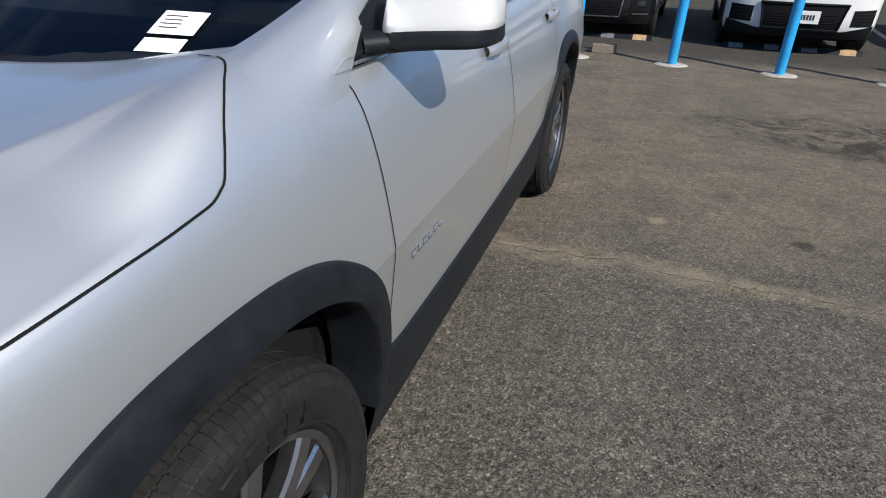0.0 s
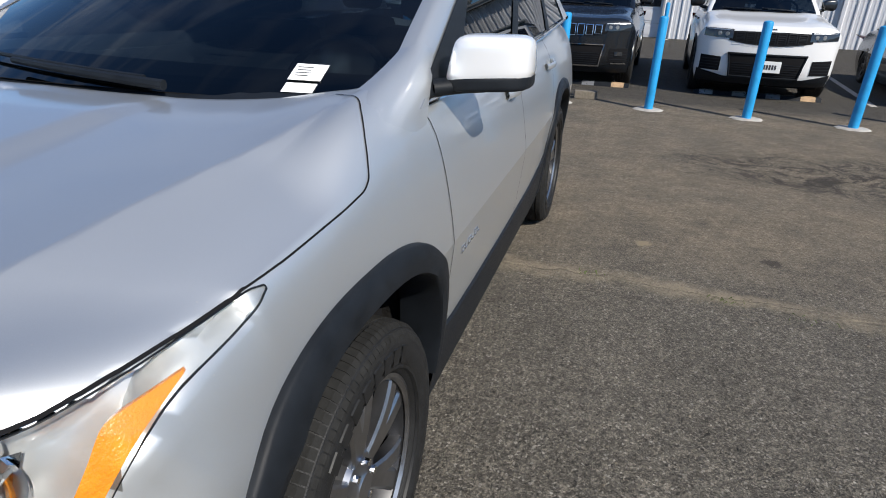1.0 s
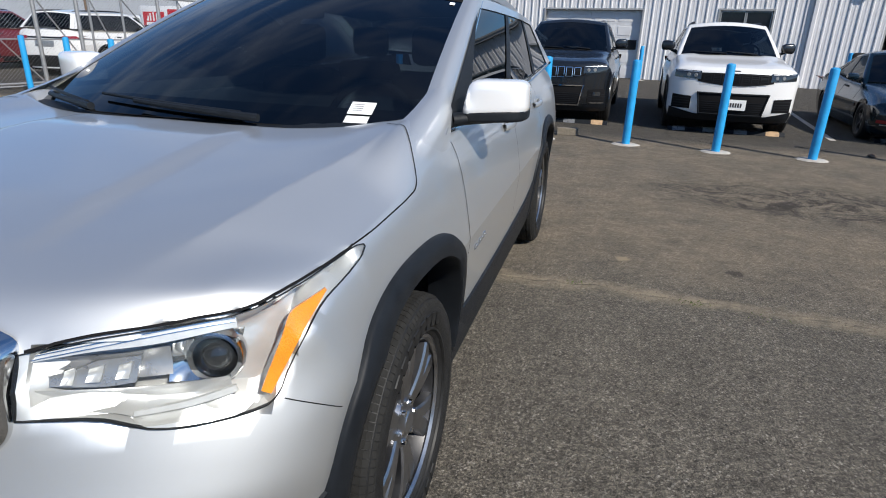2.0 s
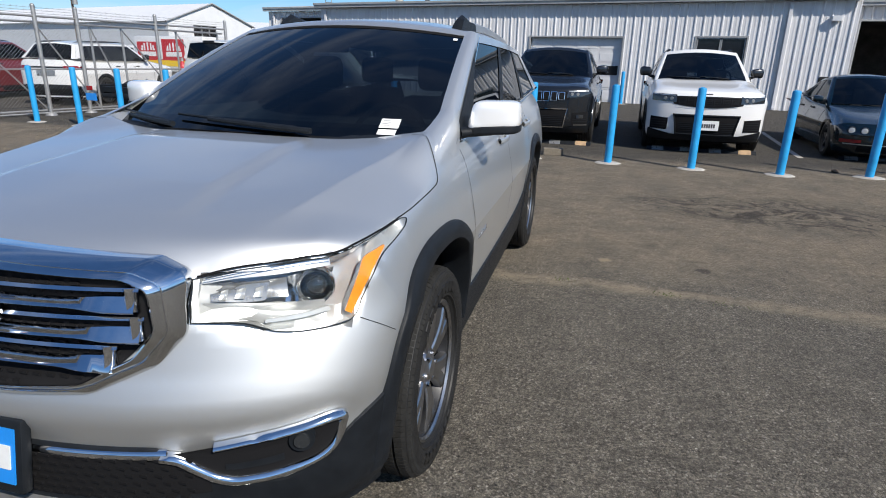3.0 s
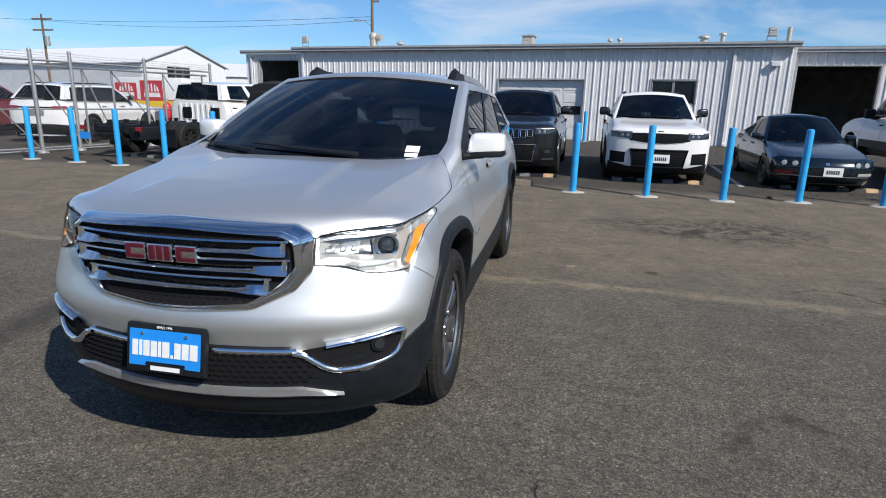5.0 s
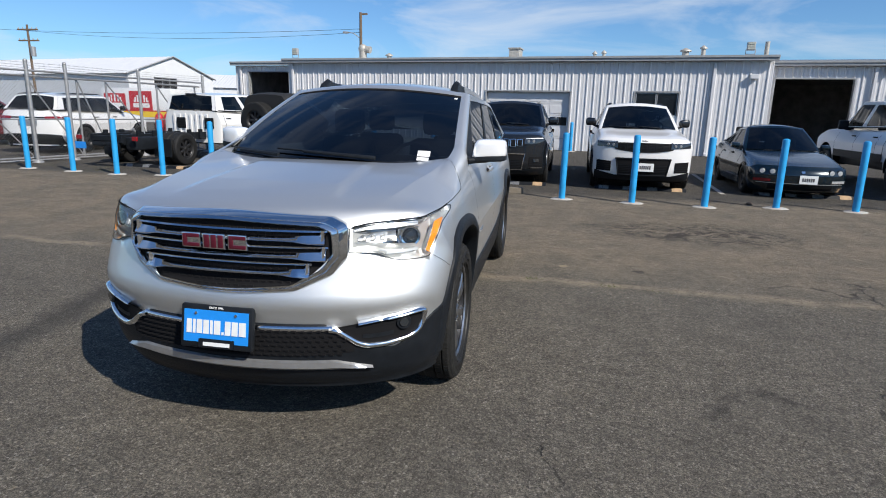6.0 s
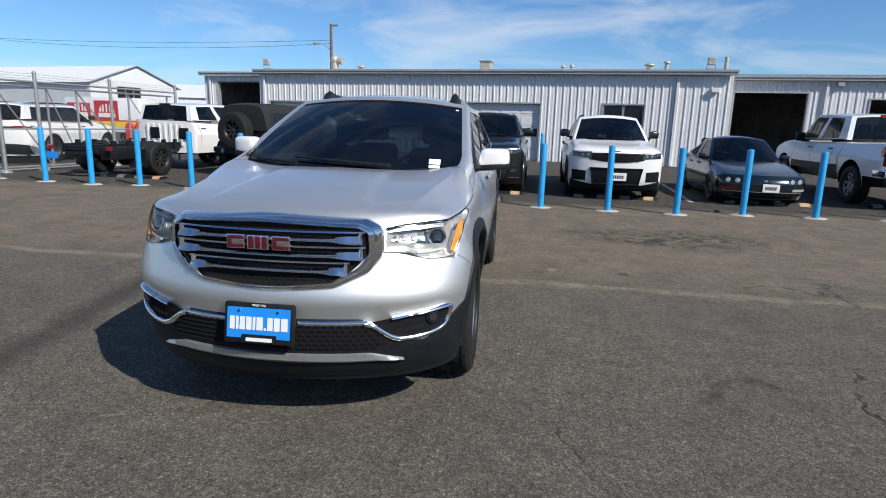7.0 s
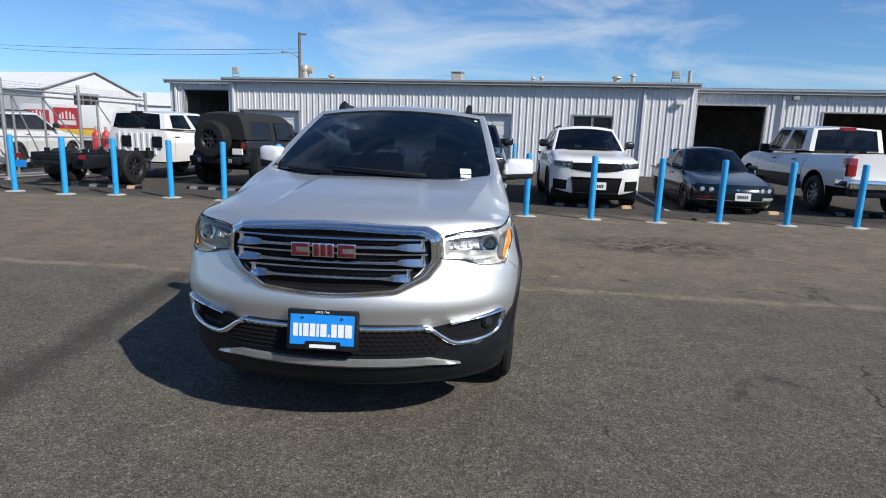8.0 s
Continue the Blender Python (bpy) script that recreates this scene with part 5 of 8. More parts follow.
        # dark turn-lamp chamber with bright facets
        part("turn_chamber", patch([(0.500, -0.790, 0.958), (0.562, -0.755, 0.959), (0.600, -0.735, 0.958), (0.672, -0.690, 0.962)], [(0.502, -0.798, 0.944), (0.560, -0.768, 0.941), (0.610, -0.742, 0.918), (0.680, -0.700, 0.914)], -0.030, 16, 5, 0.012), M_BOWL, lamp, "shaded grey turn-lamp chamber", smooth=True)
        part("inner_trim", patch([(0.526, -0.786, 0.936), (0.566, -0.762, 0.944), (0.585, -0.747, 0.953), (0.640, -0.714, 0.955)], [(0.530, -0.792, 0.921), (0.566, -0.768, 0.914), (0.600, -0.752, 0.911), (0.638, -0.731, 0.913)], -0.018, 16, 4, 0.004, 0.02), M_BOWL, lamp, smooth=True)
        for x, w in ((0.548, 0.014), (0.578, 0.018), (0.614, 0.016)):
            y = -0.786 + (x - 0.526) * 0.63
            part("facet", patch([(x, y, 0.942), (x + w, y + 0.63 * w, 0.946)], [(x - 0.004, y - 0.003, 0.920), (x + w - 0.004, y + 0.63 * w - 0.003, 0.918)], -0.013, 4, 4, 0.006, 0.006), M_REFLECT, lamp, smooth=True)
        # projector with its bezel
        part("lamp_bezel", patch([(0.676, -0.690, 0.966), (0.720, -0.652, 0.972), (0.762, -0.606, 0.972)], [(0.672, -0.702, 0.900), (0.715, -0.676, 0.893), (0.756, -0.642, 0.890)], -0.030, 14, 8, 0.022), M_CHROME, lamp, "bright projector bezel", smooth=True)
        p = inward(Vector((0.733, -0.652, 0.934)), -0.040)
        d = Vector((sg * 0.40, -0.91, 0.10)).normalized()
        q = d.to_track_quat("X", "Z").to_matrix().to_4x4()
        bm = bmesh.new()
        lathe(bm, [(0.047, -0.01), (0.048, 0.012), (0.044, 0.021), (0.036, 0.020), (0.031, 0.008), (0.030, -0.005)], 40)
        bm.transform(Matrix.Translation(p) @ q)
        part("projector_ring", bm, M_CHROME, lamp, smooth=True, angle=60)
        bm = bmesh.new()
        lathe(bm, [(0.030, 0.008), (0.0285, 0.014), (0.024, 0.021), (0.016, 0.027), (0.008, 0.0295), (0.001, 0.030)], 36)
        bm.transform(Matrix.Translation(p) @ q)
        part("projector_lens", bm, M_GLASSPROJ, lamp, "dark projector lens", smooth=True)
        part("amber_marker", patch([(0.826, -0.436, 0.987), (0.817, -0.484, 0.984), (0.806, -0.530, 0.978), (0.803, -0.558, 0.944), (0.797, -0.581, 0.908), (0.786, -0.610, 0.855)], [(0.828, -0.434, 0.983), (0.828, -0.470, 0.968), (0.826, -0.505, 0.951), (0.822, -0.528, 0.932), (0.810, -0.566, 0.886), (0.797, -0.597, 0.845)], 0.001, 26, 5, 0.0, 0.012), M_AMBER, lamp, "amber side marker", smooth=True)
        bm = rows_of(lambda u, f: 0.0045, us, frange(0, 1, 14))
        lens = part("lamp_lens", bm, M_LENS, lamp, "clear polycarbonate lens", smooth=True)
        lens.visible_shadow = False

    # number plate in a black dealer frame
    zc = 0.553
    py = K.front(0, 0.60, 0).y - 0.03
    mp_ = Matrix.Translation((-0.03, py, zc)) @ Matrix.Rotation(radians(-10), 4, "X")
    bm = bmesh.new()
    box(bm, -0.163, 0.163, -0.008, 0.022, -0.092, 0.092, 0.008, mp_)
    plate = part("plate_frame", bm, M_PLASTIC, root, "black plate frame with a blue plate", smooth=True)
    bm = bmesh.new()
    box(bm, -0.146, 0.146, -0.011, 0.0, -0.066, 0.070, 0.0, mp_)
    part("plate_panel", bm, M_PLATEBLUE, plate)
    x = -0.132
    for w in (0.022, 0.011, 0.024, 0.024, 0.011, 0.028, 0.009, 0.024, 0.026, 0.030):
        tall = 0.006 if w == 0.009 else 0.029
        bm = bmesh.new()
        box(bm, x, x + w, -0.0135, -0.010, -0.029, -0.029 + 2 * tall, 0.0, mp_)
        part("plate_bar", bm, M_PLATEWHITE, plate)
        x += w + 0.0065
    bm = bmesh.new()
    box(bm, -0.055, 0.065, -0.0135, -0.010, -0.080, -0.064, 0.0, mp_)
    part("plate_bar", bm, M_PLATEWHITE, plate)
    bm = bmesh.new()
    box(bm, -0.075, 0.085, -0.012, -0.0105, -0.086, -0.050, 0.004, mp_)
    part("frame_tab", bm, M_PLASTIC, plate)
    part("frame_text", text_bm("SINCE 1946", 0.013, 0.001, mp_ @ Matrix.Translation((0, -0.012, 0.081))), M_PLATEWHITE, plate)
    for sx in (-0.09, 0.09):
        bm = bmesh.new()
        cyl(bm, mp_ @ Vector((sx, -0.011, 0.056)), mp_ @ Vector((sx, -0.016, 0.056)), 0.007, 0.006, 10)
        part("plate_screw", bm, M_CHROME, plate)

    # mirrors
    for sg in (-1, 1):
        bm = bmesh.new()
        bmesh.ops.create_cube(bm, size=2)
        bmesh.ops.subdivide_edges(bm, edges=bm.edges, cuts=7, use_grid_fill=True)
        for v in bm.verts:
            c = v.co.copy()
            m = max(abs(c.x), abs(c.y), abs(c.z))
            r = (abs(c.x) ** 6 + abs(c.y) ** 3.5 + abs(c.z) ** 6) ** (1 / 5.4)
            c = c / max(r, 1e-6) * m
            x = (0.916 + (0.104 - 0.010 * c.z) * c.x + 0.006 * c.z) if sg > 0 else (0.835 + 0.085 * c.x)
            z = 1.232 + (0.066 - 0.008 * (c.x * 0.5 + 0.5)) * c.z + 0.004 * c.x
            y = 0.665 + 0.075 * c.y + 0.05 * (c.x * 0.5 + 0.5) ** 2
            v.co = Vector((sg * x, y, z + (0.0 if sg > 0 else 0.03)))
        mir = part("mirror_cap", bm, M_MIRROR, root, "bright polished door mirror cap", smooth=True, angle=70)
        bm = bmesh.new()
        bmesh.ops.create_cube(bm, size=2)
        bmesh.ops.subdivide_edges(bm, edges=bm.edges, cuts=7, use_grid_fill=True)
        lift = 0.0 if sg > 0 else 0.03
        for v in bm.verts:
            c = v.co.copy()
            m = max(abs(c.x), abs(c.y), abs(c.z))
            c = c / max((abs(c.x) ** 6 + abs(c.y) ** 3.5 + abs(c.z) ** 6) ** (1 / 5.4), 1e-6) * m
            x = (0.914 + 0.106 * c.x) if sg > 0 else (0.837 + 0.089 * c.x)
            z = 1.170 + 0.020 * c.z + 0.012 * (c.x * 0.5 + 0.5) * (1 + 0.4 * c.z)
            y = 0.668 + 0.078 * c.y + 0.05 * (c.x * 0.5 + 0.5) ** 2
            v.co = Vector((sg * x, y, z + lift))
        tube(bm, [Vector((sg * x, y, z + lift)) for x, y, z in ((0.775, 0.585, 1.160), (0.81, 0.615, 1.163), (0.85, 0.645, 1.164), (0.90, 0.665, 1.165))], 0.036, 0.026, 12, 0.7)
        part("mirror_base", bm, M_PLASTIC, mir, smooth=True, angle=60)
        bm = bmesh.new()
        grid(bm, [[G.flank(t, h, 0.012, sg) for h in frange(0.0, 0.95 - 7.6 * t, 5)] for t in frange(0.012, 0.105, 8)])
        part("mirror_sail", bm, M_PLASTIC, root, smooth=True)
        # bright strip up the front window edge
        bm = bmesh.new()
        grid(bm, [[G.flank(t, h, 0.011, sg) for h in frange(0.0, 0.97, 10)] for t in (0.034, 0.041)])
        part("window_chrome", bm, M_CHROME, root, smooth=True)
        # handles
        for y0 in (1.27, 2.24):
            bm = bmesh.new()
            rows = []
            for u in frange(0, 1, 12):
                y = y0 + 0.235 * u
                lift = 0.038 * math.sin(math.pi * min(max(u, 0.02), 0.98)) ** 0.35
                p = K.flank(y, 1.045 + 0.006 * u, 0, sg)
                rows.append([p + Vector((sg * (lift + 0.012 * math.cos(a) - 0.008), 0, 0.016 * math.sin(a))) for a in frange(0, 2 * math.pi, 9)[:-1]])
            grid(bm, rows, close=True)
            part("door_handle", bm, M_SILVER, root, smooth=True)
            bm = bmesh.new()
            grid(bm, [[K.flank(y0 + 0.10 + 0.05 * math.cos(a) * r, 1.045 + 0.028 * math.sin(a) * r, 0.002, sg) for r in (0.05, 1)] for a in frange(0, 2 * math.pi, 20)])
            part("handle_cup", bm, M_SATIN, root)
        # name badge as plain chrome bars
        for i in range(6):
            y = 0.60 + 0.035 * i
            bm = bmesh.new()
            p = K.flank(y, 0.715, 0, sg)
            box(bm, min(p.x - sg * 0.004, p.x + sg * 0.004), max(p.x - sg * 0.004, p.x + sg * 0.004), y - 0.012, y + 0.012, 0.705, 0.709, 0.001)
            box(bm, min(p.x - sg * 0.004, p.x + sg * 0.004), max(p.x - sg * 0.004, p.x + sg * 0.004), y - 0.013, y - 0.008, 0.705, 0.726, 0.001)
            if i % 2 == 0:
                box(bm, min(p.x - sg * 0.004, p.x + sg * 0.004), max(p.x - sg * 0.004, p.x + sg * 0.004), y - 0.012, y + 0.012, 0.722, 0.726, 0.001)
            part("badge_bar", bm, M_CHROME, root)
        # roof rail
        bm = bmesh.new()
        rows = []
        for u in frange(0, 1, 30):
            y = 1.50 + 1.75 * u
            e = G.flank(min(max((y - 1.4) / 2.0, 0), 1), 1)
            hgt = (0.050 + 0.035 * math.exp(-((u - 0.06) / 0.08) ** 2)) * min(1, (u / 0.06)) ** 0.6 * min(1, (1 - u) / 0.08 + 0.02) ** 0.6
            w = 0.022 + 0.012 * (1 - min(1, u / 0.15))
            xx = 0.535
            base = G.roof(xx / e.x, min(max((y - 1.4) / 2.0, 0), 1)).z - 0.004
            rows.append([Vector((sg * (xx + dx * w), y, base + dz * hgt)) for dx, dz in ((-1, 0), (-0.8, 0.8), (0, 1), (0.8, 0.8), (1, 0))])
        grid(bm, rows[:8])
        part("rail_foot", bm, M_PLASTIC, root, "black roof rail foot", smooth=True)
        bm = bmesh.new()
        grid(bm, rows[7:])
        part("roof_rail", bm, M_SATIN, root, "satin silver roof rail", smooth=True)

    # pillar feet: the A pillar flares out into the fender
    for sg in (-1, 1):
        cols = []
        for (h0, h1), pil, (tx, ty) in (
            ((0.20, 0.03), lambda h: G.screen(sg * 0.935, h, 0.007), (0.705, 0.262)),
            ((0.20, 0.03), lambda h: G.screen(sg * 0.955, h, 0.012), (0.752, 0.215)),
            ((0.21, 0.04), lambda h: G.screen(sg * 0.975, h, 0.014), (0.792, 0.205)),
            ((0.22, 0.05), lambda h: G.screen(sg * 0.995, h, 0.012), (0.822, 0.235)),
            ((0.23, 0.05), lambda h: G.flank(0.006, h, 0.010, sg), (0.838, 0.280)),
            ((0.22, 0.04), lambda h: G.flank(0.012, h, 0.009, sg), (0.845, 0.325)),
            ((0.20, 0.03), lambda h: G.flank(0.019, h, 0.008, sg), (0.848, 0.365)),
        ):
            p0, p2 = pil(h0), K.down(sg * tx, ty, -0.0015)
            low = pil(h1)
            p1 = K.down(low.x * 0.6 + sg * tx * 0.4, low.y * 0.6 + ty * 0.4, 0.003)
            cols.append([p0 * (1 - u) ** 2 + p1 * 2 * u * (1 - u) + p2 * u * u for u in frange(0, 1, 12)])
        bm = bmesh.new()
        dense = [path_pts([tuple(c[i]) for c in cols], 25) for i in range(12)]
        grid(bm, [[Vector(p) for p in row] for row in dense])
        part("pillar_foot", bm, M_SILVER, root, smooth=True, angle=80)
    # seam across each windscreen pillar's foot
    for sg in (-1, 1):
        pts = [G.screen(sg * q, 0.135 - 0.5 * (q - 0.93), 0.0135) for q in frange(0.945, 0.985, 5)]
        part("pillar_seam", ribbon(pts, 0.003, side=Vector((sg * 0.7, -0.3, 0.6)).normalized()), M_SATIN, root)
    # cowl and wipers
    bm = bmesh.new()
    grid(bm, [[Vector((q * 0.70, 0.145 + 0.10 * q * q + (G.screen(q, 0.05).y - 0.145 - 0.10 * q * q) * f, 1.146 + 0.012 * q * q + (G.screen(q, 0.05, 0.006).z - 1.146 - 0.012 * q * q) * f)) for f in frange(0, 1, 4)] for q in frange(-0.97, 0.97, 24)])
    part("cowl_panel", bm, M_PLASTIC, root, smooth=True)
    for q0, q1, h1 in ((0.30, -0.42, 0.045), (-0.45, -0.93, 0.06)):
        bm = bmesh.new()
        pts = [G.screen(q0 + (q1 - q0) * u, 0.02 + (h1 - 0.0) * u, 0.022) for u in frange(0, 1, 10)]
        tube(bm, pts, 0.007, 0.005)
        wb_ = part("wiper_blade", bm, M_PLASTIC, root, smooth=True)
        bm = bmesh.new()
        pts = [G.screen(q0 + 0.10 + (q1 - q0 - 0.10) * u, 0.0 + 0.05 * u, 0.03) + Vector((0, -0.02 * (1 - u), 0.0)) for u in frange(0, 0.7, 8)]
        tube(bm, pts, 0.012, 0.008)
        part("wiper_arm", bm, M_PLASTIC, wb_, smooth=True)

    # cabin
    bm = bmesh.new()
    rows = []
    for q in frange(-0.95, 0.95, 12):
        p = G.screen(q, 0.04)
        rows.append([p + Vector((0, 0.03, -0.01)), p + Vector((0, 0.25, 0.0)), p + Vector((0, 0.42, -0.02)), p + Vector((0, 0.46, -0.12)), p + Vector((0, 0.42, -0.45))])
    grid(bm, rows)
    part("dashboard", bm, M_FABRIC, root, smooth=True)
    bm = bmesh.new()
    cy = Vector((0.38, 0.82, 1.08))
    for i in range(24):
        a, b = 2 * math.pi * i / 24, 2 * math.pi * (i + 1) / 24
        tilt = Matrix.Rotation(radians(-25), 3, "X")
        cyl(bm, cy + tilt @ Vector((0.18 * math.cos(a), 0, 0.18 * math.sin(a))), cy + tilt @ Vector((0.18 * math.cos(b), 0, 0.18 * math.sin(b))), 0.014, n=6, caps=False)
    box(bm, 0.30, 0.46, 0.80, 0.84, 1.04, 1.12, 0.02)
    part("steering_wheel", bm, M_FABRIC, root, smooth=True)
    seats(root, (1.05, 2.0), 0.66)
    bm = bmesh.new()
    box(bm, -0.10, 0.10, 1.02, 1.04, 1.475, 1.525, 0.012)
    part("rearview_mirror", bm, M_PLASTIC, root, smooth=True)
    for q, h, w, hh in ((0.716, 0.088, 0.075, 0.066), (0.716, 0.036, 0.070, 0.036), (0.88, 0.86, 0.022, 0.03)):
        p = G.screen(q, h, 0.007)
        bm = bmesh.new()
        e = (G.screen(q + 0.02, h, 0.007) - p).normalized()
        f = (G.screen(q, h + 0.02, 0.007) - p).normalized()
        bm.faces.new([bm.verts.new(p + e * a * w / 2 + f * b * hh / 2) for a, b in ((-1, -1), (1, -1), (1, 1), (-1, 1))])
        st = part("window_sticker", bm, M_PAPER, root, "white paper sticker on the windscreen")
        if w > 0.07 and h < 0.5:
            bm = bmesh.new()
            nn = e.cross(f).normalized()
            if nn.y > 0:
                nn = -nn
            for k in range(4):
                c = p + f * (0.018 - 0.011 * k) - e * 0.012 + nn * 0.001
                bm.faces.new([bm.verts.new(c + e * a * (0.018 - 0.003 * (k % 2)) + f * b * 0.0012) for a, b in ((-1, -1), (1, -1), (1, 1), (-1, 1))])
            part("sticker_bars", bm, M_INK, st)

    for y in S.base:
        for sg in (-1, 1):
            wheel(root, sg * 0.757, y, 0.376, 0.230, 0.255, sg, "twin", None, True)
    return root


hero()

# ---------------------------------------------------------------- ground
bm = bmesh.new()
xs = [-400, -60, -20, -8, -4, -2, 0, 2, 4, 8, 20, 60, 400]
ys = [-400, -60, -12, -6, -3, -1, 1, 3, 6, 9, 14, 22, 40, 90, 400]
grid(bm, [[Vector((x, y, 0)) for x in xs] for y in ys])
tagged(part("ground", bm, M_ASPHALT), "worn grey asphalt lot with sandy dirt and cracks", "ground", kind="structure")


# ---------------------------------------------------------------- workshop building
BLD = pose(8.67, 21.77, 0, 0, 0, -8.8)


def siding(bm, x0, x1, z0, z1, y=0.0, pitch=0.305):
    """Ribbed sheet facing -y, between two heights."""
    pts = []
    k0, k1 = math.floor(x0 / pitch), math.ceil(x1 / pitch)
    pts.append((x0, 0.0))
    for k in range(k0, k1 + 1):
        for dx, d in ((0.0, 0.0), (0.018, 0.032), (0.055, 0.032), (0.073, 0.0), (0.155, 0.0), (0.165, 0.006), (0.205, 0.006), (0.215, 0.0)):
            x = k * pitch + dx
            if x0 < x < x1:
                pts.append((x, d))
    pts.append((x1, 0.0))
    grid(bm, [[Vector((x, y - d, z)) for x, d in pts] for z in (z0, z1)])


def wall(name, x0, x1, y, h, holes, label):
    """A ribbed wall with openings (x0, x1, z0, z1) through its thickness."""
    bm = bmesh.new()
    x = x0
    for a, b, c, d in sorted(holes):
        siding(bm, x, a, 0, h, y)
        if c > 0:
            siding(bm, a, b, 0, c, y)
        siding(bm, a, b, d, h, y)
        x = b
    siding(bm, x, x1, 0, h, y)
    x = x0
    for a, b, c, d in sorted(holes) + [(x1, x1, 0, h)]:
        if a > x:
            box(bm, x, a, y + 0.01, y + 0.20, 0, h)
        if b > a:
            box(bm, a, b, y + 0.01, y + 0.20, d, h)
            if c > 0:
                box(bm, a, b, y + 0.01, y + 0.20, 0, c)
        x = b
    w = part(name, bm, M_WALL)
    w.matrix_world = BLD
    tagged(w, label, "wall", kind="structure")
    # trims round the openings
    for a, b, c, d in holes:
        bm = bmesh.new()
        box(bm, a - 0.06, a, y - 0.045, y + 0.21, c, d + 0.06)
        box(bm, b, b + 0.06, y - 0.045, y + 0.21, c, d + 0.06)
        box(bm, a, b, y - 0.045, y + 0.21, d, d + 0.06)
        part("trim", bm, M_TRIM, w)
    return w


wall("wall_main", -21.5, -0.1, 0.0, 3.66, [(-11.3, -7.65, 0, 2.44), (-5.02, -3.36, 1.55, 2.46), (-20.9, -17.8, 0, 2.35)], "pale grey ribbed metal workshop wall")
wr = wall("wall_right", 0.0, 22.0, 2.0, 3.62, [(0.33, 3.12, 0, 3.12), (5.4, 9.2, 0, 2.9), (12, 15.5, 0, 2.9)], "pale grey ribbed metal wall of the set-back right wing")
wall("wall_left", -27.0, -21.5, 3.0, 3.8, [(-26.1, -22.0, 0, 3.45)], "pale grey ribbed metal wall of the set-back left wing")


def struct(name, bm, material, label, category, m=BLD):
    ob = part(name, bm, material)
    ob.matrix_world = m
    return tagged(ob, label, category, kind="structure")


bm = bmesh.new()
box(bm, -21.5, -21.3, 0.2, 16, 0, 3.66)
box(bm, -0.3, -0.1, 0.2, 16, 0, 3.66)
box(bm, -21.5, -0.1, 15.8, 16, 0, 3.66)
struct("wall_sides", bm, M_WALL, "pale metal side and back walls of the workshop", "wall")
bm = bmesh.new()
box(bm, 21.8, 22, 2.2, 14, 0, 3.6)
box(bm, 0.0, 22, 13.8, 14, 0, 3.6)
box(bm, -27.0, -26.8, 3.2, 14, 0, 3.8)
box(bm, -27.0, -21.5, 13.8, 14, 0, 3.8)
struct("wall_wings", bm, M_WALL, "pale metal side and back walls of the wings", "wall")
# dark interiors
for x0, x1, y0, y1, h in ((0.02, 21.7, 2.3, 13.5, 3.5), (-26.75, -21.6, 3.3, 13.5, 3.7)):
    bm = bmesh.new()
    box(bm, x0, x1, y1 - 0.1, y1, 0.02, h)
    box(bm, x0, x0 + 0.08, y0, y1 - 0.12, 0.02, h)
    box(bm, x1 - 0.08, x1, y0, y1 - 0.12, 0.02, h)
    box(bm, x0, x1, y0, y1, h, h + 0.05)
    struct("wall_interior", bm, M_INTERIOR, "dark unlit workshop interior lining", "wall")
    bm = bmesh.new()
    box(bm, x0, x1, y0 - 0.25, y1, 0.004, 0.03)
    struct("floor", bm, M_INTERIOR, "dark oily concrete workshop floor", "floor")
# roofs
for nm, x0, x1, y0, y1, z in (("roof_main", -21.7, 0.0, -0.18, 16.2, 3.66), ("roof_right", 0.0, 22.2, 1.85, 14.2, 3.62), ("roof_left", -27.2, -21.7, 2.85, 14.2, 3.80)):
    bm = bmesh.new()
    rows = []
    ribs = []
    k = 0
    x = x0
    while x < x1:
        ribs += [(x, 0), (x + 0.03, 0.035), (x + 0.08, 0.035), (x + 0.11, 0)]
        x += 0.305
    ym = (y0 + y1) / 2
    for y, zz in ((y0, z + 0.17), (ym, z + 0.75), (y1, z + 0.17)):
        rows.append([Vector((min(a, x1), y, zz + d)) for a, d in ribs])
    grid(bm, rows)
    struct(nm, bm, M_ROOFM, "low-pitched galvanised ribbed metal roof", "roof")
    bm = bmesh.new()
    box(bm, x0, x1, y0 - 0.10, y0 + 0.02, z + 0.0, z + 0.19, 0.012)
    box(bm, x0, x1, y0 - 0.14, y0 - 0.10, z + 0.12, z + 0.20)
    struct("trim_gutter", bm, M_TRIM, "grey metal gutter and fascia along the eave", "gutter")


def downspout(x, y, h):
    bm = bmesh.new()
    box(bm, x - 0.055, x + 0.055, y - 0.12, y - 0.035, 0.1, h, 0.01)
    box(bm, x - 0.06, x + 0.06, y - 0.22, y - 0.06, 0.02, 0.12, 0.01)
    ob = part("downspout", bm, M_WALL)
    ob.matrix_world = BLD
    tagged(ob, "pale grey metal downspout on the ribbed wall", "downspout", "downspouts")


for x, y, h in ((-2.15, 0, 3.6), (-21.2, 0, 3.6), (3.77, 2, 3.6), (-26.6, 3, 3.7)):
    downspout(x, y, h)


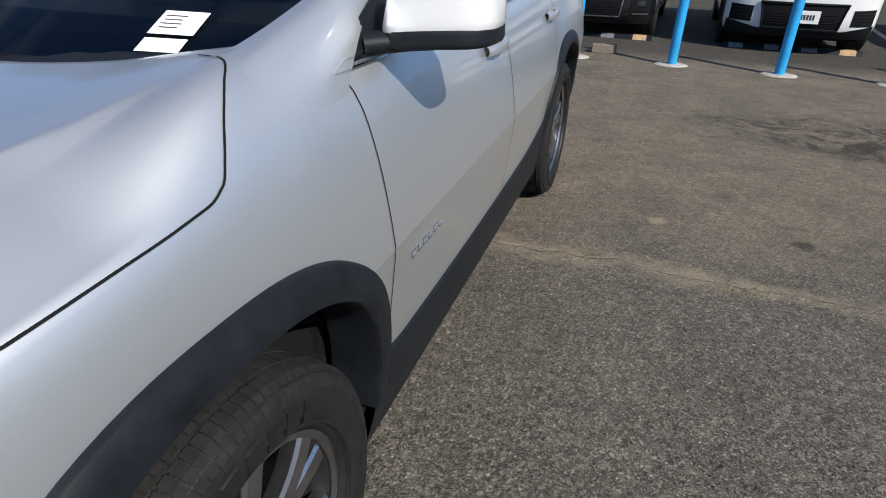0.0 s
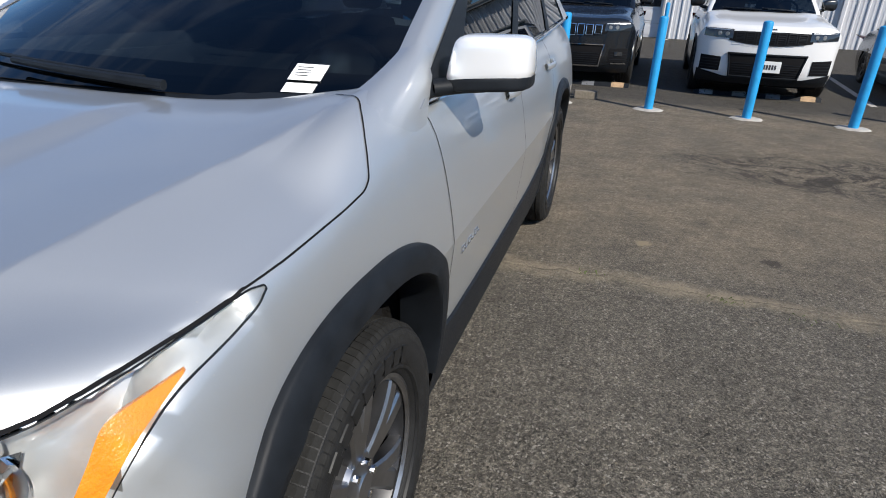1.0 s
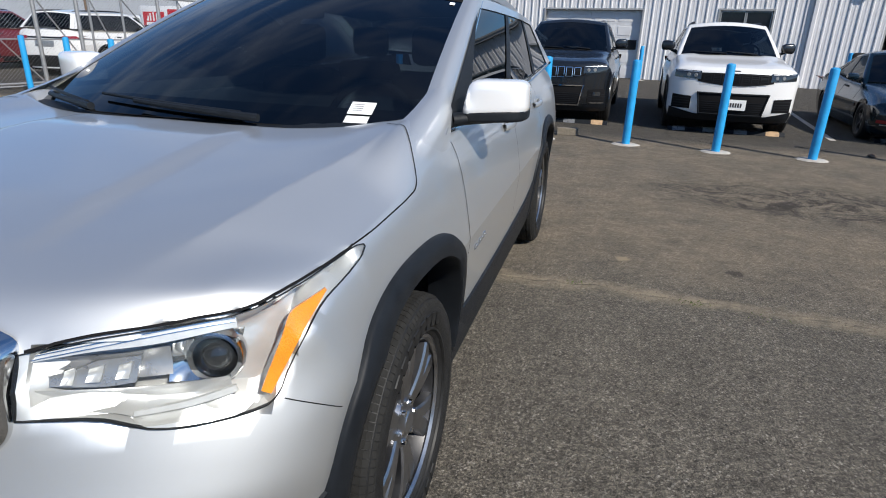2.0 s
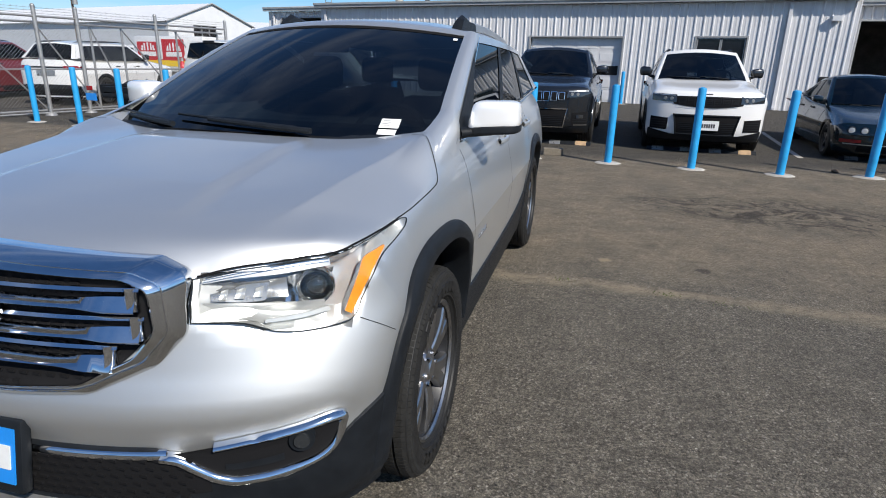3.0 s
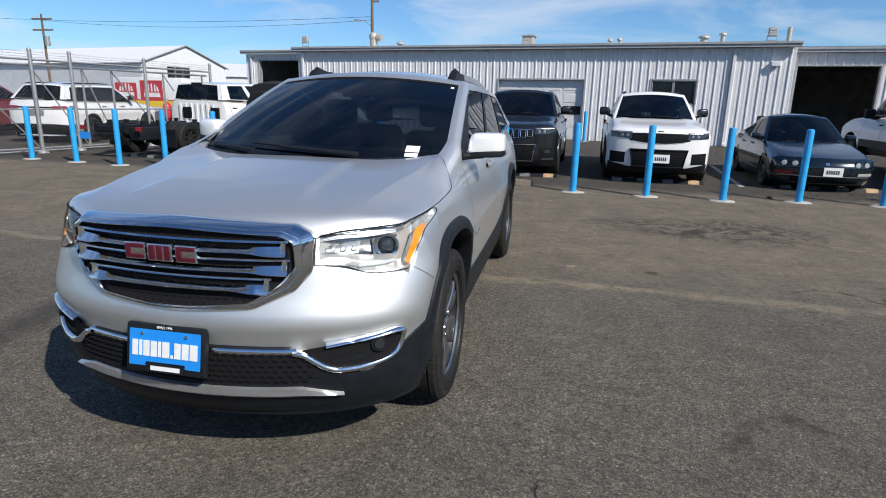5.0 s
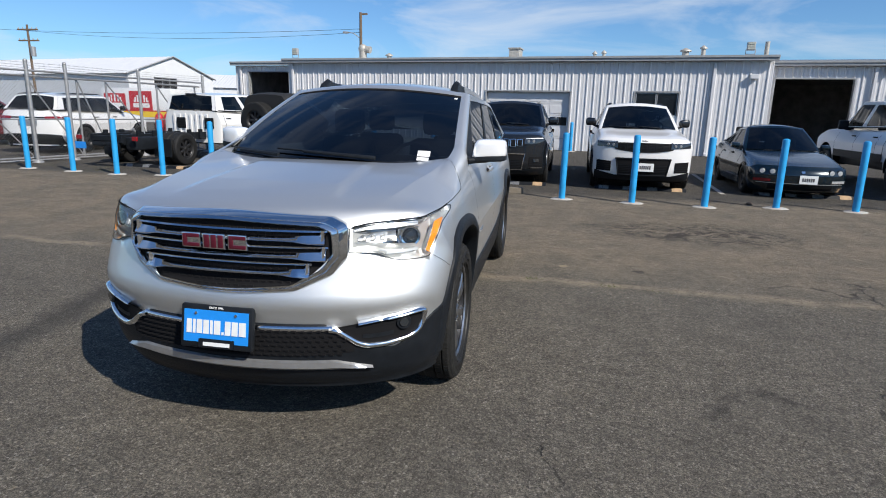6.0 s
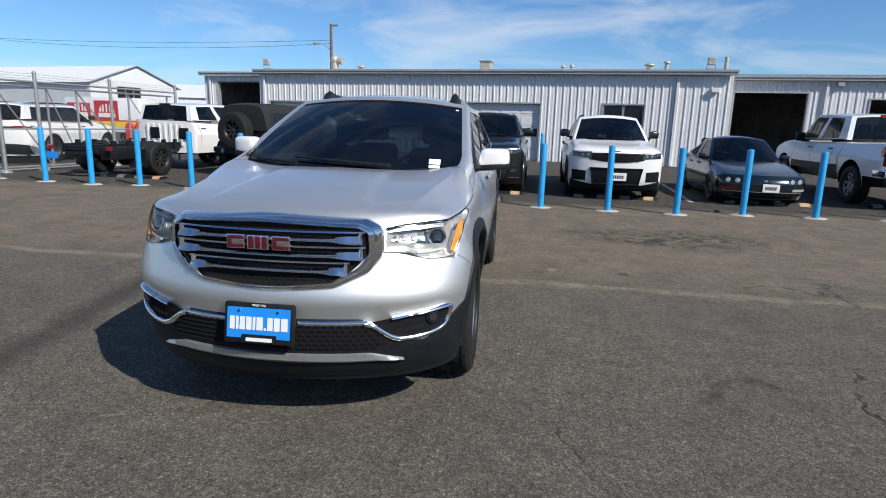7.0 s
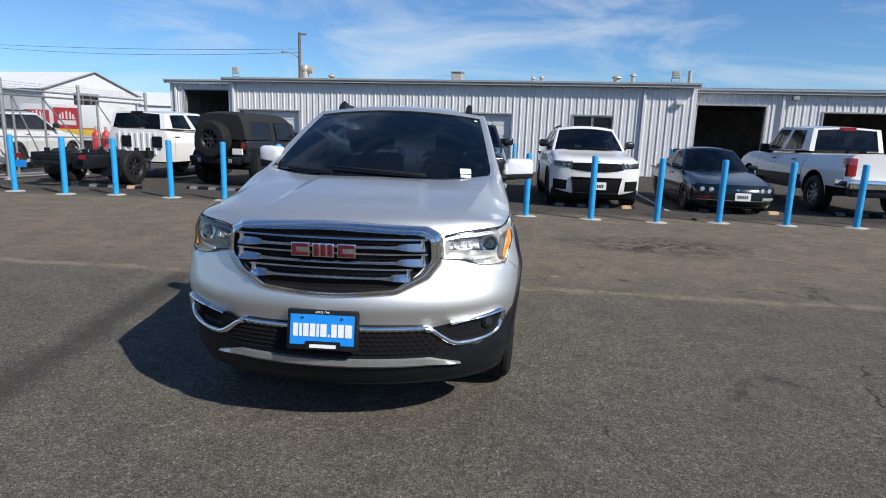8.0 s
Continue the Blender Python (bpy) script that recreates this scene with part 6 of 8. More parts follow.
def overhead_door(x0, x1, h, label):
    root = thing("overhead_door", BLD @ pose(0, 0, 0), label, "garage door", "overhead doors")
    k = 5
    for i in range(k):
        z0, z1 = h * i / k, h * (i + 1) / k
        bm = bmesh.new()
        n = 4
        for j in range(n):
            a, b = x0 + (x1 - x0) * j / n, x0 + (x1 - x0) * (j + 1) / n
            box(bm, a, b, 0.14, 0.17, z0 + 0.004, z1 - 0.004, 0.003)
            if i != 2 or j == 0:
                box(bm, a + 0.07, b - 0.07, 0.128, 0.141, z0 + 0.08, z1 - 0.08, 0.006)
        pn = part("door_panel", bm, M_WALL, root)
        if i == 2:
            for j in range(1, n):
                a, b = x0 + (x1 - x0) * j / n, x0 + (x1 - x0) * (j + 1) / n
                bm = bmesh.new()
                box(bm, a + 0.10, b - 0.10, 0.130, 0.139, z0 + 0.07, z1 - 0.07)
                part("door_window", bm, mat("dark_pane", (0.01, 0.011, 0.012), 0.06, 0, 0.5), pn)


overhead_door(-11.3, -7.65, 2.44, "grey sectional overhead door with a row of dark windows")
overhead_door(-20.9, -17.8, 2.35, "grey sectional overhead door beside the left wing")

win = thing("window_1", BLD, "dark two-pane sliding window with pale frame", "window", kind="structure")
M_PANE = mat("window_pane", (0.012, 0.014, 0.017), 0.05, 0.0, 0.6, var=0.1, scale=2)
for a, b in ((-5.0, -4.2), (-4.18, -3.38)):
    bm = bmesh.new()
    box(bm, a + 0.03, b - 0.03, 0.03, 0.04, 1.59, 2.42)
    part("pane", bm, M_PANE, win)
    bm = bmesh.new()
    box(bm, a, a + 0.035, 0.0, 0.06, 1.56, 2.45)
    box(bm, b - 0.035, b, 0.0, 0.06, 1.56, 2.45)
    box(bm, a, b, 0.0, 0.06, 1.56, 1.595)
    box(bm, a, b, 0.0, 0.06, 2.415, 2.45)
    part("window_frame", bm, M_TRIM, win)


def wall_box(x, y, z, w, h, d, label, name, cat, mm):
    bm = bmesh.new()
    box(bm, x - w / 2, x + w / 2, y - 0.035 - d, y - 0.035, z - h / 2, z + h / 2, 0.015)
    ob = part(name, bm, mm)
    ob.matrix_world = BLD
    tagged(ob, label, cat)


wall_box(-0.75, 0, 3.08, 0.30, 0.17, 0.16, "white wall-pack light on the ribbed wall", "wall_light", "light", M_GABLE)
wall_box(4.2, 2, 3.48, 0.24, 0.15, 0.2, "grey wall-pack light under the eave", "wall_light", "light", M_TRIM)


def floodlight(x, y, z):
    root = thing("floodlight", BLD @ pose(x, y, z) @ Matrix.Scale(0.75, 4), "grey floodlight on a pipe bracket at the roof edge", "floodlight", "roof floodlights")
    bm = bmesh.new()
    for dx in (-0.22, 0.22):
        cyl(bm, (dx, 0, 0), (dx, 0, 0.35), 0.02, n=8)
    cyl(bm, (-0.22, 0, 0.12), (0.22, 0, 0.12), 0.02, n=8)
    part("bracket", bm, M_GALV, root)
    bm = bmesh.new()
    box(bm, -0.2, 0.2, -0.12, 0.1, 0.30, 0.72, 0.03)
    part("housing", bm, M_TRIM, root, smooth=True)
    bm = bmesh.new()
    for i in range(3):
        box(bm, -0.16, 0.16, -0.135, -0.12, 0.35 + i * 0.12, 0.44 + i * 0.12)
    part("lamp_face", bm, mat("floodlight_face", (0.40, 0.41, 0.36), 0.3), root)


floodlight(-21.25, 0.3, 3.85)
floodlight(-0.95, 0.3, 3.85)


def roof_vent(x, y, z, h, r, style="cap"):
    root = thing("roof_vent", BLD @ pose(x, y, z), "weathered metal roof vent pipe with a cap", "vent", "roof vents")
    bm = bmesh.new()
    cyl(bm, (0, 0, -0.5), (0, 0, h), r, n=14)
    part("pipe", bm, M_RUST, root, smooth=True)
    bm = bmesh.new()
    if style == "cap":
        cyl(bm, (0, 0, h), (0, 0, h + 0.05), r * 1.7, r * 1.6, 14)
        cyl(bm, (0, 0, h + 0.05), (0, 0, h + 0.14), r * 1.6, r * 0.3, 14)
    elif style == "elbow":
        bmesh.ops.create_uvsphere(bm, u_segments=14, v_segments=8, radius=r * 1.25)
        bm.transform(Matrix.Translation((0, 0, h)))
        cyl(bm, (0, 0, h), (r * 2.2, 0, h - 0.05), r * 0.9, n=12)
    else:
        cyl(bm, (0, 0, h), (0, 0, h + 0.02), r * 1.02, n=14)
    part("cap", bm, M_RUST, root, smooth=True)


for x, y, z, h, r, st in ((-18.4, 2.0, 3.9, 0.6, 0.19, "elbow"), (-17.4, 3.0, 3.9, 0.35, 0.12, "cap"), (-7.0, 2.5, 3.95, 0.25, 0.07, "cap"), (-6.6, 2.5, 3.95, 0.28, 0.07, "cap"), (-3.2, 2.2, 3.95, 0.3, 0.14, "cap"), (-2.5, 2.2, 3.95, 0.4, 0.09, "cap"), (-0.35, 0.6, 3.85, 0.55, 0.085, "stack")):
    roof_vent(x, y, z, h, r, st)
bm = bmesh.new()
box(bm, -10.9, -10.4, 2.2, 2.9, 3.7, 4.45, 0.02)
box(bm, -10.95, -10.35, 2.15, 2.95, 4.45, 4.5)
ob = part("roof_hatch", bm, M_RUST)
ob.matrix_world = BLD
tagged(ob, "tan metal roof unit on the ribbed roof", "roof unit")

# clutter inside the right bay
for i, (x, y, w, h) in enumerate(((0.9, 9, 0.6, 0.9), (1.8, 10, 0.9, 1.1), (2.6, 8.5, 0.5, 0.8), (6.4, 9, 0.9, 1.2), (7.6, 10, 0.7, 0.9))):
    bm = bmesh.new()
    box(bm, x - w / 2, x + w / 2, y - 0.3, y + 0.3, 0.03, h, 0.03)
    box(bm, x - w / 2 - 0.03, x + w / 2 + 0.03, y - 0.33, y + 0.33, h, h + 0.05, 0.01)
    for j in range(3):
        box(bm, x - w / 2 + 0.05, x + w / 2 - 0.05, y - 0.32, y - 0.3, 0.12 + j * h * 0.28, 0.12 + j * h * 0.28 + h * 0.22)
    ob = part("tool_cabinet", bm, M_REDV if i % 3 == 0 else M_TRIM)
    ob.matrix_world = BLD
    tagged(ob, "shop tool cabinet in the dark workshop bay", "cabinet", "shop cabinets")

# plain unseen walls added on the street side and east, to darken reflected horizon
for nm, x0, x1, y0, y1, h in (("wall_unseen_street", -60, 45, -42, -41.6, 5.0), ("wall_unseen_east", 44, 44.4, -41.6, 15, 4.5)):
    bm = bmesh.new()
    box(bm, x0, x1, y0, y1, 0, h)
    tagged(part(nm, bm, M_TRIM), "unseen plain grey wall added to darken reflections", "wall", kind="structure")

# ---------------------------------------------------------------- bollards


def bollard(x, y, lean=0.0, h=1.16, r=0.056, label="bright blue painted steel bollard in a concrete footing"):
    root = thing("bollard", pose(x, y, 0), label, "bollard", "row of blue bollards")
    bm = bmesh.new()
    tilt = Matrix.Rotation(radians(lean), 4, "Y")
    prof = [(r, -0.05), (r, h * 0.35), (r, h * 0.7), (r, h - 0.02), (r * 0.92, h - 0.004), (r * 0.5, h + 0.008), (0.001, h + 0.01)]
    rows = [[tilt @ Vector((a * math.cos(2 * math.pi * i / 24), a * math.sin(2 * math.pi * i / 24), b)) for i in range(24)] for a, b in prof]
    grid(bm, rows, close=True)
    part("post", bm, M_BOLLARD, root, smooth=True)
    bm = bmesh.new()
    rnd = random.Random(int(x * 100))
    n = 18
    edge = [0.17 * (1 + 0.18 * (rnd.random() - 0.5)) for _ in range(n)]
    rows = []
    for f, z in ((0.0, 0.018), (0.85, 0.016), (1.0, 0.003)):
        rows.append([Vector((1.15 * e * f * math.cos(2 * math.pi * i / n), e * f * math.sin(2 * math.pi * i / n), z)) for i, e in enumerate(edge)])
    grid(bm, rows, close=True)
    part("footing", bm, M_CONC, root)


for i, (x, y) in enumerate(((0.697, 7.47), (1.888, 7.379), (3.06, 7.309), (4.274, 7.582), (5.501, 7.587), (6.784, 7.647), (-9.89, 8.145), (-8.671, 7.982), (-7.728, 8.199), (-6.485, 8.093), (-5.33, 8.0), (-4.15, 7.9), (-2.9, 7.8), (-1.7, 7.65), (-0.5, 7.5), (-11.2, 8.3), (7.95, 7.6))):
    bollard(x, y, (0.3, -0.2, 0.5, 0.2, -0.3)[i % 5])
for x, y in ((-1.0, -1.1), (-7.4, -0.7)):
    p = BLD @ Vector((x, y, 0))
    bollard(p.x, p.y, 0, 1.2, 0.07, "blue painted steel bollard guarding the workshop wall")


# ---------------------------------------------------------------- parking stops and small ground things
def parking_stop(x, y, rz=0, n=4):
    root = thing("parking_stop", pose(x, y, 0, 0, 0, rz), "black rubber parking stop with faded grey and tan stripes", "parking stop", "parking stops")
    bm = bmesh.new()
    rows = [[Vector((sx, dy, dz)) for dy, dz in ((-0.10, 0.0), (-0.06, 0.06), (0.06, 0.06), (0.10, 0.0))] for sx in frange(-0.9, 0.9, 5)]
    vr = grid(bm, rows)
    bm.faces.new(vr[0])
    bm.faces.new(vr[-1][::-1])
    part("stop_body", bm, M_PLASTIC, root)
    for i in range(n):
        c = -0.72 + 1.44 * i / (n - 1)
        bm = bmesh.new()
        rows = [[Vector((sx, dy, dz)) for dy, dz in ((-0.101, 0.003), (-0.062, 0.0635), (0.062, 0.0635))] for sx in (c - 0.10, c + 0.10)]
        grid(bm, rows)
        part("stripe", bm, M_WOOD if i == n - 1 else M_BOWL, root)


for x, y, rz in ((2.3, 9.45, -2), (-0.5, 9.5, -2), (5.4, 9.45, -3), (8.4, 9.7, -3), (-6.2, 9.9, -6), (-8.9, 9.6, -5)):
    parking_stop(x, y, rz)
bm = bmesh.new()
grid(bm, [[Vector((3.94 + 0.089 * (y - 9.9) + dx, y, 0.004)) for dx in (-0.05, 0.05)] for y in frange(9.3, 13.6, 8)])
tagged(part("parking_line", bm, M_CONC), "faded pale painted parking line on the asphalt", "parking line", kind="structure")
bm = bmesh.new()
box(bm, -0.16, 0.16, -0.07, 0.07, 0, 0.11, 0.008)
ob = part("lumber_block", bm, M_GRAVEL)
ob.matrix_world = pose(-0.18, 8.0, 0, 0, 0, 8)
tagged(ob, "weathered wooden block lying on the asphalt", "block")
bm = bmesh.new()
bmesh.ops.create_icosphere(bm, subdivisions=2, radius=0.05)
for v in bm.verts:
    v.co *= 1 + 0.35 * noise.noise(v.co * 25)
    v.co.z = max(v.co.z * 0.6, -0.02)
ob = part("brick_chunk", bm, M_POLE)
ob.matrix_world = pose(3.95, 7.9, 0.02)
tagged(ob, "broken red brick chunk on the asphalt", "rubble")

# weeds in the crack and by the bollards; one object, uncountable
bm = bmesh.new()
rnd = random.Random(5)
for cx, cy, k, sp in ((1.03, 2.02, 24, 0.05), (0.35, 2.10, 14, 0.04), (-9.4, 8.5, 90, 0.25), (-7.5, 8.2, 60, 0.2), (-10.6, 9.0, 90, 0.5), (1.4, 1.95, 10, 0.06), (-3.0, 2.2, 30, 0.2)):
    for _ in range(k):
        x, y = cx + rnd.gauss(0, sp), cy + rnd.gauss(0, sp * 0.35)
        a, h, w = rnd.random() * 6.28, 0.006 + 0.013 * rnd.random(), 0.0015 + 0.0025 * rnd.random()
        d = Vector((math.cos(a), math.sin(a), 0))
        e = Vector((-d.y, d.x, 0)) * w
        p = Vector((x, y, 0))
        bm.faces.new([bm.verts.new(q) for q in (p - e, p + e, p + d * h * 0.8 + e * 0.5 + Vector((0, 0, h)), p + d * h * 1.2 + Vector((0, 0, h * 0.8)))])
tagged(part("weeds", bm, M_GRASS), "small green weeds growing from the asphalt crack", "weeds", kind="stuff")

# loose gravel along the crack and the near lot
bm = bmesh.new()
verts, faces = [], []
rnd = random.Random(9)
for i in range(3600):
    if i % 3:
        x = rnd.uniform(-4, 4.5)
        y = 2.08 - 0.035 * x + rnd.gauss(0, 0.10)
    else:
        x, y = rnd.uniform(-2.5, 4.5), rnd.uniform(-1.8, 5.0)
    s = 0.0025 + 0.0065 * rnd.random() ** 3
    k = len(verts)
    ang = rnd.random() * 3.14
    for j in range(4):
        verts.append((x + s * math.cos(ang + j * 1.571) * (0.7 + 0.5 * rnd.random()), y + s * math.sin(ang + j * 1.571), 0.0005))
    verts.append((x, y, s * 0.9))
    faces += [(k + j, k + (j + 1) % 4, k + 4) for j in range(4)]
me = bpy.data.meshes.new("gravel")
me.from_pydata(verts, [], faces)
me.materials.append(M_GRAVEL)
tagged(new("gravel", me), "loose pale gravel scattered on the asphalt", "gravel", kind="stuff")

# ---------------------------------------------------------------- other vehicles


def fpatch(K, x0, x1, lo, hi, off, nx=16, nz=5, rear=False):
    lo = lo if callable(lo) else (lambda x, v=lo: v)
    hi = hi if callable(hi) else (lambda x, v=hi: v)
    bm = bmesh.new()
    f = K.rear if rear else K.front
    grid(bm, [[f(x, lo(abs(x)) + (hi(abs(x)) - lo(abs(x))) * t, off) for t in frange(0, 1, nz)] for x in frange(x0, x1, nx)])
    return bm


def simple_mirror(root, x, y, z, mm, w=0.13, h=0.09):
    for sg in (-1, 1):
        bm = bmesh.new()
        box(bm, min(sg * x, sg * (x + 2 * w)), max(sg * x, sg * (x + 2 * w)), y - 0.06, y + 0.06, z - h, z + h, 0.035)
        mir = part("mirror", bm, mm, root, smooth=True)
        bm = bmesh.new()
        box(bm, min(sg * (x - 0.12), sg * (x + 0.06)), max(sg * (x - 0.12), sg * (x + 0.06)), y - 0.03, y + 0.03, z - h - 0.02, z - h + 0.05, 0.01)
        part("mirror_arm", bm, M_PLASTIC, mir)


def plate_bars(root, K, x, z, rear=False):
    p = K.rear(x, z, 0.02) if rear else K.front(x, z, 0.02)
    d = 1 if rear else -1
    bm = bmesh.new()
    box(bm, x - 0.155, x + 0.155, p.y - 0.006, p.y + 0.006, z - 0.08, z + 0.08, 0.004)
    pl = part("number_plate", bm, M_PLATEWHITE, root)
    bm = bmesh.new()
    for i in range(6):
        box(bm, x - 0.11 + i * 0.036, x - 0.085 + i * 0.036, p.y + d * 0.008 - 0.001, p.y + d * 0.008 + 0.001, z - 0.035, z + 0.03)
    part("plate_bars", bm, M_INK, pl)


def arches(root, K, S, mm, width=0.07):
    for sg in (-1, 1):
        for c in S.base:
            bm = bmesh.new()
            rows = []
            for t in frange(-0.1, math.pi + 0.1, 26):
                row = []
                for r, off, inn in ((S.arch - 0.015, 0.0, 0.05), (S.arch - 0.005, 0.015, 0), (S.arch + width, 0.012, 0), (S.arch + width + 0.005, -0.003, 0)):
                    rr = max(r, S.arch + 0.008)
                    q = K.flank(c + rr * math.cos(t), S.hub + rr * math.sin(t), off, sg)
                    row.append(Vector((q.x - sg * inn, c + r * math.cos(t), S.hub + r * math.sin(t))))
                rows.append(row)
            grid(bm, rows)
            part("arch_cladding", bm, mm, root, smooth=True, angle=50)
        bm = bmesh.new()
        grid(bm, [[K.flank(y, z, 0.012, sg) for z in frange(S.zlow + 0.02, S.zlow + 0.17, 3)] for y in frange(S.base[0] + S.arch, S.base[-1] - S.arch, 12)])
        part("sill_cladding", bm, mm, root)


def door_lines(root, K, ys, z0, z1, hz):
    for sg in (-1, 1):
        for y in ys:
            pts = [K.flank(y, z, 0.002, sg) for z in frange(z0, z1, 10)]
            part("door_gap", ribbon(pts, 0.010, side=Vector((sg, 0, 0))), M_DARK, root)
        for y in ys[1:]:
            p = K.flank(y - 0.18, hz, 0.0, sg)
            bm = bmesh.new()
            box(bm, p.x - 0.02, p.x + 0.02, y - 0.28, y - 0.08, hz - 0.015, hz + 0.015, 0.008)
            part("door_handle", bm, M_PLASTIC, root, smooth=True)


def big_suv(m, paint, label, chrome=False, plate=True):
    root = thing("suv", m, label, "car", "parked cars")
    S = Shape(
        W=0.975,
        F=[(0.2, -0.74), (0.34, -0.86), (0.50, -0.895), (0.70, -0.905), (0.86, -0.90), (0.96, -0.88), (1.02, -0.845), (1.055, -0.79)],
        L=[(0.3, 0.38), (0.8, 0.40), (1.05, 0.34)],
        H=[(-0.79, 1.055), (-0.6, 1.095), (0.0, 1.16), (0.42, 1.215), (0.6, 1.215), (1.2, 1.20), (4.2, 1.24)],
        R0=4.25, Lr=0.25, base=(0.0, 3.05), rear=[(0.3, 4.1), (0.5, 4.25), (0.9, 4.24), (1.24, 4.16)], zs=0.86, zlow=0.23, hub=0.385, arch=0.43,
        section=[(0, 1.0), (0.35, 0.985), (0.48, 0.985), (0.56, 1.03), (0.74, 1.0), (0.85, 0.90), (0.92, 0.70), (0.965, 0.42), (0.99, 0.14), (1.0, 0.0)],
        side=[(0.23, 0.94), (0.42, 0.985), (0.62, 0.985), (0.86, 1.0)],
    )
    bm = S.skin(nb=60)
    K = Skin(bm)
    part("body", bm, paint, root, smooth=True, angle=40)
    underbody(root, S, 0.8)
    G = House(wsb=0.46, wst=1.34, zb=1.22, zt=1.765, wb=0.84, wt=0.66, rb=4.12, rt=3.80, bow=0.17, crown=0.06, belt=[(0.46, 1.20), (4.12, 1.28)], bulge=0.035, arc=0.05)
    greenhouse(root, G, paint, M_GLASS, M_GLASSDK, frames=(0.30, 0.58, 0.80), a_w=0.92, top=0.88)
    arches(root, K, S, M_PLASTIC if not chrome else paint, 0.055)
    door_lines(root, K, (0.55, 1.55, 2.55), 0.5, 1.16, 1.06)
    # grille: dark mouth, seven framed slots
    gr = part("grille", fpatch(K, -0.545, 0.545, lambda x: 0.785 + 0.045 * (x / 0.5) ** 2, lambda x: 0.972 - 0.006 * (x / 0.5) ** 2, 0.006, 24), M_DARK, root)
    for i in range(7):
        x = -0.402 + 0.134 * i
        lo, hi = 0.800 + 0.045 * (x / 0.5) ** 2, 0.950 - 0.01 * (x / 0.5) ** 2
        fr = M_CHROME if chrome else M_PLASTIC
        for x0, x1, z0, z1 in ((x - 0.056, x - 0.046, lo, hi), (x + 0.046, x + 0.056, lo, hi), (x - 0.056, x + 0.056, lo - 0.010, lo), (x - 0.056, x + 0.056, hi, hi + 0.010)):
            part("slot_frame", fpatch(K, x0, x1, z0, z1, 0.022, 3, 3), fr, gr, smooth=True)
        for z in frange(lo + 0.03, hi - 0.03, 4):
            part("slot_mesh", fpatch(K, x - 0.044, x + 0.044, z, z + 0.008, 0.012, 3, 2), M_PLASTIC, gr)
    for sg in (-1, 1):
        def side(u0, u1):
            return (u0, u1) if sg > 0 else (-u1, -u0)

        lamp = part("headlight", fpatch(K, *side(0.50, 0.88), lambda x: 0.862 + 0.06 * (x - 0.5), lambda x: 0.985 + 0.03 * (x - 0.5), 0.009, 14, 5), M_GLASSPROJ, root, "dark slim headlight", smooth=True)
        part("lamp_strip", fpatch(K, *side(0.52, 0.86), lambda x: 0.966 + 0.03 * (x - 0.5), lambda x: 0.976 + 0.03 * (x - 0.5), 0.014, 12, 3), M_SATIN, lamp)
        for u in (0.58, 0.68):
            p = K.front(sg * u, 0.918 + 0.03 * (u - 0.5), 0.010)
            bm = bmesh.new()
            cyl(bm, p, p + Vector((sg * 0.003, -0.008, 0)), 0.030, 0.026, 16)
            part("projector", bm, M_BOWL, lamp, smooth=True)
        # corner vent beside the main intake
        vent = part("bumper_vent", fpatch(K, *side(0.60, 0.875), lambda x: 0.40 + 0.02 * (x - 0.6), lambda x: 0.60 + 0.06 * (x - 0.6), 0.006, 12, 5), M_DARK, root)
        for z in (0.44, 0.48, 0.52, 0.56):
            part("vent_bar", fpatch(K, *side(0.62, 0.86), z, z + 0.010, 0.012, 10, 2), M_PLASTIC, vent)
        if chrome:
            part("fog_lamp", fpatch(K, *side(0.68, 0.80), 0.50, 0.565, 0.016, 6, 3), M_GLASSPROJ, vent)
            part("fog_trim", fpatch(K, *side(0.64, 0.86), 0.375, 0.395, 0.018, 10, 3), M_CHROME, vent, smooth=True)
    # main intake, wider at its top, in a raised frame
    wid = knots([(0.34, 0.455), (0.56, 0.49), (0.66, 0.515)])
    bm = bmesh.new()
    grid(bm, [[K.front(t * wid(z), z, 0.007) for t in frange(-1, 1, 24)] for z in frange(0.345, 0.66, 8)])
    intake = part("intake", bm, M_DARK, root)
    for z in frange(0.37, 0.53, 6):
        bm = bmesh.new()
        grid(bm, [[K.front(t * (wid(z) - 0.03), z + dz, 0.013) for t in frange(-1, 1, 24)] for dz in (0.0, 0.010)])
        part("intake_bar", bm, M_PLASTIC, intake)
    fr = M_CHROME if chrome else M_PLASTIC
    for sg in (-1, 1):
        bm = bmesh.new()
        grid(bm, [[K.front(sg * (wid(z) + dx), z, o) for dx, o in ((-0.012, 0.010), (-0.006, 0.024), (0.010, 0.024), (0.014, 0.004))] for z in frange(0.34, 0.665, 8)])
        part("intake_frame", bm, fr, root, smooth=True)
    for z in (0.335, 0.655):
        bm = bmesh.new()
        grid(bm, [[K.front(t * (wid(z) + 0.012), z + dz, o) for dz, o in ((-0.002, 0.006), (0.002, 0.024), (0.016, 0.024), (0.022, 0.006))] for t in frange(-1, 1, 26)])
        part("intake_frame", bm, fr, root, smooth=True)
    part("lower_lip", fpatch(K, -0.90, 0.90, 0.235, lambda x: 0.335 + 0.08 * max(0, (abs(x) - 0.52) / 0.38), 0.010, 40, 4), M_PLASTIC, root, smooth=True)
    if not chrome:
        part("hood_badge", fpatch(K, -0.05, 0.05, 0.998, 1.015, 0.006, 4, 2), M_INK, root)
    if plate:
        plate_bars(root, K, 0.05, 0.50)
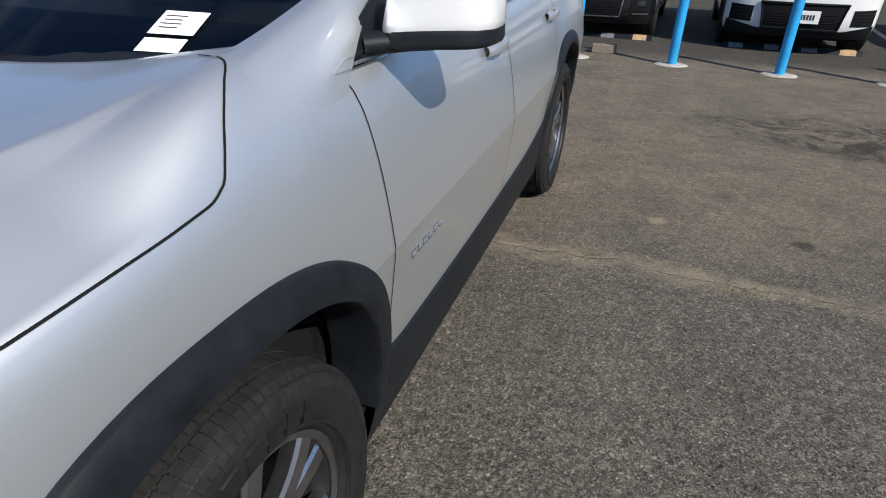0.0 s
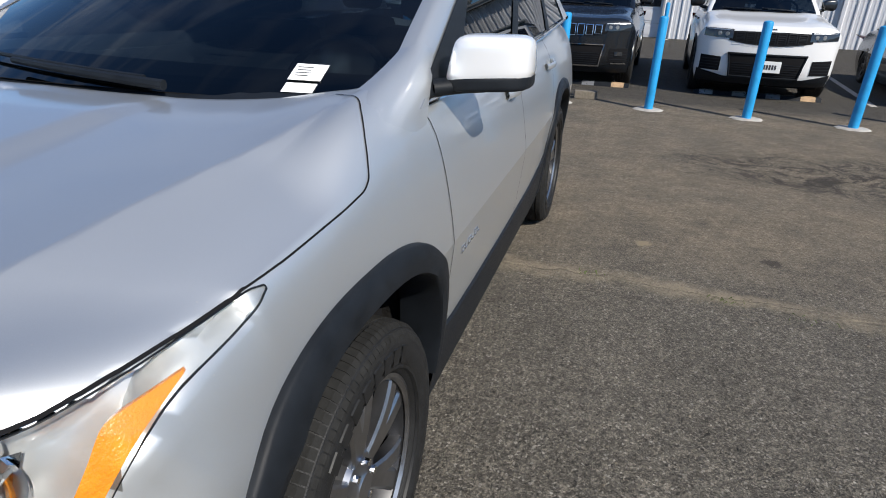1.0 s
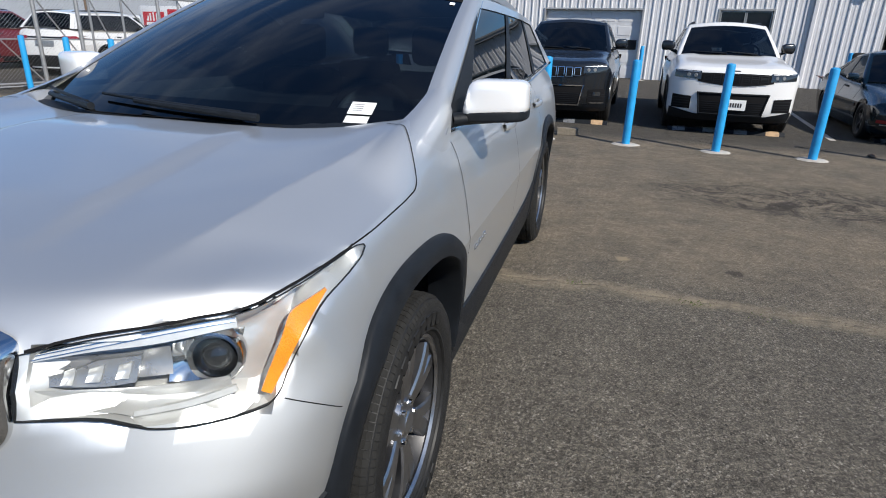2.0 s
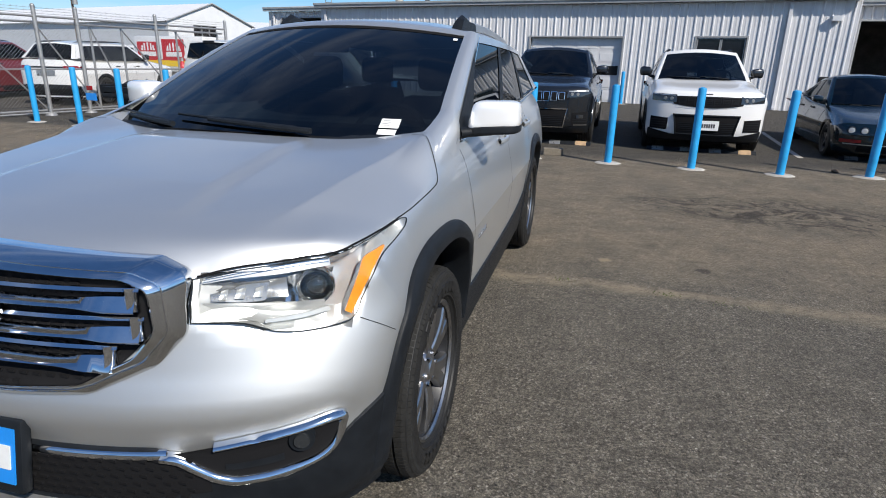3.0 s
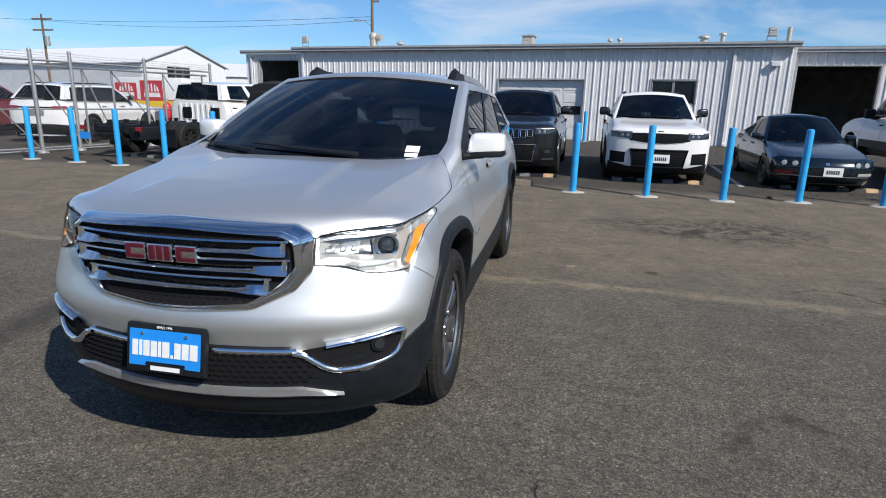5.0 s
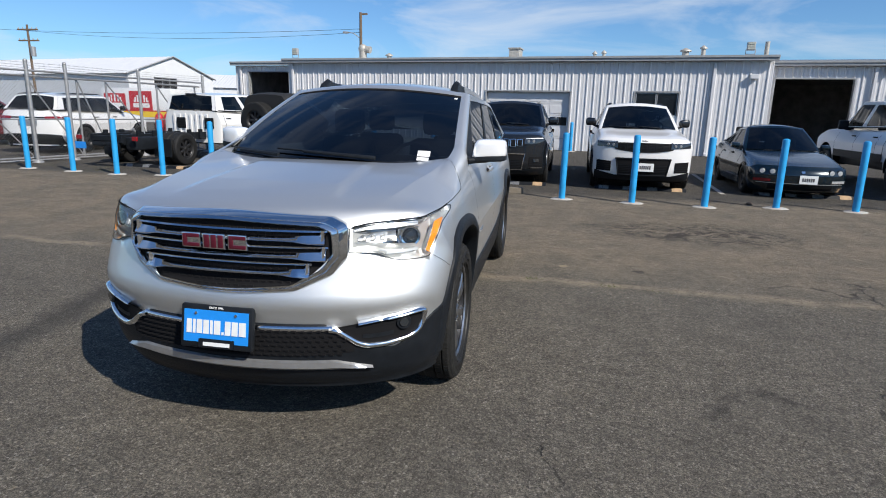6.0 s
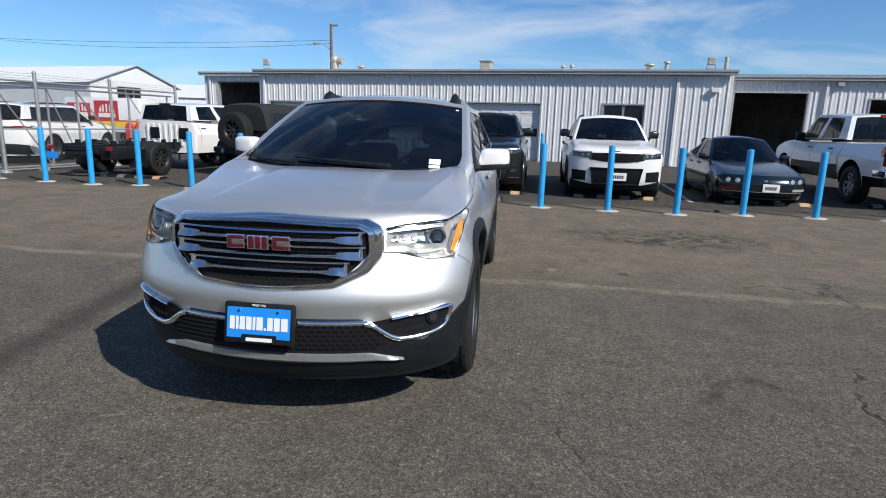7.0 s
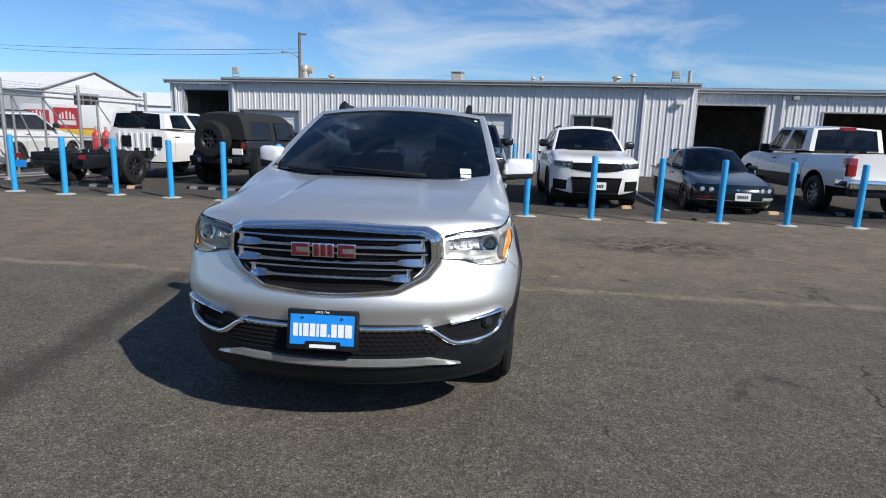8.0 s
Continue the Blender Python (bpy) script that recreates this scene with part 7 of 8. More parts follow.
    for sg in (-1, 1):
        bm = bmesh.new()
        bmesh.ops.create_uvsphere(bm, u_segments=20, v_segments=12, radius=1.0)
        for v in bm.verts:
            c = v.co
            e = [math.copysign(abs(t) ** 0.6, t) for t in c]
            v.co = Vector((sg * (1.00 + 0.115 * e[0]), 0.98 + 0.075 * e[1] + 0.03 * e[0], 1.345 + (0.085 + 0.01 * e[0]) * e[2]))
        mir = part("mirror", bm, M_BLACKP if not chrome else paint, root, smooth=True)
        bm = bmesh.new()
        tube(bm, [Vector((sg * 0.84, 0.93, 1.24)), Vector((sg * 0.90, 0.95, 1.255)), Vector((sg * 0.96, 0.97, 1.28))], 0.03, 0.022)
        part("mirror_arm", bm, M_PLASTIC, mir, smooth=True)
    bm = bmesh.new()
    rows = []
    for q in frange(-0.92, 0.92, 10):
        p = G.screen(q, 0.03)
        rows.append([p + Vector((0, 0.03, -0.02)), p + Vector((0, 0.35, -0.01)), p + Vector((0, 0.42, -0.2))])
    grid(bm, rows)
    dash = part("dashboard", bm, M_FABRIC, root, smooth=True)
    bm = bmesh.new()
    pts = [Vector((0.38 + 0.18 * math.cos(a), 1.0 - 0.07 * math.sin(a), 1.22 + 0.17 * math.sin(a))) for a in frange(0, 2 * math.pi, 25)]
    tube(bm, pts, 0.016, n=6)
    part("steering_wheel", bm, M_FABRIC, root, smooth=True)
    bm = bmesh.new()
    p = G.screen(0.18, 0.06, 0.0)
    box(bm, p.x - 0.09, p.x + 0.09, p.y + 0.02, p.y + 0.14, p.z - 0.005, p.z + 0.003)
    part("dash_paper", bm, M_PAPER, dash)
    # two wipers at rest along the screen's foot
    for q0, q1 in ((0.55, -0.05), (-0.05, -0.75)):
        bm = bmesh.new()
        tube(bm, [G.screen(q0 + (q1 - q0) * u, 0.02 + 0.05 * u, 0.016) for u in frange(0, 1, 8)], 0.009, 0.006)
        part("wiper", bm, M_PLASTIC, root, smooth=True)
    seats(root, (1.3, 2.3), 0.80)
    for sg in (-1, 1):
        bm = bmesh.new()
        rows = [[Vector((sg * (0.57 + dx), y, G.flank(min(1, max(0, (y - 1.4) / 2.6)), 1).z + 0.045 + dz * math.sin(math.pi * u) ** 0.3)) for dx, dz in ((-0.02, 0), (0, 0.045), (0.02, 0))] for u, y in zip(frange(0.01, 0.99, 14), frange(1.5, 3.7, 14))]
        grid(bm, rows)
        part("roof_rail", bm, M_PLASTIC if not chrome else M_SATIN, root, smooth=True)
        part("tail_lamp", fpatch(K, *((0.50, 0.93) if sg > 0 else (-0.93, -0.50)), lambda x: 1.00, lambda x: 1.075 + 0.03 * (x - 0.5), 0.012, 10, 3, True), M_REDLENS, root, smooth=True)
        for y in S.base:
            wheel(root, sg * (0.975 - 0.14), y, 0.385, 0.26, 0.255, sg, "five", M_RIMDARK if not chrome else M_RIM)
    # tailgate: dark lower bumper, plate recess and wiper
    part("rear_bumper", fpatch(K, -0.88, 0.88, 0.27, lambda x: 0.58 - 0.04 * (x / 0.88) ** 4, 0.010, 24, 5, True), M_PLASTIC, root, smooth=True)
    part("plate_recess", fpatch(K, -0.28, 0.28, 0.80, 0.96, 0.004, 6, 3, True), M_BOWL, root)
    part("tailgate_bar", fpatch(K, -0.50, 0.50, 1.02, 1.06, 0.010, 10, 2, True), M_PLASTIC, root)
    return root


big_suv(pose(2.28, 9.85, 0, 0, 0, -2), M_WHITE, "white three-row SUV with black trim nosed up to the bollards")
big_suv(pose(-0.56, 10.05, 0, 0, 0, -2), M_DARKP, "dark grey SUV with chrome-edged grille parked by the workshop", True, False)


def sedan(m):
    root = thing("sedan", m, "old dark teal four-door sedan with round headlights and dusty paint", "car", "parked cars")
    S = Shape(W=0.865, F=[(0.14, -0.78), (0.28, -0.88), (0.45, -0.89), (0.53, -0.86), (0.62, -0.78)], L=0.42, H=[(-0.78, 0.625), (-0.5, 0.69), (0.0, 0.78), (0.5, 0.85), (1.5, 0.87), (2.7, 0.94), (3.3, 0.93), (3.5, 0.90)], R0=3.5, Lr=0.3, base=(0.0, 2.6), rear=[(0.2, 3.4), (0.5, 3.5), (0.96, 3.42)], zs=0.56, zlow=0.15, hub=0.30, arch=0.335, side=[(0.15, 0.94), (0.36, 0.99), (0.56, 1.0)])
    bm = S.skin(nb=50)
    K = Skin(bm)
    part("body", bm, M_TEAL, root, smooth=True, angle=35)
    underbody(root, S, 0.7)
    G = House(wsb=0.52, wst=1.28, zb=0.86, zt=1.345, wb=0.735, wt=0.55, rb=3.05, rt=2.30, bow=0.20, crown=0.045, belt=[(0.5, 0.85), (3.0, 0.95)], bulge=0.045, arc=0.07)
    greenhouse(root, G, M_TEAL, M_GLASS, M_GLASSDK, frames=(0.42, 0.80), a_w=0.92, top=0.90)
    door_lines(root, K, (0.55, 1.55, 2.35), 0.26, 0.83, 0.75)
    for sg in (-1, 1):
        for x in (0.50, 0.66):
            p = K.front(sg * x, 0.515, 0.0)
            d = Vector((sg * 0.25, -1, 0)).normalized()
            bm = bmesh.new()
            cyl(bm, p - d * 0.02, p + d * 0.016, 0.062, 0.056, 24)
            lamp = part("headlight", bm, M_PLASTIC, root, smooth=True)
            bm = bmesh.new()
            cyl(bm, p + d * 0.014, p + d * 0.022, 0.048, 0.040, 20)
            part("lamp_lens", bm, M_REFLECT, lamp, smooth=True)
        a, b = (0.52, 0.78) if sg > 0 else (-0.78, -0.52)
        part("turn_signal", fpatch(K, a, b, 0.325, 0.375, 0.012, 8, 3), M_REDLENS if sg < 0 else M_REFLECT, root)
        a, b = (0.5, 0.8) if sg > 0 else (-0.8, -0.5)
        part("tail_lamp", fpatch(K, a, b, 0.68, 0.80, 0.01, 6, 3, True), M_REDLENS, root)
        part("side_molding", ribbon([K.flank(y, 0.50, 0.012, sg) for y in frange(0.38, 2.22, 12)], 0.05, side=Vector((sg, 0, 0))), M_PLASTIC, root)
        for y in S.base:
            wheel(root, sg * (0.865 - 0.115), y, 0.30, 0.195, 0.185, sg, "five", M_RIMDARK)
    part("bumper_gap", fpatch(K, -0.72, 0.72, 0.435, 0.445, 0.003, 20, 2), M_DARK, root)
    part("intake", fpatch(K, -0.55, 0.55, 0.18, 0.28, 0.004, 16, 3), M_DARK, root)
    part("bumper_strip", fpatch(K, -0.74, 0.74, 0.295, 0.308, 0.008, 20, 2), M_SATIN, root)
    part("badge", fpatch(K, -0.03, 0.03, 0.50, 0.535, 0.01, 3, 3), M_CHROME, root)
    plate_bars(root, K, 0.10, 0.385)
    simple_mirror(root, 0.78, 0.85, 0.93, M_TEAL, 0.09, 0.055)
    seats(root, (1.25, 2.0), 0.50)


sedan(pose(5.20, 9.80, 0, 0, 0, -4))


def pickup(m, label, bed=True, w=1.0):
    root = thing("pickup_truck", m, label, "truck", "parked trucks")
    end = 5.05 if bed else 3.05
    S = Shape(W=w, F=[(0.42, -0.85), (0.6, -0.93), (0.95, -0.93), (1.18, -0.86)], L=0.35, H=[(-0.86, 1.19), (-0.5, 1.28), (0.5, 1.33), (1.2, 1.31), (end, 1.35)], R0=end, Lr=0.10, base=(0.0, 3.75) if bed else (0.0,), rear=[(0.45, end), (1.3, end - 0.02)], zs=0.98, zlow=0.64 if bed else 0.48, hub=0.41, arch=0.54 if bed else 0.47, p=2.6, side=[(0.45, 0.97), (0.7, 0.995), (0.98, 1.0)], taper=[(-0.6, 0.985), (0.6, 1.0), (6, 1.0)], k=7)
    bm = S.skin(nb=50)
    K = Skin(bm)
    part("body", bm, M_WHITE, root, smooth=True, angle=35)
    underbody(root, S, 0.75)
    G = House(wsb=0.50, wst=1.25, zb=1.33, zt=1.98 if bed else 1.86, wb=0.87, wt=0.78, rb=3.05, rt=2.95, bow=0.14, crown=0.04, belt=[(0.5, 1.32), (3.05, 1.36)], rbow=0.03)
    greenhouse(root, G, M_WHITE, M_GLASS, M_GLASSDK, frames=(0.45, 0.90), dark_pillars=False, rear=True, pw=0.045, lower=0.07)
    door_lines(root, K, (0.55, 1.65, 2.75), 0.6, 1.28, 1.15)
    bm = bmesh.new()
    p = G.tail(0, 0.95)
    box(bm, -0.17, 0.17, p.y - 0.02, p.y + 0.035, p.z - 0.045, p.z + 0.03, 0.012)
    part("brake_light", bm, M_REDLENS if bed else M_PLASTIC, root)
    simple_mirror(root, 0.90, 0.95, 1.40, M_PLASTIC, 0.11, 0.11)
    seats(root, (1.2, 2.1), 0.92)
    if bed:
        for sg in (-1, 1):
            bm = bmesh.new()
            xa, xb = sorted((sg * 0.80, sg * (w - 0.022)))
            box(bm, xa, xb, end - 0.24, end + 0.012, 0.87, 1.25, 0.025)
            part("tail_lamp", bm, M_REDLENS, root, smooth=True)
            # black strip standing in for the shade along the rocker and underside
            pts = [K.flank(y, 0.72, 0.014, sg) for y in frange(0.58, 3.15, 14)]
            part("rocker_shade", ribbon(pts, 0.17, side=Vector((sg, 0, 0))), M_PLASTIC, root)
            pts = [K.flank(3.12, z, 0.003, sg) for z in frange(0.6, 1.3, 10)]
            part("bed_gap", ribbon(pts, 0.02, side=Vector((sg, 0, 0))), M_DARK, root)
        part("tailgate_gap", fpatch(K, -0.82, 0.82, 0.80, 0.812, 0.004, 12, 2, True), M_DARK, root)
        bm = bmesh.new()
        box(bm, -0.98, 0.98, end - 0.03, end + 0.17, 0.62, 0.82, 0.03)
        for sg in (-1, 1):
            xa, xb = sorted((sg * 0.93, sg * (w + 0.012)))
            box(bm, xa, xb, end - 0.36, end + 0.12, 0.66, 0.80, 0.02)
        part("rear_bumper", bm, M_CHROME, root, smooth=True)
        bm = bmesh.new()
        box(bm, -0.12, 0.12, end - 0.01, end + 0.02, 1.12, 1.20, 0.01)
        part("tailgate_handle", bm, M_CHROME, root, smooth=True)
        bm = bmesh.new()
        box(bm, -0.90, 0.90, end - 0.10, end + 0.12, 0.46, 0.63, 0.03)
        box(bm, -0.84, 0.84, 0.6, end - 0.1, 0.45, 0.68, 0.02)
        part("lower_valance", bm, M_PLASTIC, root, smooth=True)
        plate_bars(root, K, 0.0, 0.88, True)
        for y in (0.0, 3.75):
            for sg in (-1, 1):
                wheel(root, sg * (w - 0.15), y, 0.41, 0.28, 0.235, sg, "steel", M_RIM)
    else:
        # bare frame, axle, dual wheels
        bm = bmesh.new()
        for sg in (-1, 1):
            box(bm, sg * 0.42 - 0.05, sg * 0.42 + 0.05, 1.0, 6.0, 0.58, 0.78, 0.01)
        for y in (3.4, 4.0, 4.9, 5.4, 5.95):
            box(bm, -0.42, 0.42, y - 0.05, y + 0.05, 0.62, 0.74, 0.01)
        part("frame", bm, M_PLASTIC, root)
        bm = bmesh.new()
        cyl(bm, (-0.9, 4.6, 0.41), (0.9, 4.6, 0.41), 0.07, n=12)
        bmesh.ops.create_uvsphere(bm, u_segments=14, v_segments=10, radius=0.2, matrix=Matrix.Translation((0, 4.6, 0.41)))
        for sg in (-1, 1):
            for k in range(4):
                box(bm, sg * 0.5 - 0.04, sg * 0.5 + 0.04, 4.0 + 0.1 * k, 5.2 - 0.1 * k, 0.50 - 0.02 * k, 0.52 - 0.02 * k)
        part("rear_axle", bm, M_PLASTIC, root, smooth=True)
        bm = bmesh.new()
        box(bm, -0.75, -0.46, 5.0, 5.9, 0.42, 0.72, 0.04)
        part("tool_box", bm, M_PLASTIC, root, smooth=True)
        bm = bmesh.new()
        cyl(bm, (0.62, 2.9, 0.5), (0.62, 4.1, 0.5), 0.12, n=14)
        part("tank", bm, M_PLASTIC, root, smooth=True)
        for sg in (-1, 1):
            bm = bmesh.new()
            box(bm, sg * 0.82 - 0.07, sg * 0.82 + 0.07, 5.95, 6.0, 0.64, 0.74, 0.01)
            part("tail_lamp", bm, M_REDLENS, root)
            wheel(root, sg * (w - 0.15), 0.0, 0.41, 0.26, 0.225, sg, "steel", M_RIMDARK)
            wheel(root, sg * (w + 0.03), 4.6, 0.41, 0.25, 0.225, sg, "steel", M_RIMDARK)
            wheel(root, sg * (w - 0.26), 4.6, 0.41, 0.25, 0.225, sg, "steel", M_RIMDARK)
        # air lines, brackets, flaps and a dealer plate on the bare frame
        rnd = random.Random(4)
        for k in range(9):
            x0, x1 = rnd.uniform(-0.4, 0.4), rnd.uniform(-0.5, 0.5)
            y0 = rnd.uniform(3.2, 5.2)
            bm = bmesh.new()
            tube(bm, [Vector((x0 + (x1 - x0) * u + 0.05 * math.sin(7 * u + k), y0 + 0.9 * u, 0.80 - 0.22 * math.sin(math.pi * u))) for u in frange(0, 1, 12)], 0.014, n=6)
            part("air_line", bm, M_GALV if k % 4 == 0 else M_PLASTIC, root, smooth=True)
        for sg in (-1, 1):
            for y in (3.3, 3.75, 5.0, 5.5):
                bm = bmesh.new()
                box(bm, sg * 0.50 - 0.03, sg * 0.50 + 0.03, y - 0.06, y + 0.06, 0.60, 0.86, 0.008)
                part("frame_bracket", bm, M_PLASTIC, root)
            bm = bmesh.new()
            cyl(bm, (sg * 0.36, 4.35, 0.42), (sg * 0.40, 4.75, 0.86), 0.035, n=10)
            part("shock_absorber", bm, M_GALV, root, smooth=True)
            bm = bmesh.new()
            box(bm, sg * 0.78 - 0.26, sg * 0.78 + 0.26, 5.06, 5.08, 0.22, 0.66, 0.004)
            part("mud_flap", bm, M_PLASTIC, root)
        bm = bmesh.new()
        box(bm, 0.60, 0.92, 6.0, 6.012, 0.42, 0.58, 0.003)
        part("dealer_plate", bm, M_PLATEBLUE, root, "blue dealer plate")
        bm = bmesh.new()
        box(bm, -0.36, 0.36, 5.92, 6.06, 0.50, 0.60, 0.02)
        cyl(bm, (0, 6.0, 0.55), (0, 6.14, 0.55), 0.05, n=12)
        part("tow_hitch", bm, M_PLASTIC, root, smooth=True)
        # cab back: ribs and two dark vents
        for i in range(7):
            x = -0.54 + 0.18 * i
            bm = bmesh.new()
            box(bm, x - 0.035, x + 0.035, end - 0.01, end + 0.018, 0.66, 1.26, 0.01)
            part("cab_rib", bm, M_WHITE, root)
        for x in (-0.62, 0.30):
            bm = bmesh.new()
            box(bm, x - 0.15, x + 0.15, end + 0.0, end + 0.035, 0.86, 1.16, 0.02)
            v = part("cab_vent", bm, M_PLASTIC, root)
            for k in range(4):
                bm = bmesh.new()
                box(bm, x - 0.12, x + 0.12, end + 0.035, end + 0.045, 0.90 + 0.06 * k, 0.92 + 0.06 * k)
                part("vent_slat", bm, M_DARK, v)
    return root


pickup(pose(8.62, 14.15, 0, 0, 0, 177), "white crew-cab pickup truck backed up to the bollards")
pickup(pose(-9.25, 15.15, 0, 0, 0, 174), "white cab-chassis truck with bare black frame and dual rear wheels", False, 0.95)


def offroader(m):
    root = thing("offroader", m, "black two-door off-roader with soft top and tailgate spare wheel", "car", "parked cars")
    # tub with rounded, slightly tapered sides
    bm = bmesh.new()
    rows = []
    for y, w, z0, z1 in ((-0.50, 0.60, 0.62, 1.06), (0.40, 0.66, 0.58, 1.14), (0.80, 0.76, 0.56, 1.16), (1.6, 0.78, 0.56, 1.17), (2.6, 0.78, 0.58, 1.18), (3.00, 0.77, 0.60, 1.18), (3.04, 0.73, 0.62, 1.16)):
        rows.append([Vector((q * w, y, z)) for q, z in ((-0.92, z0), (-1.0, z0 + 0.06), (-1.0, z1 - 0.14), (-0.97, z1 - 0.03), (-0.90, z1), (0, z1 + 0.02), (0.90, z1), (0.97, z1 - 0.03), (1.0, z1 - 0.14), (1.0, z0 + 0.06), (0.92, z0))])
    vr = grid(bm, rows)
    bm.faces.new(vr[0][::-1])
    bm.faces.new(vr[-1])
    part("tub", bm, M_BLACKP, root, smooth=True, angle=35)
    bm = bmesh.new()
    box(bm, -0.60, 0.60, -0.62, 0.75, 0.98, 1.20, 0.06)
    part("hood", bm, M_BLACKP, root, smooth=True)
    bm = bmesh.new()
    box(bm, -0.62, 0.62, 0.70, 0.74, 1.16, 1.60, 0.015, Matrix.Translation((0, 0.7, 1.16)) @ Matrix.Rotation(radians(-14), 4, "X") @ Matrix.Translation((0, -0.7, -1.16)))
    part("windscreen_frame", bm, M_BLACKP, root, smooth=True)
    # soft top: cloth sagging between its bows
    bm = bmesh.new()
    rows = []
    prof = knots([(0.82, 1.66), (1.05, 1.78), (1.5, 1.835), (1.75, 1.82), (2.1, 1.845), (2.45, 1.825), (2.8, 1.84), (2.98, 1.78)])
    for y in [0.82, 0.95] + frange(1.05, 2.9, 14) + [2.96, 3.02]:
        z = prof(y)
        w = 0.60 + 0.02 * math.sin(3 * y)
        lean = 0.0 if y < 2.9 else (y - 2.9) * 0.4
        rows.append([Vector((q * (w + dx), y + lean, zz)) for q, dx, zz in ((-1, 0.15, 1.17), (-1, 0.10, 1.36), (-1, 0.05, 1.58), (-1, -0.01, z - 0.08), (-1, -0.08, z - 0.015), (-0.4, 0, z + 0.012), (0, 0, z + 0.02), (0.4, 0, z + 0.012), (1, -0.08, z - 0.015), (1, -0.01, z - 0.08), (1, 0.05, 1.58), (1, 0.10, 1.36), (1, 0.15, 1.17))])
    vr = grid(bm, rows)
    bm.faces.new(vr[-1])
    part("soft_top", bm, M_TOPCLOTH, root, smooth=True, angle=50)
    for sg in (-1, 1):
        for y0, y1, nm in ((0.95, 1.72, "door_window"), (1.95, 2.82, "side_window")):
            def pane(t, h, o=0.0):
                y = y0 + (y1 - y0) * t + (0.10 * h * (1 - t) if nm == "door_window" else -0.06 * h * t)
                return Vector((sg * (0.752 + 0.012 - 0.105 * h + o), y, 1.20 + 0.42 * h))

            win_ = part(nm, sheet(pane, 0.0, 1.0, 0.0, 1.0, 8, 6), M_VINYL, root, smooth=True)
            for t0, t1, h0, h1 in ((-0.03, 0.03, -0.04, 1.04), (0.97, 1.03, -0.04, 1.04), (0.03, 0.97, -0.04, 0.02), (0.03, 0.97, 0.98, 1.04)):
                part("window_seam", sheet(lambda t, h: pane(t, h, 0.006), t0, t1, h0, h1, 6, 4), M_TOPCLOTH, win_)
        bm = bmesh.new()
        for y in (0.86, 1.80):
            cyl(bm, (sg * 0.785, y, 0.66), (sg * 0.79, y, 1.15), 0.006, n=6)
        part("door_gap", bm, M_DARK, root)
        bm = bmesh.new()
        box(bm, min(sg * 0.775, sg * 0.80), max(sg * 0.775, sg * 0.80), 1.58, 1.72, 1.02, 1.06, 0.01)
        part("door_handle", bm, M_PLASTIC, root, smooth=True)
        for y in (0.0, 2.46):
            bm = bmesh.new()
            rows = []
            for t in frange(0.05, math.pi - 0.05, 16):
                q = Vector((0, y - 0.58 * math.cos(t), 0.44 + 0.52 * min(1.0, 1.25 * math.sin(t))))
                rows.append([Vector((sg * 0.66, q.y, q.z)), Vector((sg * 0.90, q.y, q.z + 0.01)), Vector((sg * 0.95, q.y, q.z - 0.015)), Vector((sg * 0.955, q.y, q.z - 0.07))])
            grid(bm, rows)
            part("fender_flare", bm, M_PLASTIC, root, smooth=True)
            wheel(root, sg * 0.82, y, 0.45, 0.31, 0.22, sg, "steel", M_RIMDARK, True)
        bm = bmesh.new()
        box(bm, sg * 0.69 - 0.075, sg * 0.69 + 0.075, 3.02, 3.10, 0.92, 1.12, 0.02)
        lamp = part("tail_lamp", bm, M_PLASTIC, root)
        bm = bmesh.new()
        box(bm, sg * 0.69 - 0.06, sg * 0.69 + 0.06, 3.09, 3.118, 0.94, 1.10, 0.012)
        part("lamp_lens", bm, M_REDLENS, lamp)
        bm = bmesh.new()
        box(bm, min(sg * 0.80, sg * 1.00), max(sg * 0.80, sg * 1.00), 0.84, 0.94, 1.18, 1.36, 0.03)
        part("mirror", bm, M_PLASTIC, root, smooth=True)
        bm = bmesh.new()
        box(bm, sg * 0.45 - 0.05, sg * 0.45 + 0.05, 3.30, 3.33, 0.60, 0.70, 0.01)
        part("tow_shackle", bm, M_GALV, root, smooth=True)
    bm = bmesh.new()
    box(bm, -0.70, 0.70, 3.06, 3.30, 0.56, 0.74, 0.04)
    box(bm, -0.84, -0.62, 3.00, 3.22, 0.60, 0.74, 0.03)
    box(bm, 0.62, 0.84, 3.00, 3.22, 0.60, 0.74, 0.03)
    part("rear_bumper", bm, M_PLASTIC, root, smooth=True)
    bm = bmesh.new()
    grid(bm, [[Vector((q * (0.56 - 0.05 * h), 3.062 - 0.02 * h + 0.0, 1.22 + 0.42 * h)) for h in frange(0, 1, 4)] for q in frange(-1, 1, 6)])
    part("rear_window", bm, M_VINYL, root)
    sp = wheel(root, 0, 0, 0.45, 0.31, 0.22, 1, "steel", M_RIMDARK, True)
    sp.name = "spare_wheel"
    sp.matrix_basis = pose(0.06, 3.26, 1.16, 0, 0, 90)
    bm = bmesh.new()
    box(bm, -0.12, 0.24, 3.04, 3.14, 1.02, 1.30, 0.02)
    part("spare_bracket", bm, M_PLASTIC, root)
    bm = bmesh.new()
    for z in (0.80, 1.04):
        box(bm, 0.62, 0.74, 3.03, 3.07, z, z + 0.06, 0.01)
    part("tailgate_hinge", bm, M_PLASTIC, root)
    bm = bmesh.new()
    box(bm, -0.70, -0.40, 3.12, 3.15, 0.80, 0.95, 0.01)
    part("number_plate", bm, M_PLATEWHITE, root)
    bm = bmesh.new()
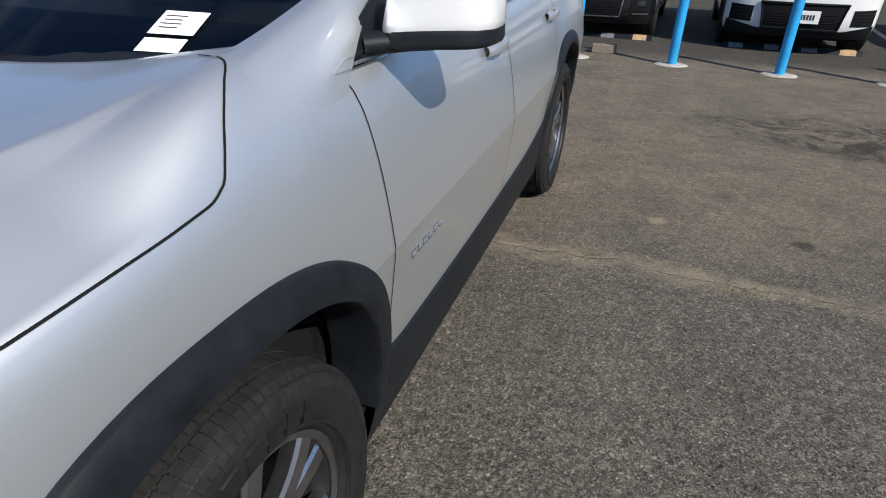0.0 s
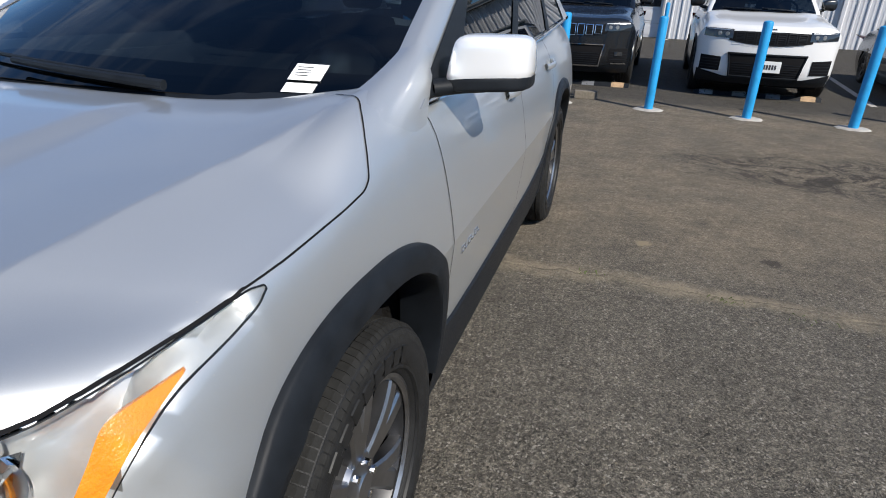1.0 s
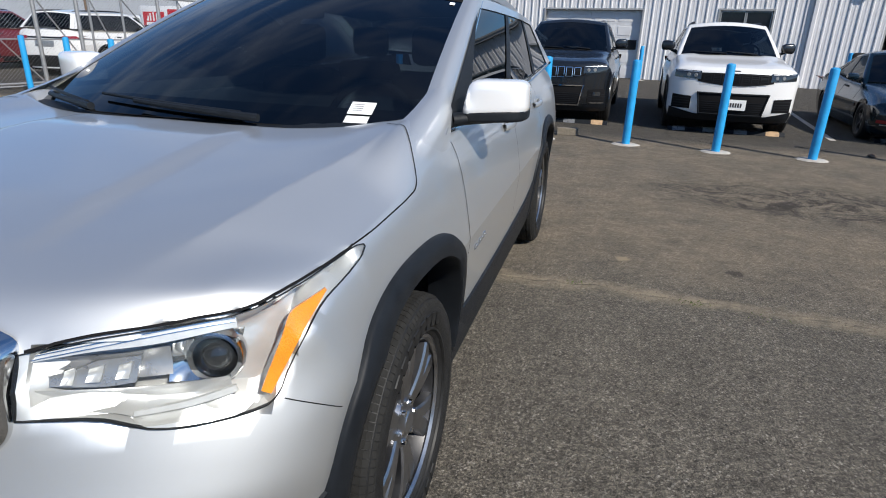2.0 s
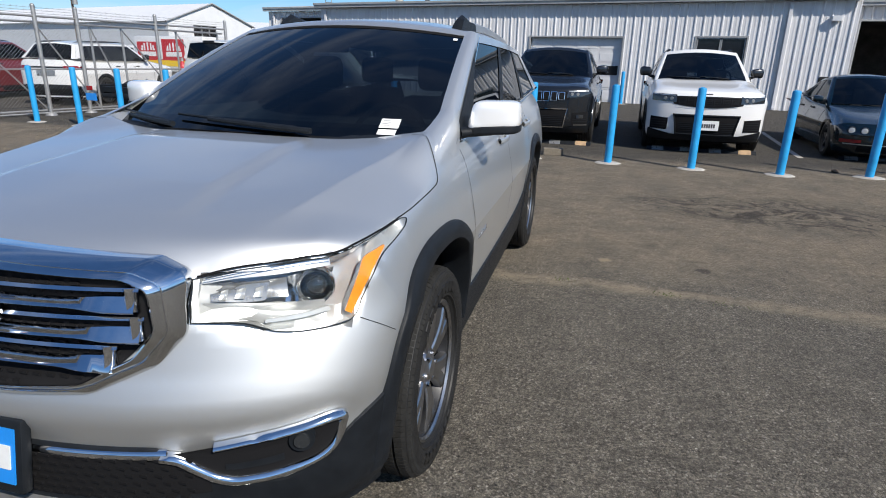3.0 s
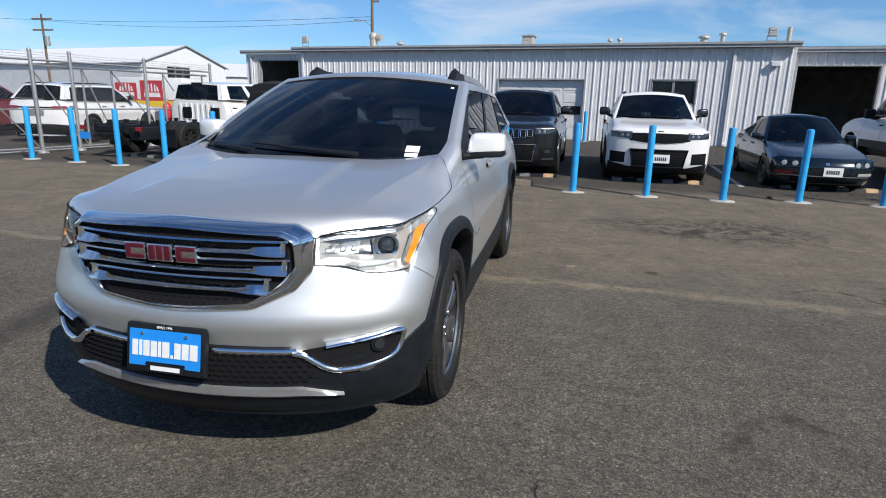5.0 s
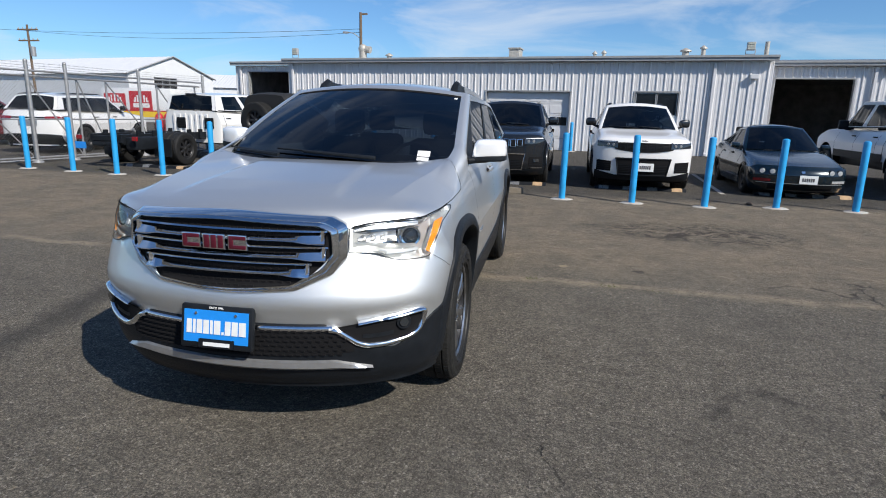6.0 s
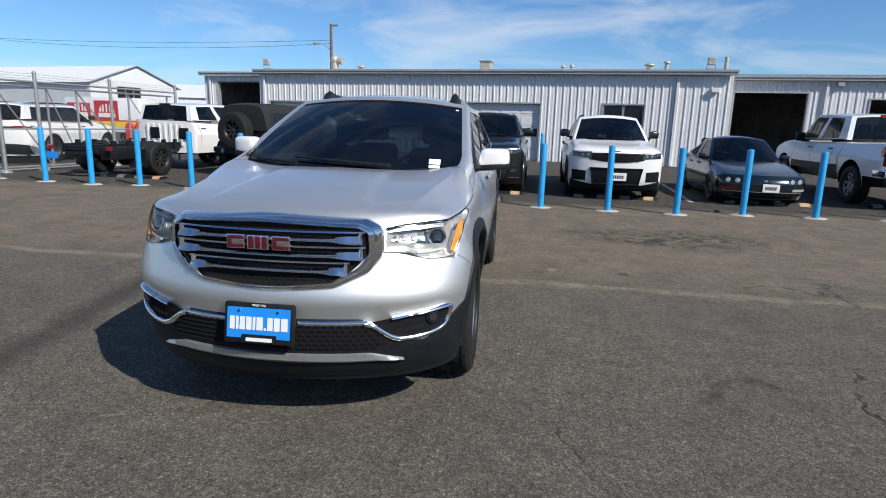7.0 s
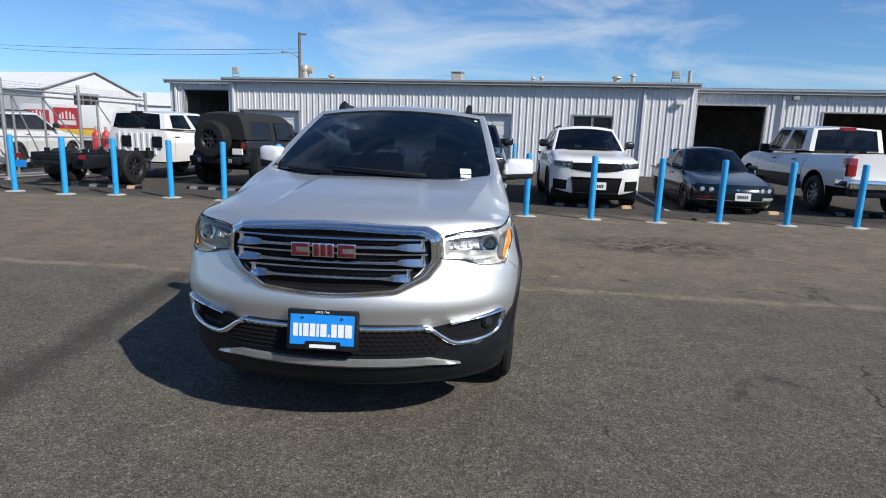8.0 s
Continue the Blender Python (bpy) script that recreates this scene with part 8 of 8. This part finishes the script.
    box(bm, -0.55, 0.55, 0.0, 2.9, 0.42, 0.60)
    cyl(bm, (-0.75, 2.46, 0.45), (0.75, 2.46, 0.45), 0.06, n=12)
    cyl(bm, (0.45, 2.6, 0.50), (0.45, 3.3, 0.46), 0.03, n=10)
    part("underbody", bm, M_DARK, root)


offroader(pose(-5.95, 13.9, 0, 0, 0, 166))

big_suv(pose(-15.2, 15.9, 0, 0, 0, 189), M_WHITE, "white three-row SUV parked behind the chain-link fence", False, False)
big_suv(pose(-19.2, 15.4, 0, 0, 0, 189), M_RED, "dark red SUV parked behind the chain-link fence", False, False)


def step_van(m):
    root = thing("box_truck", m, "white tool truck with red panels and yellow stripe", "truck")
    bm = bmesh.new()
    box(bm, -1.1, 1.1, 0.8, 5.6, 0.65, 2.62, 0.06)
    part("cargo_box", bm, M_WHITE, root, smooth=True)
    bm = bmesh.new()
    box(bm, -1.0, 1.0, -0.9, 0.85, 0.5, 2.1, 0.2)
    part("cab", bm, M_WHITE, root, smooth=True)
    for sg in (-1, 1):
        x = sg * 1.104
        for nm, y0, y1, z0, z1, mm in (("red_panel", 1.0, 2.5, 1.35, 2.3, M_REDV), ("red_panel", 2.75, 4.3, 1.35, 2.45, M_REDV), ("yellow_stripe", 0.9, 5.5, 0.95, 1.28, M_YELLOW), ("red_stripe", 0.9, 5.5, 1.28, 1.35, M_REDV)):
            bm = bmesh.new()
            box(bm, min(x, x + sg * 0.004), max(x, x + sg * 0.004), y0, y1, z0, z1)
            part(nm, bm, mm, root)
        for y0 in (1.2, 3.0):
            bm = bmesh.new()
            xx = x + sg * 0.006
            box(bm, min(xx, xx + sg * 0.003), max(xx, xx + sg * 0.003), y0, y0 + 1.1, 1.5, 1.75)
            part("white_bar", bm, M_PLATEWHITE, root)
            for k in range(7):
                a = math.pi * k / 6
                bm = bmesh.new()
                box(bm, min(xx, xx + sg * 0.003), max(xx, xx + sg * 0.003), y0 + 0.55 - 0.45 * math.cos(a) - 0.05, y0 + 0.55 - 0.45 * math.cos(a) + 0.05, 1.82, 1.92 + 0.34 * math.sin(a))
                part("white_block", bm, M_PLATEWHITE, root)
        bm = bmesh.new()
        box(bm, min(sg * 1.0, sg * 1.01), max(sg * 1.0, sg * 1.01), -0.4, 0.6, 1.35, 1.95, 0.0)
        part("cab_window", bm, M_PANE, root)
        for y in (0.0, 4.6):
            wheel(root, sg * 0.9, y, 0.41, 0.25, 0.225, sg, "steel", M_RIMDARK)


def gas_cylinder(x, y):
    root = thing("gas_cylinder", pose(x, y, 0), "red steel gas cylinder standing behind the fence", "gas cylinder", "red gas cylinders")
    bm = bmesh.new()
    rows = [[Vector((r * math.cos(2 * math.pi * i / 16), r * math.sin(2 * math.pi * i / 16), z)) for i in range(16)] for r, z in ((0.001, 0.0), (0.13, 0.0), (0.14, 0.03), (0.14, 1.05), (0.12, 1.15), (0.05, 1.22), (0.035, 1.26))]
    grid(bm, rows, close=True)
    part("bottle", bm, M_REDV, root, smooth=True)
    bm = bmesh.new()
    cyl(bm, (0, 0, 1.25), (0, 0, 1.36), 0.05, 0.04, 10)
    part("valve_cap", bm, M_GALV, root, smooth=True)


for k in range(2):
    gas_cylinder(-12.85 + 0.30 * k, 15.3 + 0.05 * k)

step_van(pose(-24.4, 26.6, 0, 0, 0, -92) @ Matrix.Scale(0.9, 4))

# ---------------------------------------------------------------- chain-link fence
def fence_run(a, b, tall, thin, label, h=2.12):
    """Chain link from a to b; tall posts carry the barbed wire, thin ones and their braces the sliding gate."""
    a, b = Vector((*a, 0)), Vector((*b, 0))
    d = b - a
    ln = d.length
    root = thing("fence", Matrix.Translation(a) @ Matrix.Rotation(math.atan2(d.y, d.x), 4, "Z"), label, "fence", "chain-link fence runs")
    for x in tall:
        bm = bmesh.new()
        cyl(bm, (x, 0, 0), (x, 0, h + 0.32), 0.045, n=12)
        bmesh.ops.create_uvsphere(bm, u_segments=12, v_segments=6, radius=0.05, matrix=Matrix.Translation((x, 0, h + 0.32)))
        cyl(bm, (x, 0, 0), (x, 0, 0.05), 0.14, 0.10, 12)
        post = part("post", bm, M_GALV, root, smooth=True)
        for z in (0.5, 1.3, h - 0.05):
            bm = bmesh.new()
            cyl(bm, (x, 0, z), (x, 0, z + 0.03), 0.052, n=12)
            part("tension_band", bm, M_GALV, post)
    for x in thin:
        bm = bmesh.new()
        cyl(bm, (x, 0.22, 0.02), (x, 0.22, h - 0.02), 0.028, n=10)
        part("gate_upright", bm, M_GALV, root, smooth=True)
    for x, x2 in zip(thin, thin[1:]):
        bm = bmesh.new()
        cyl(bm, (x + 0.03, 0.22, h - 0.1), (x2 - 0.03, 0.22, 0.12), 0.018, n=8)
        part("brace", bm, M_GALV, root, smooth=True)
    for y, z, r, x0 in ((0, 0.06, 0.02, 0), (0, h + 0.10, 0.026, 0), (0.22, h - 0.02, 0.026, 0), (0.22, 1.05, 0.018, 0), (0.22, 0.10, 0.026, 0)):
        bm = bmesh.new()
        cyl(bm, (x0, y, z), (ln, y, z), r, n=8)
        part("rail", bm, M_GALV, root, smooth=True)
    for k in range(3):
        bm = bmesh.new()
        z = h + 0.17 + 0.06 * k
        pts = [Vector((ln * i / 24, 0, z - 0.012 * math.sin(math.pi * (i % 6) / 6))) for i in range(25)]
        tube(bm, pts, 0.0035, n=4)
        for i in range(int(ln / 0.13)):
            x = 0.13 * i
            for q in (-1, 1):
                cyl(bm, (x - 0.015, 0, z - 0.016 * q), (x + 0.015, 0, z + 0.016 * q), 0.002, n=3, caps=False)
        part("barbed_wire", bm, M_GALV, root)
    verts, faces = [], []
    pitch, r, top = 0.08, 0.0016, h + 0.08
    x = -top
    while x < ln:
        for sgn in (1, -1):
            x0, x1, z0, z1 = x, x + top, 0.05, top
            if x0 < 0:
                z0, x0 = 0.05 + (0 - x0) / top * (top - 0.05), 0
            if x1 > ln:
                z1 = z0 + (ln - x0) / (x1 - x0) * (z1 - z0) if x1 > x0 else z1
                x1 = ln
            if sgn < 0:
                x0, x1 = ln - x0, ln - x1
            k = len(verts)
            for xx, zz in ((x0, z0), (x1, z1)):
                verts += [(xx - r, sgn * 0.004, zz + r), (xx + r, sgn * 0.004, zz - r), (xx, sgn * 0.004 + r * 1.4, zz)]
            faces += [(k, k + 1, k + 4, k + 3), (k + 1, k + 2, k + 5, k + 4), (k + 2, k, k + 3, k + 5)]
        x += pitch
    me = bpy.data.meshes.new("chain_link")
    me.from_pydata(verts, [], faces)
    me.materials.append(M_GALV)
    ob = new("chain_link", me)
    ob.parent = root
    tagged(ob, kind="stuff")


fence_run((-12.95, 6.2), (-10.95, 15.07), (1.6, 3.45, 4.42, 6.60, 9.05), (0.2, 1.9, 3.55, 4.85, 5.70, 7.4, 8.9), "galvanised chain-link fence with barbed wire and a sliding gate")

# ---------------------------------------------------------------- far buildings, poles, wires


def gable(name, x0, x1, y, z_eave, z_ridge, depth, rz, label, window=None):
    root = thing(name, pose(x0, y, 0, 0, 0, rz), label, "building")
    w = x1 - x0
    bm = bmesh.new()
    f = [Vector((0, 0, 0)), Vector((w, 0, 0)), Vector((w, 0, z_eave)), Vector((w * 0.5, 0, z_ridge)), Vector((0, 0, z_eave))]
    bk = [p + Vector((0, depth, 0)) for p in f]
    va, vb = [bm.verts.new(p) for p in f], [bm.verts.new(p) for p in bk]
    bm.faces.new(va)
    bm.faces.new(vb[::-1])
    for i in range(5):
        j = (i + 1) % 5
        if i not in (2, 3):
            bm.faces.new((va[i], va[j], vb[j], vb[i]))
    part("wall", bm, M_GABLE, root)
    for s0 in (0, 1):
        bm = bmesh.new()
        xe, xr = (-0.3, w / 2) if s0 == 0 else (w + 0.3, w / 2)
        n = 60
        rows = []
        for i in range(n * 4 + 1):
            yy = -0.15 + (depth + 0.3) * i / (n * 4)
            dz = 0.03 if i % 4 == 0 else 0.0
            rows.append([Vector((xe, yy, z_eave - 0.1 + dz)), Vector((xr, yy, z_ridge + 0.05 + dz))])
        grid(bm, rows)
        part("roof", bm, M_GABLE, root)
        bm = bmesh.new()
        d = Vector((xr - xe, 0, z_ridge + 0.15 - z_eave))
        cyl(bm, (xe, -0.16, z_eave - 0.10), (xr, -0.16, z_ridge + 0.04), 0.07, n=6)
        part("rake_trim", bm, M_TRIM, root)
    if window:
        a, b, c, d = window
        bm = bmesh.new()
        box(bm, a, b, -0.06, 0.05, c, d)
        wn_ = part("window", bm, M_DARK, root)
        bm = bmesh.new()
        for k in range(1, 3):
            xx = a + (b - a) * k / 3
            box(bm, xx - 0.04, xx + 0.04, -0.09, -0.06, c, d)
        for zz in (c, d):
            box(bm, a - 0.05, b + 0.05, -0.09, -0.05, zz - 0.04, zz + 0.04)
        part("window_frame", bm, M_TRIM, wn_)


gable("warehouse", -39.4, -28.8, 47.9, 4.5, 6.35, 40, 76.7, "white metal gabled warehouse with a dark louvred window", (2.9, 5.6, 3.0, 4.25))
gable("warehouse", -38.0, -20.0, 75.0, 4.2, 6.2, 26, 110.4, "low white metal gabled shed behind the warehouse", (6.0, 12.0, 2.6, 4.0))


def utility_pole(x, y, h, lamp):
    root = thing("utility_pole", pose(x, y, 0), "weathered wooden utility pole", "pole", "utility poles")
    bm = bmesh.new()
    cyl(bm, (0, 0, 0), (0, 0, h), 0.12, 0.085, 12)
    part("pole", bm, M_POLE, root, smooth=True)
    if lamp:
        bm = bmesh.new()
        pts = [Vector((0, 0, h - 1.6)), Vector((-0.5, 0, h - 1.25)), Vector((-0.9, 0, h - 1.2))]
        for a, b in zip(pts, pts[1:]):
            cyl(bm, a, b, 0.03, n=8)
        arm = part("lamp_arm", bm, M_GALV, root)
        bm = bmesh.new()
        box(bm, -1.2, -0.85, -0.1, 0.1, h - 1.28, h - 1.15, 0.04)
        part("street_lamp", bm, M_GALV, arm, smooth=True)
        bm = bmesh.new()
        box(bm, -0.05, 0.45, -0.05, 0.05, h - 0.15, h - 0.05)
        part("arm", bm, M_POLE, root)
    else:
        for z in (h - 0.4, h - 1.3):
            bm = bmesh.new()
            box(bm, -1.0, 1.0, -0.06, 0.06, z - 0.06, z + 0.06)
            ca = part("crossarm", bm, M_POLE, root)
            for k in (-0.9, -0.45, 0.45, 0.9):
                bm = bmesh.new()
                cyl(bm, (k, 0, z + 0.06), (k, 0, z + 0.2), 0.04, 0.03, 8)
                part("insulator", bm, M_RUST, ca)
        bm = bmesh.new()
        cyl(bm, (0.3, 0, h - 2.6), (0.3, 0, h - 1.8), 0.22, n=12)
        part("transformer", bm, M_GALV, root, smooth=True)
    return root


utility_pole(-12.1, 35.0, 7.6, True)
utility_pole(-44.5, 42.5, 8.0, False)


def cable(a, b, sag, label="thin black overhead cable"):
    bm = bmesh.new()
    a, b = Vector(a), Vector(b)
    pts = [a.lerp(b, t) - Vector((0, 0, 4 * sag * t * (1 - t))) for t in frange(0, 1, 16)]
    tube(bm, pts, 0.011, n=5)
    tagged(part("cable", bm, M_PLASTIC), label, "cable", "overhead cables")


cable((-12.1, 35, 6.4), (-44.5, 42.5, 7.5), 0.5)
cable((-12.1, 35, 6.6), (-70, 40, 9.2), 1.0)
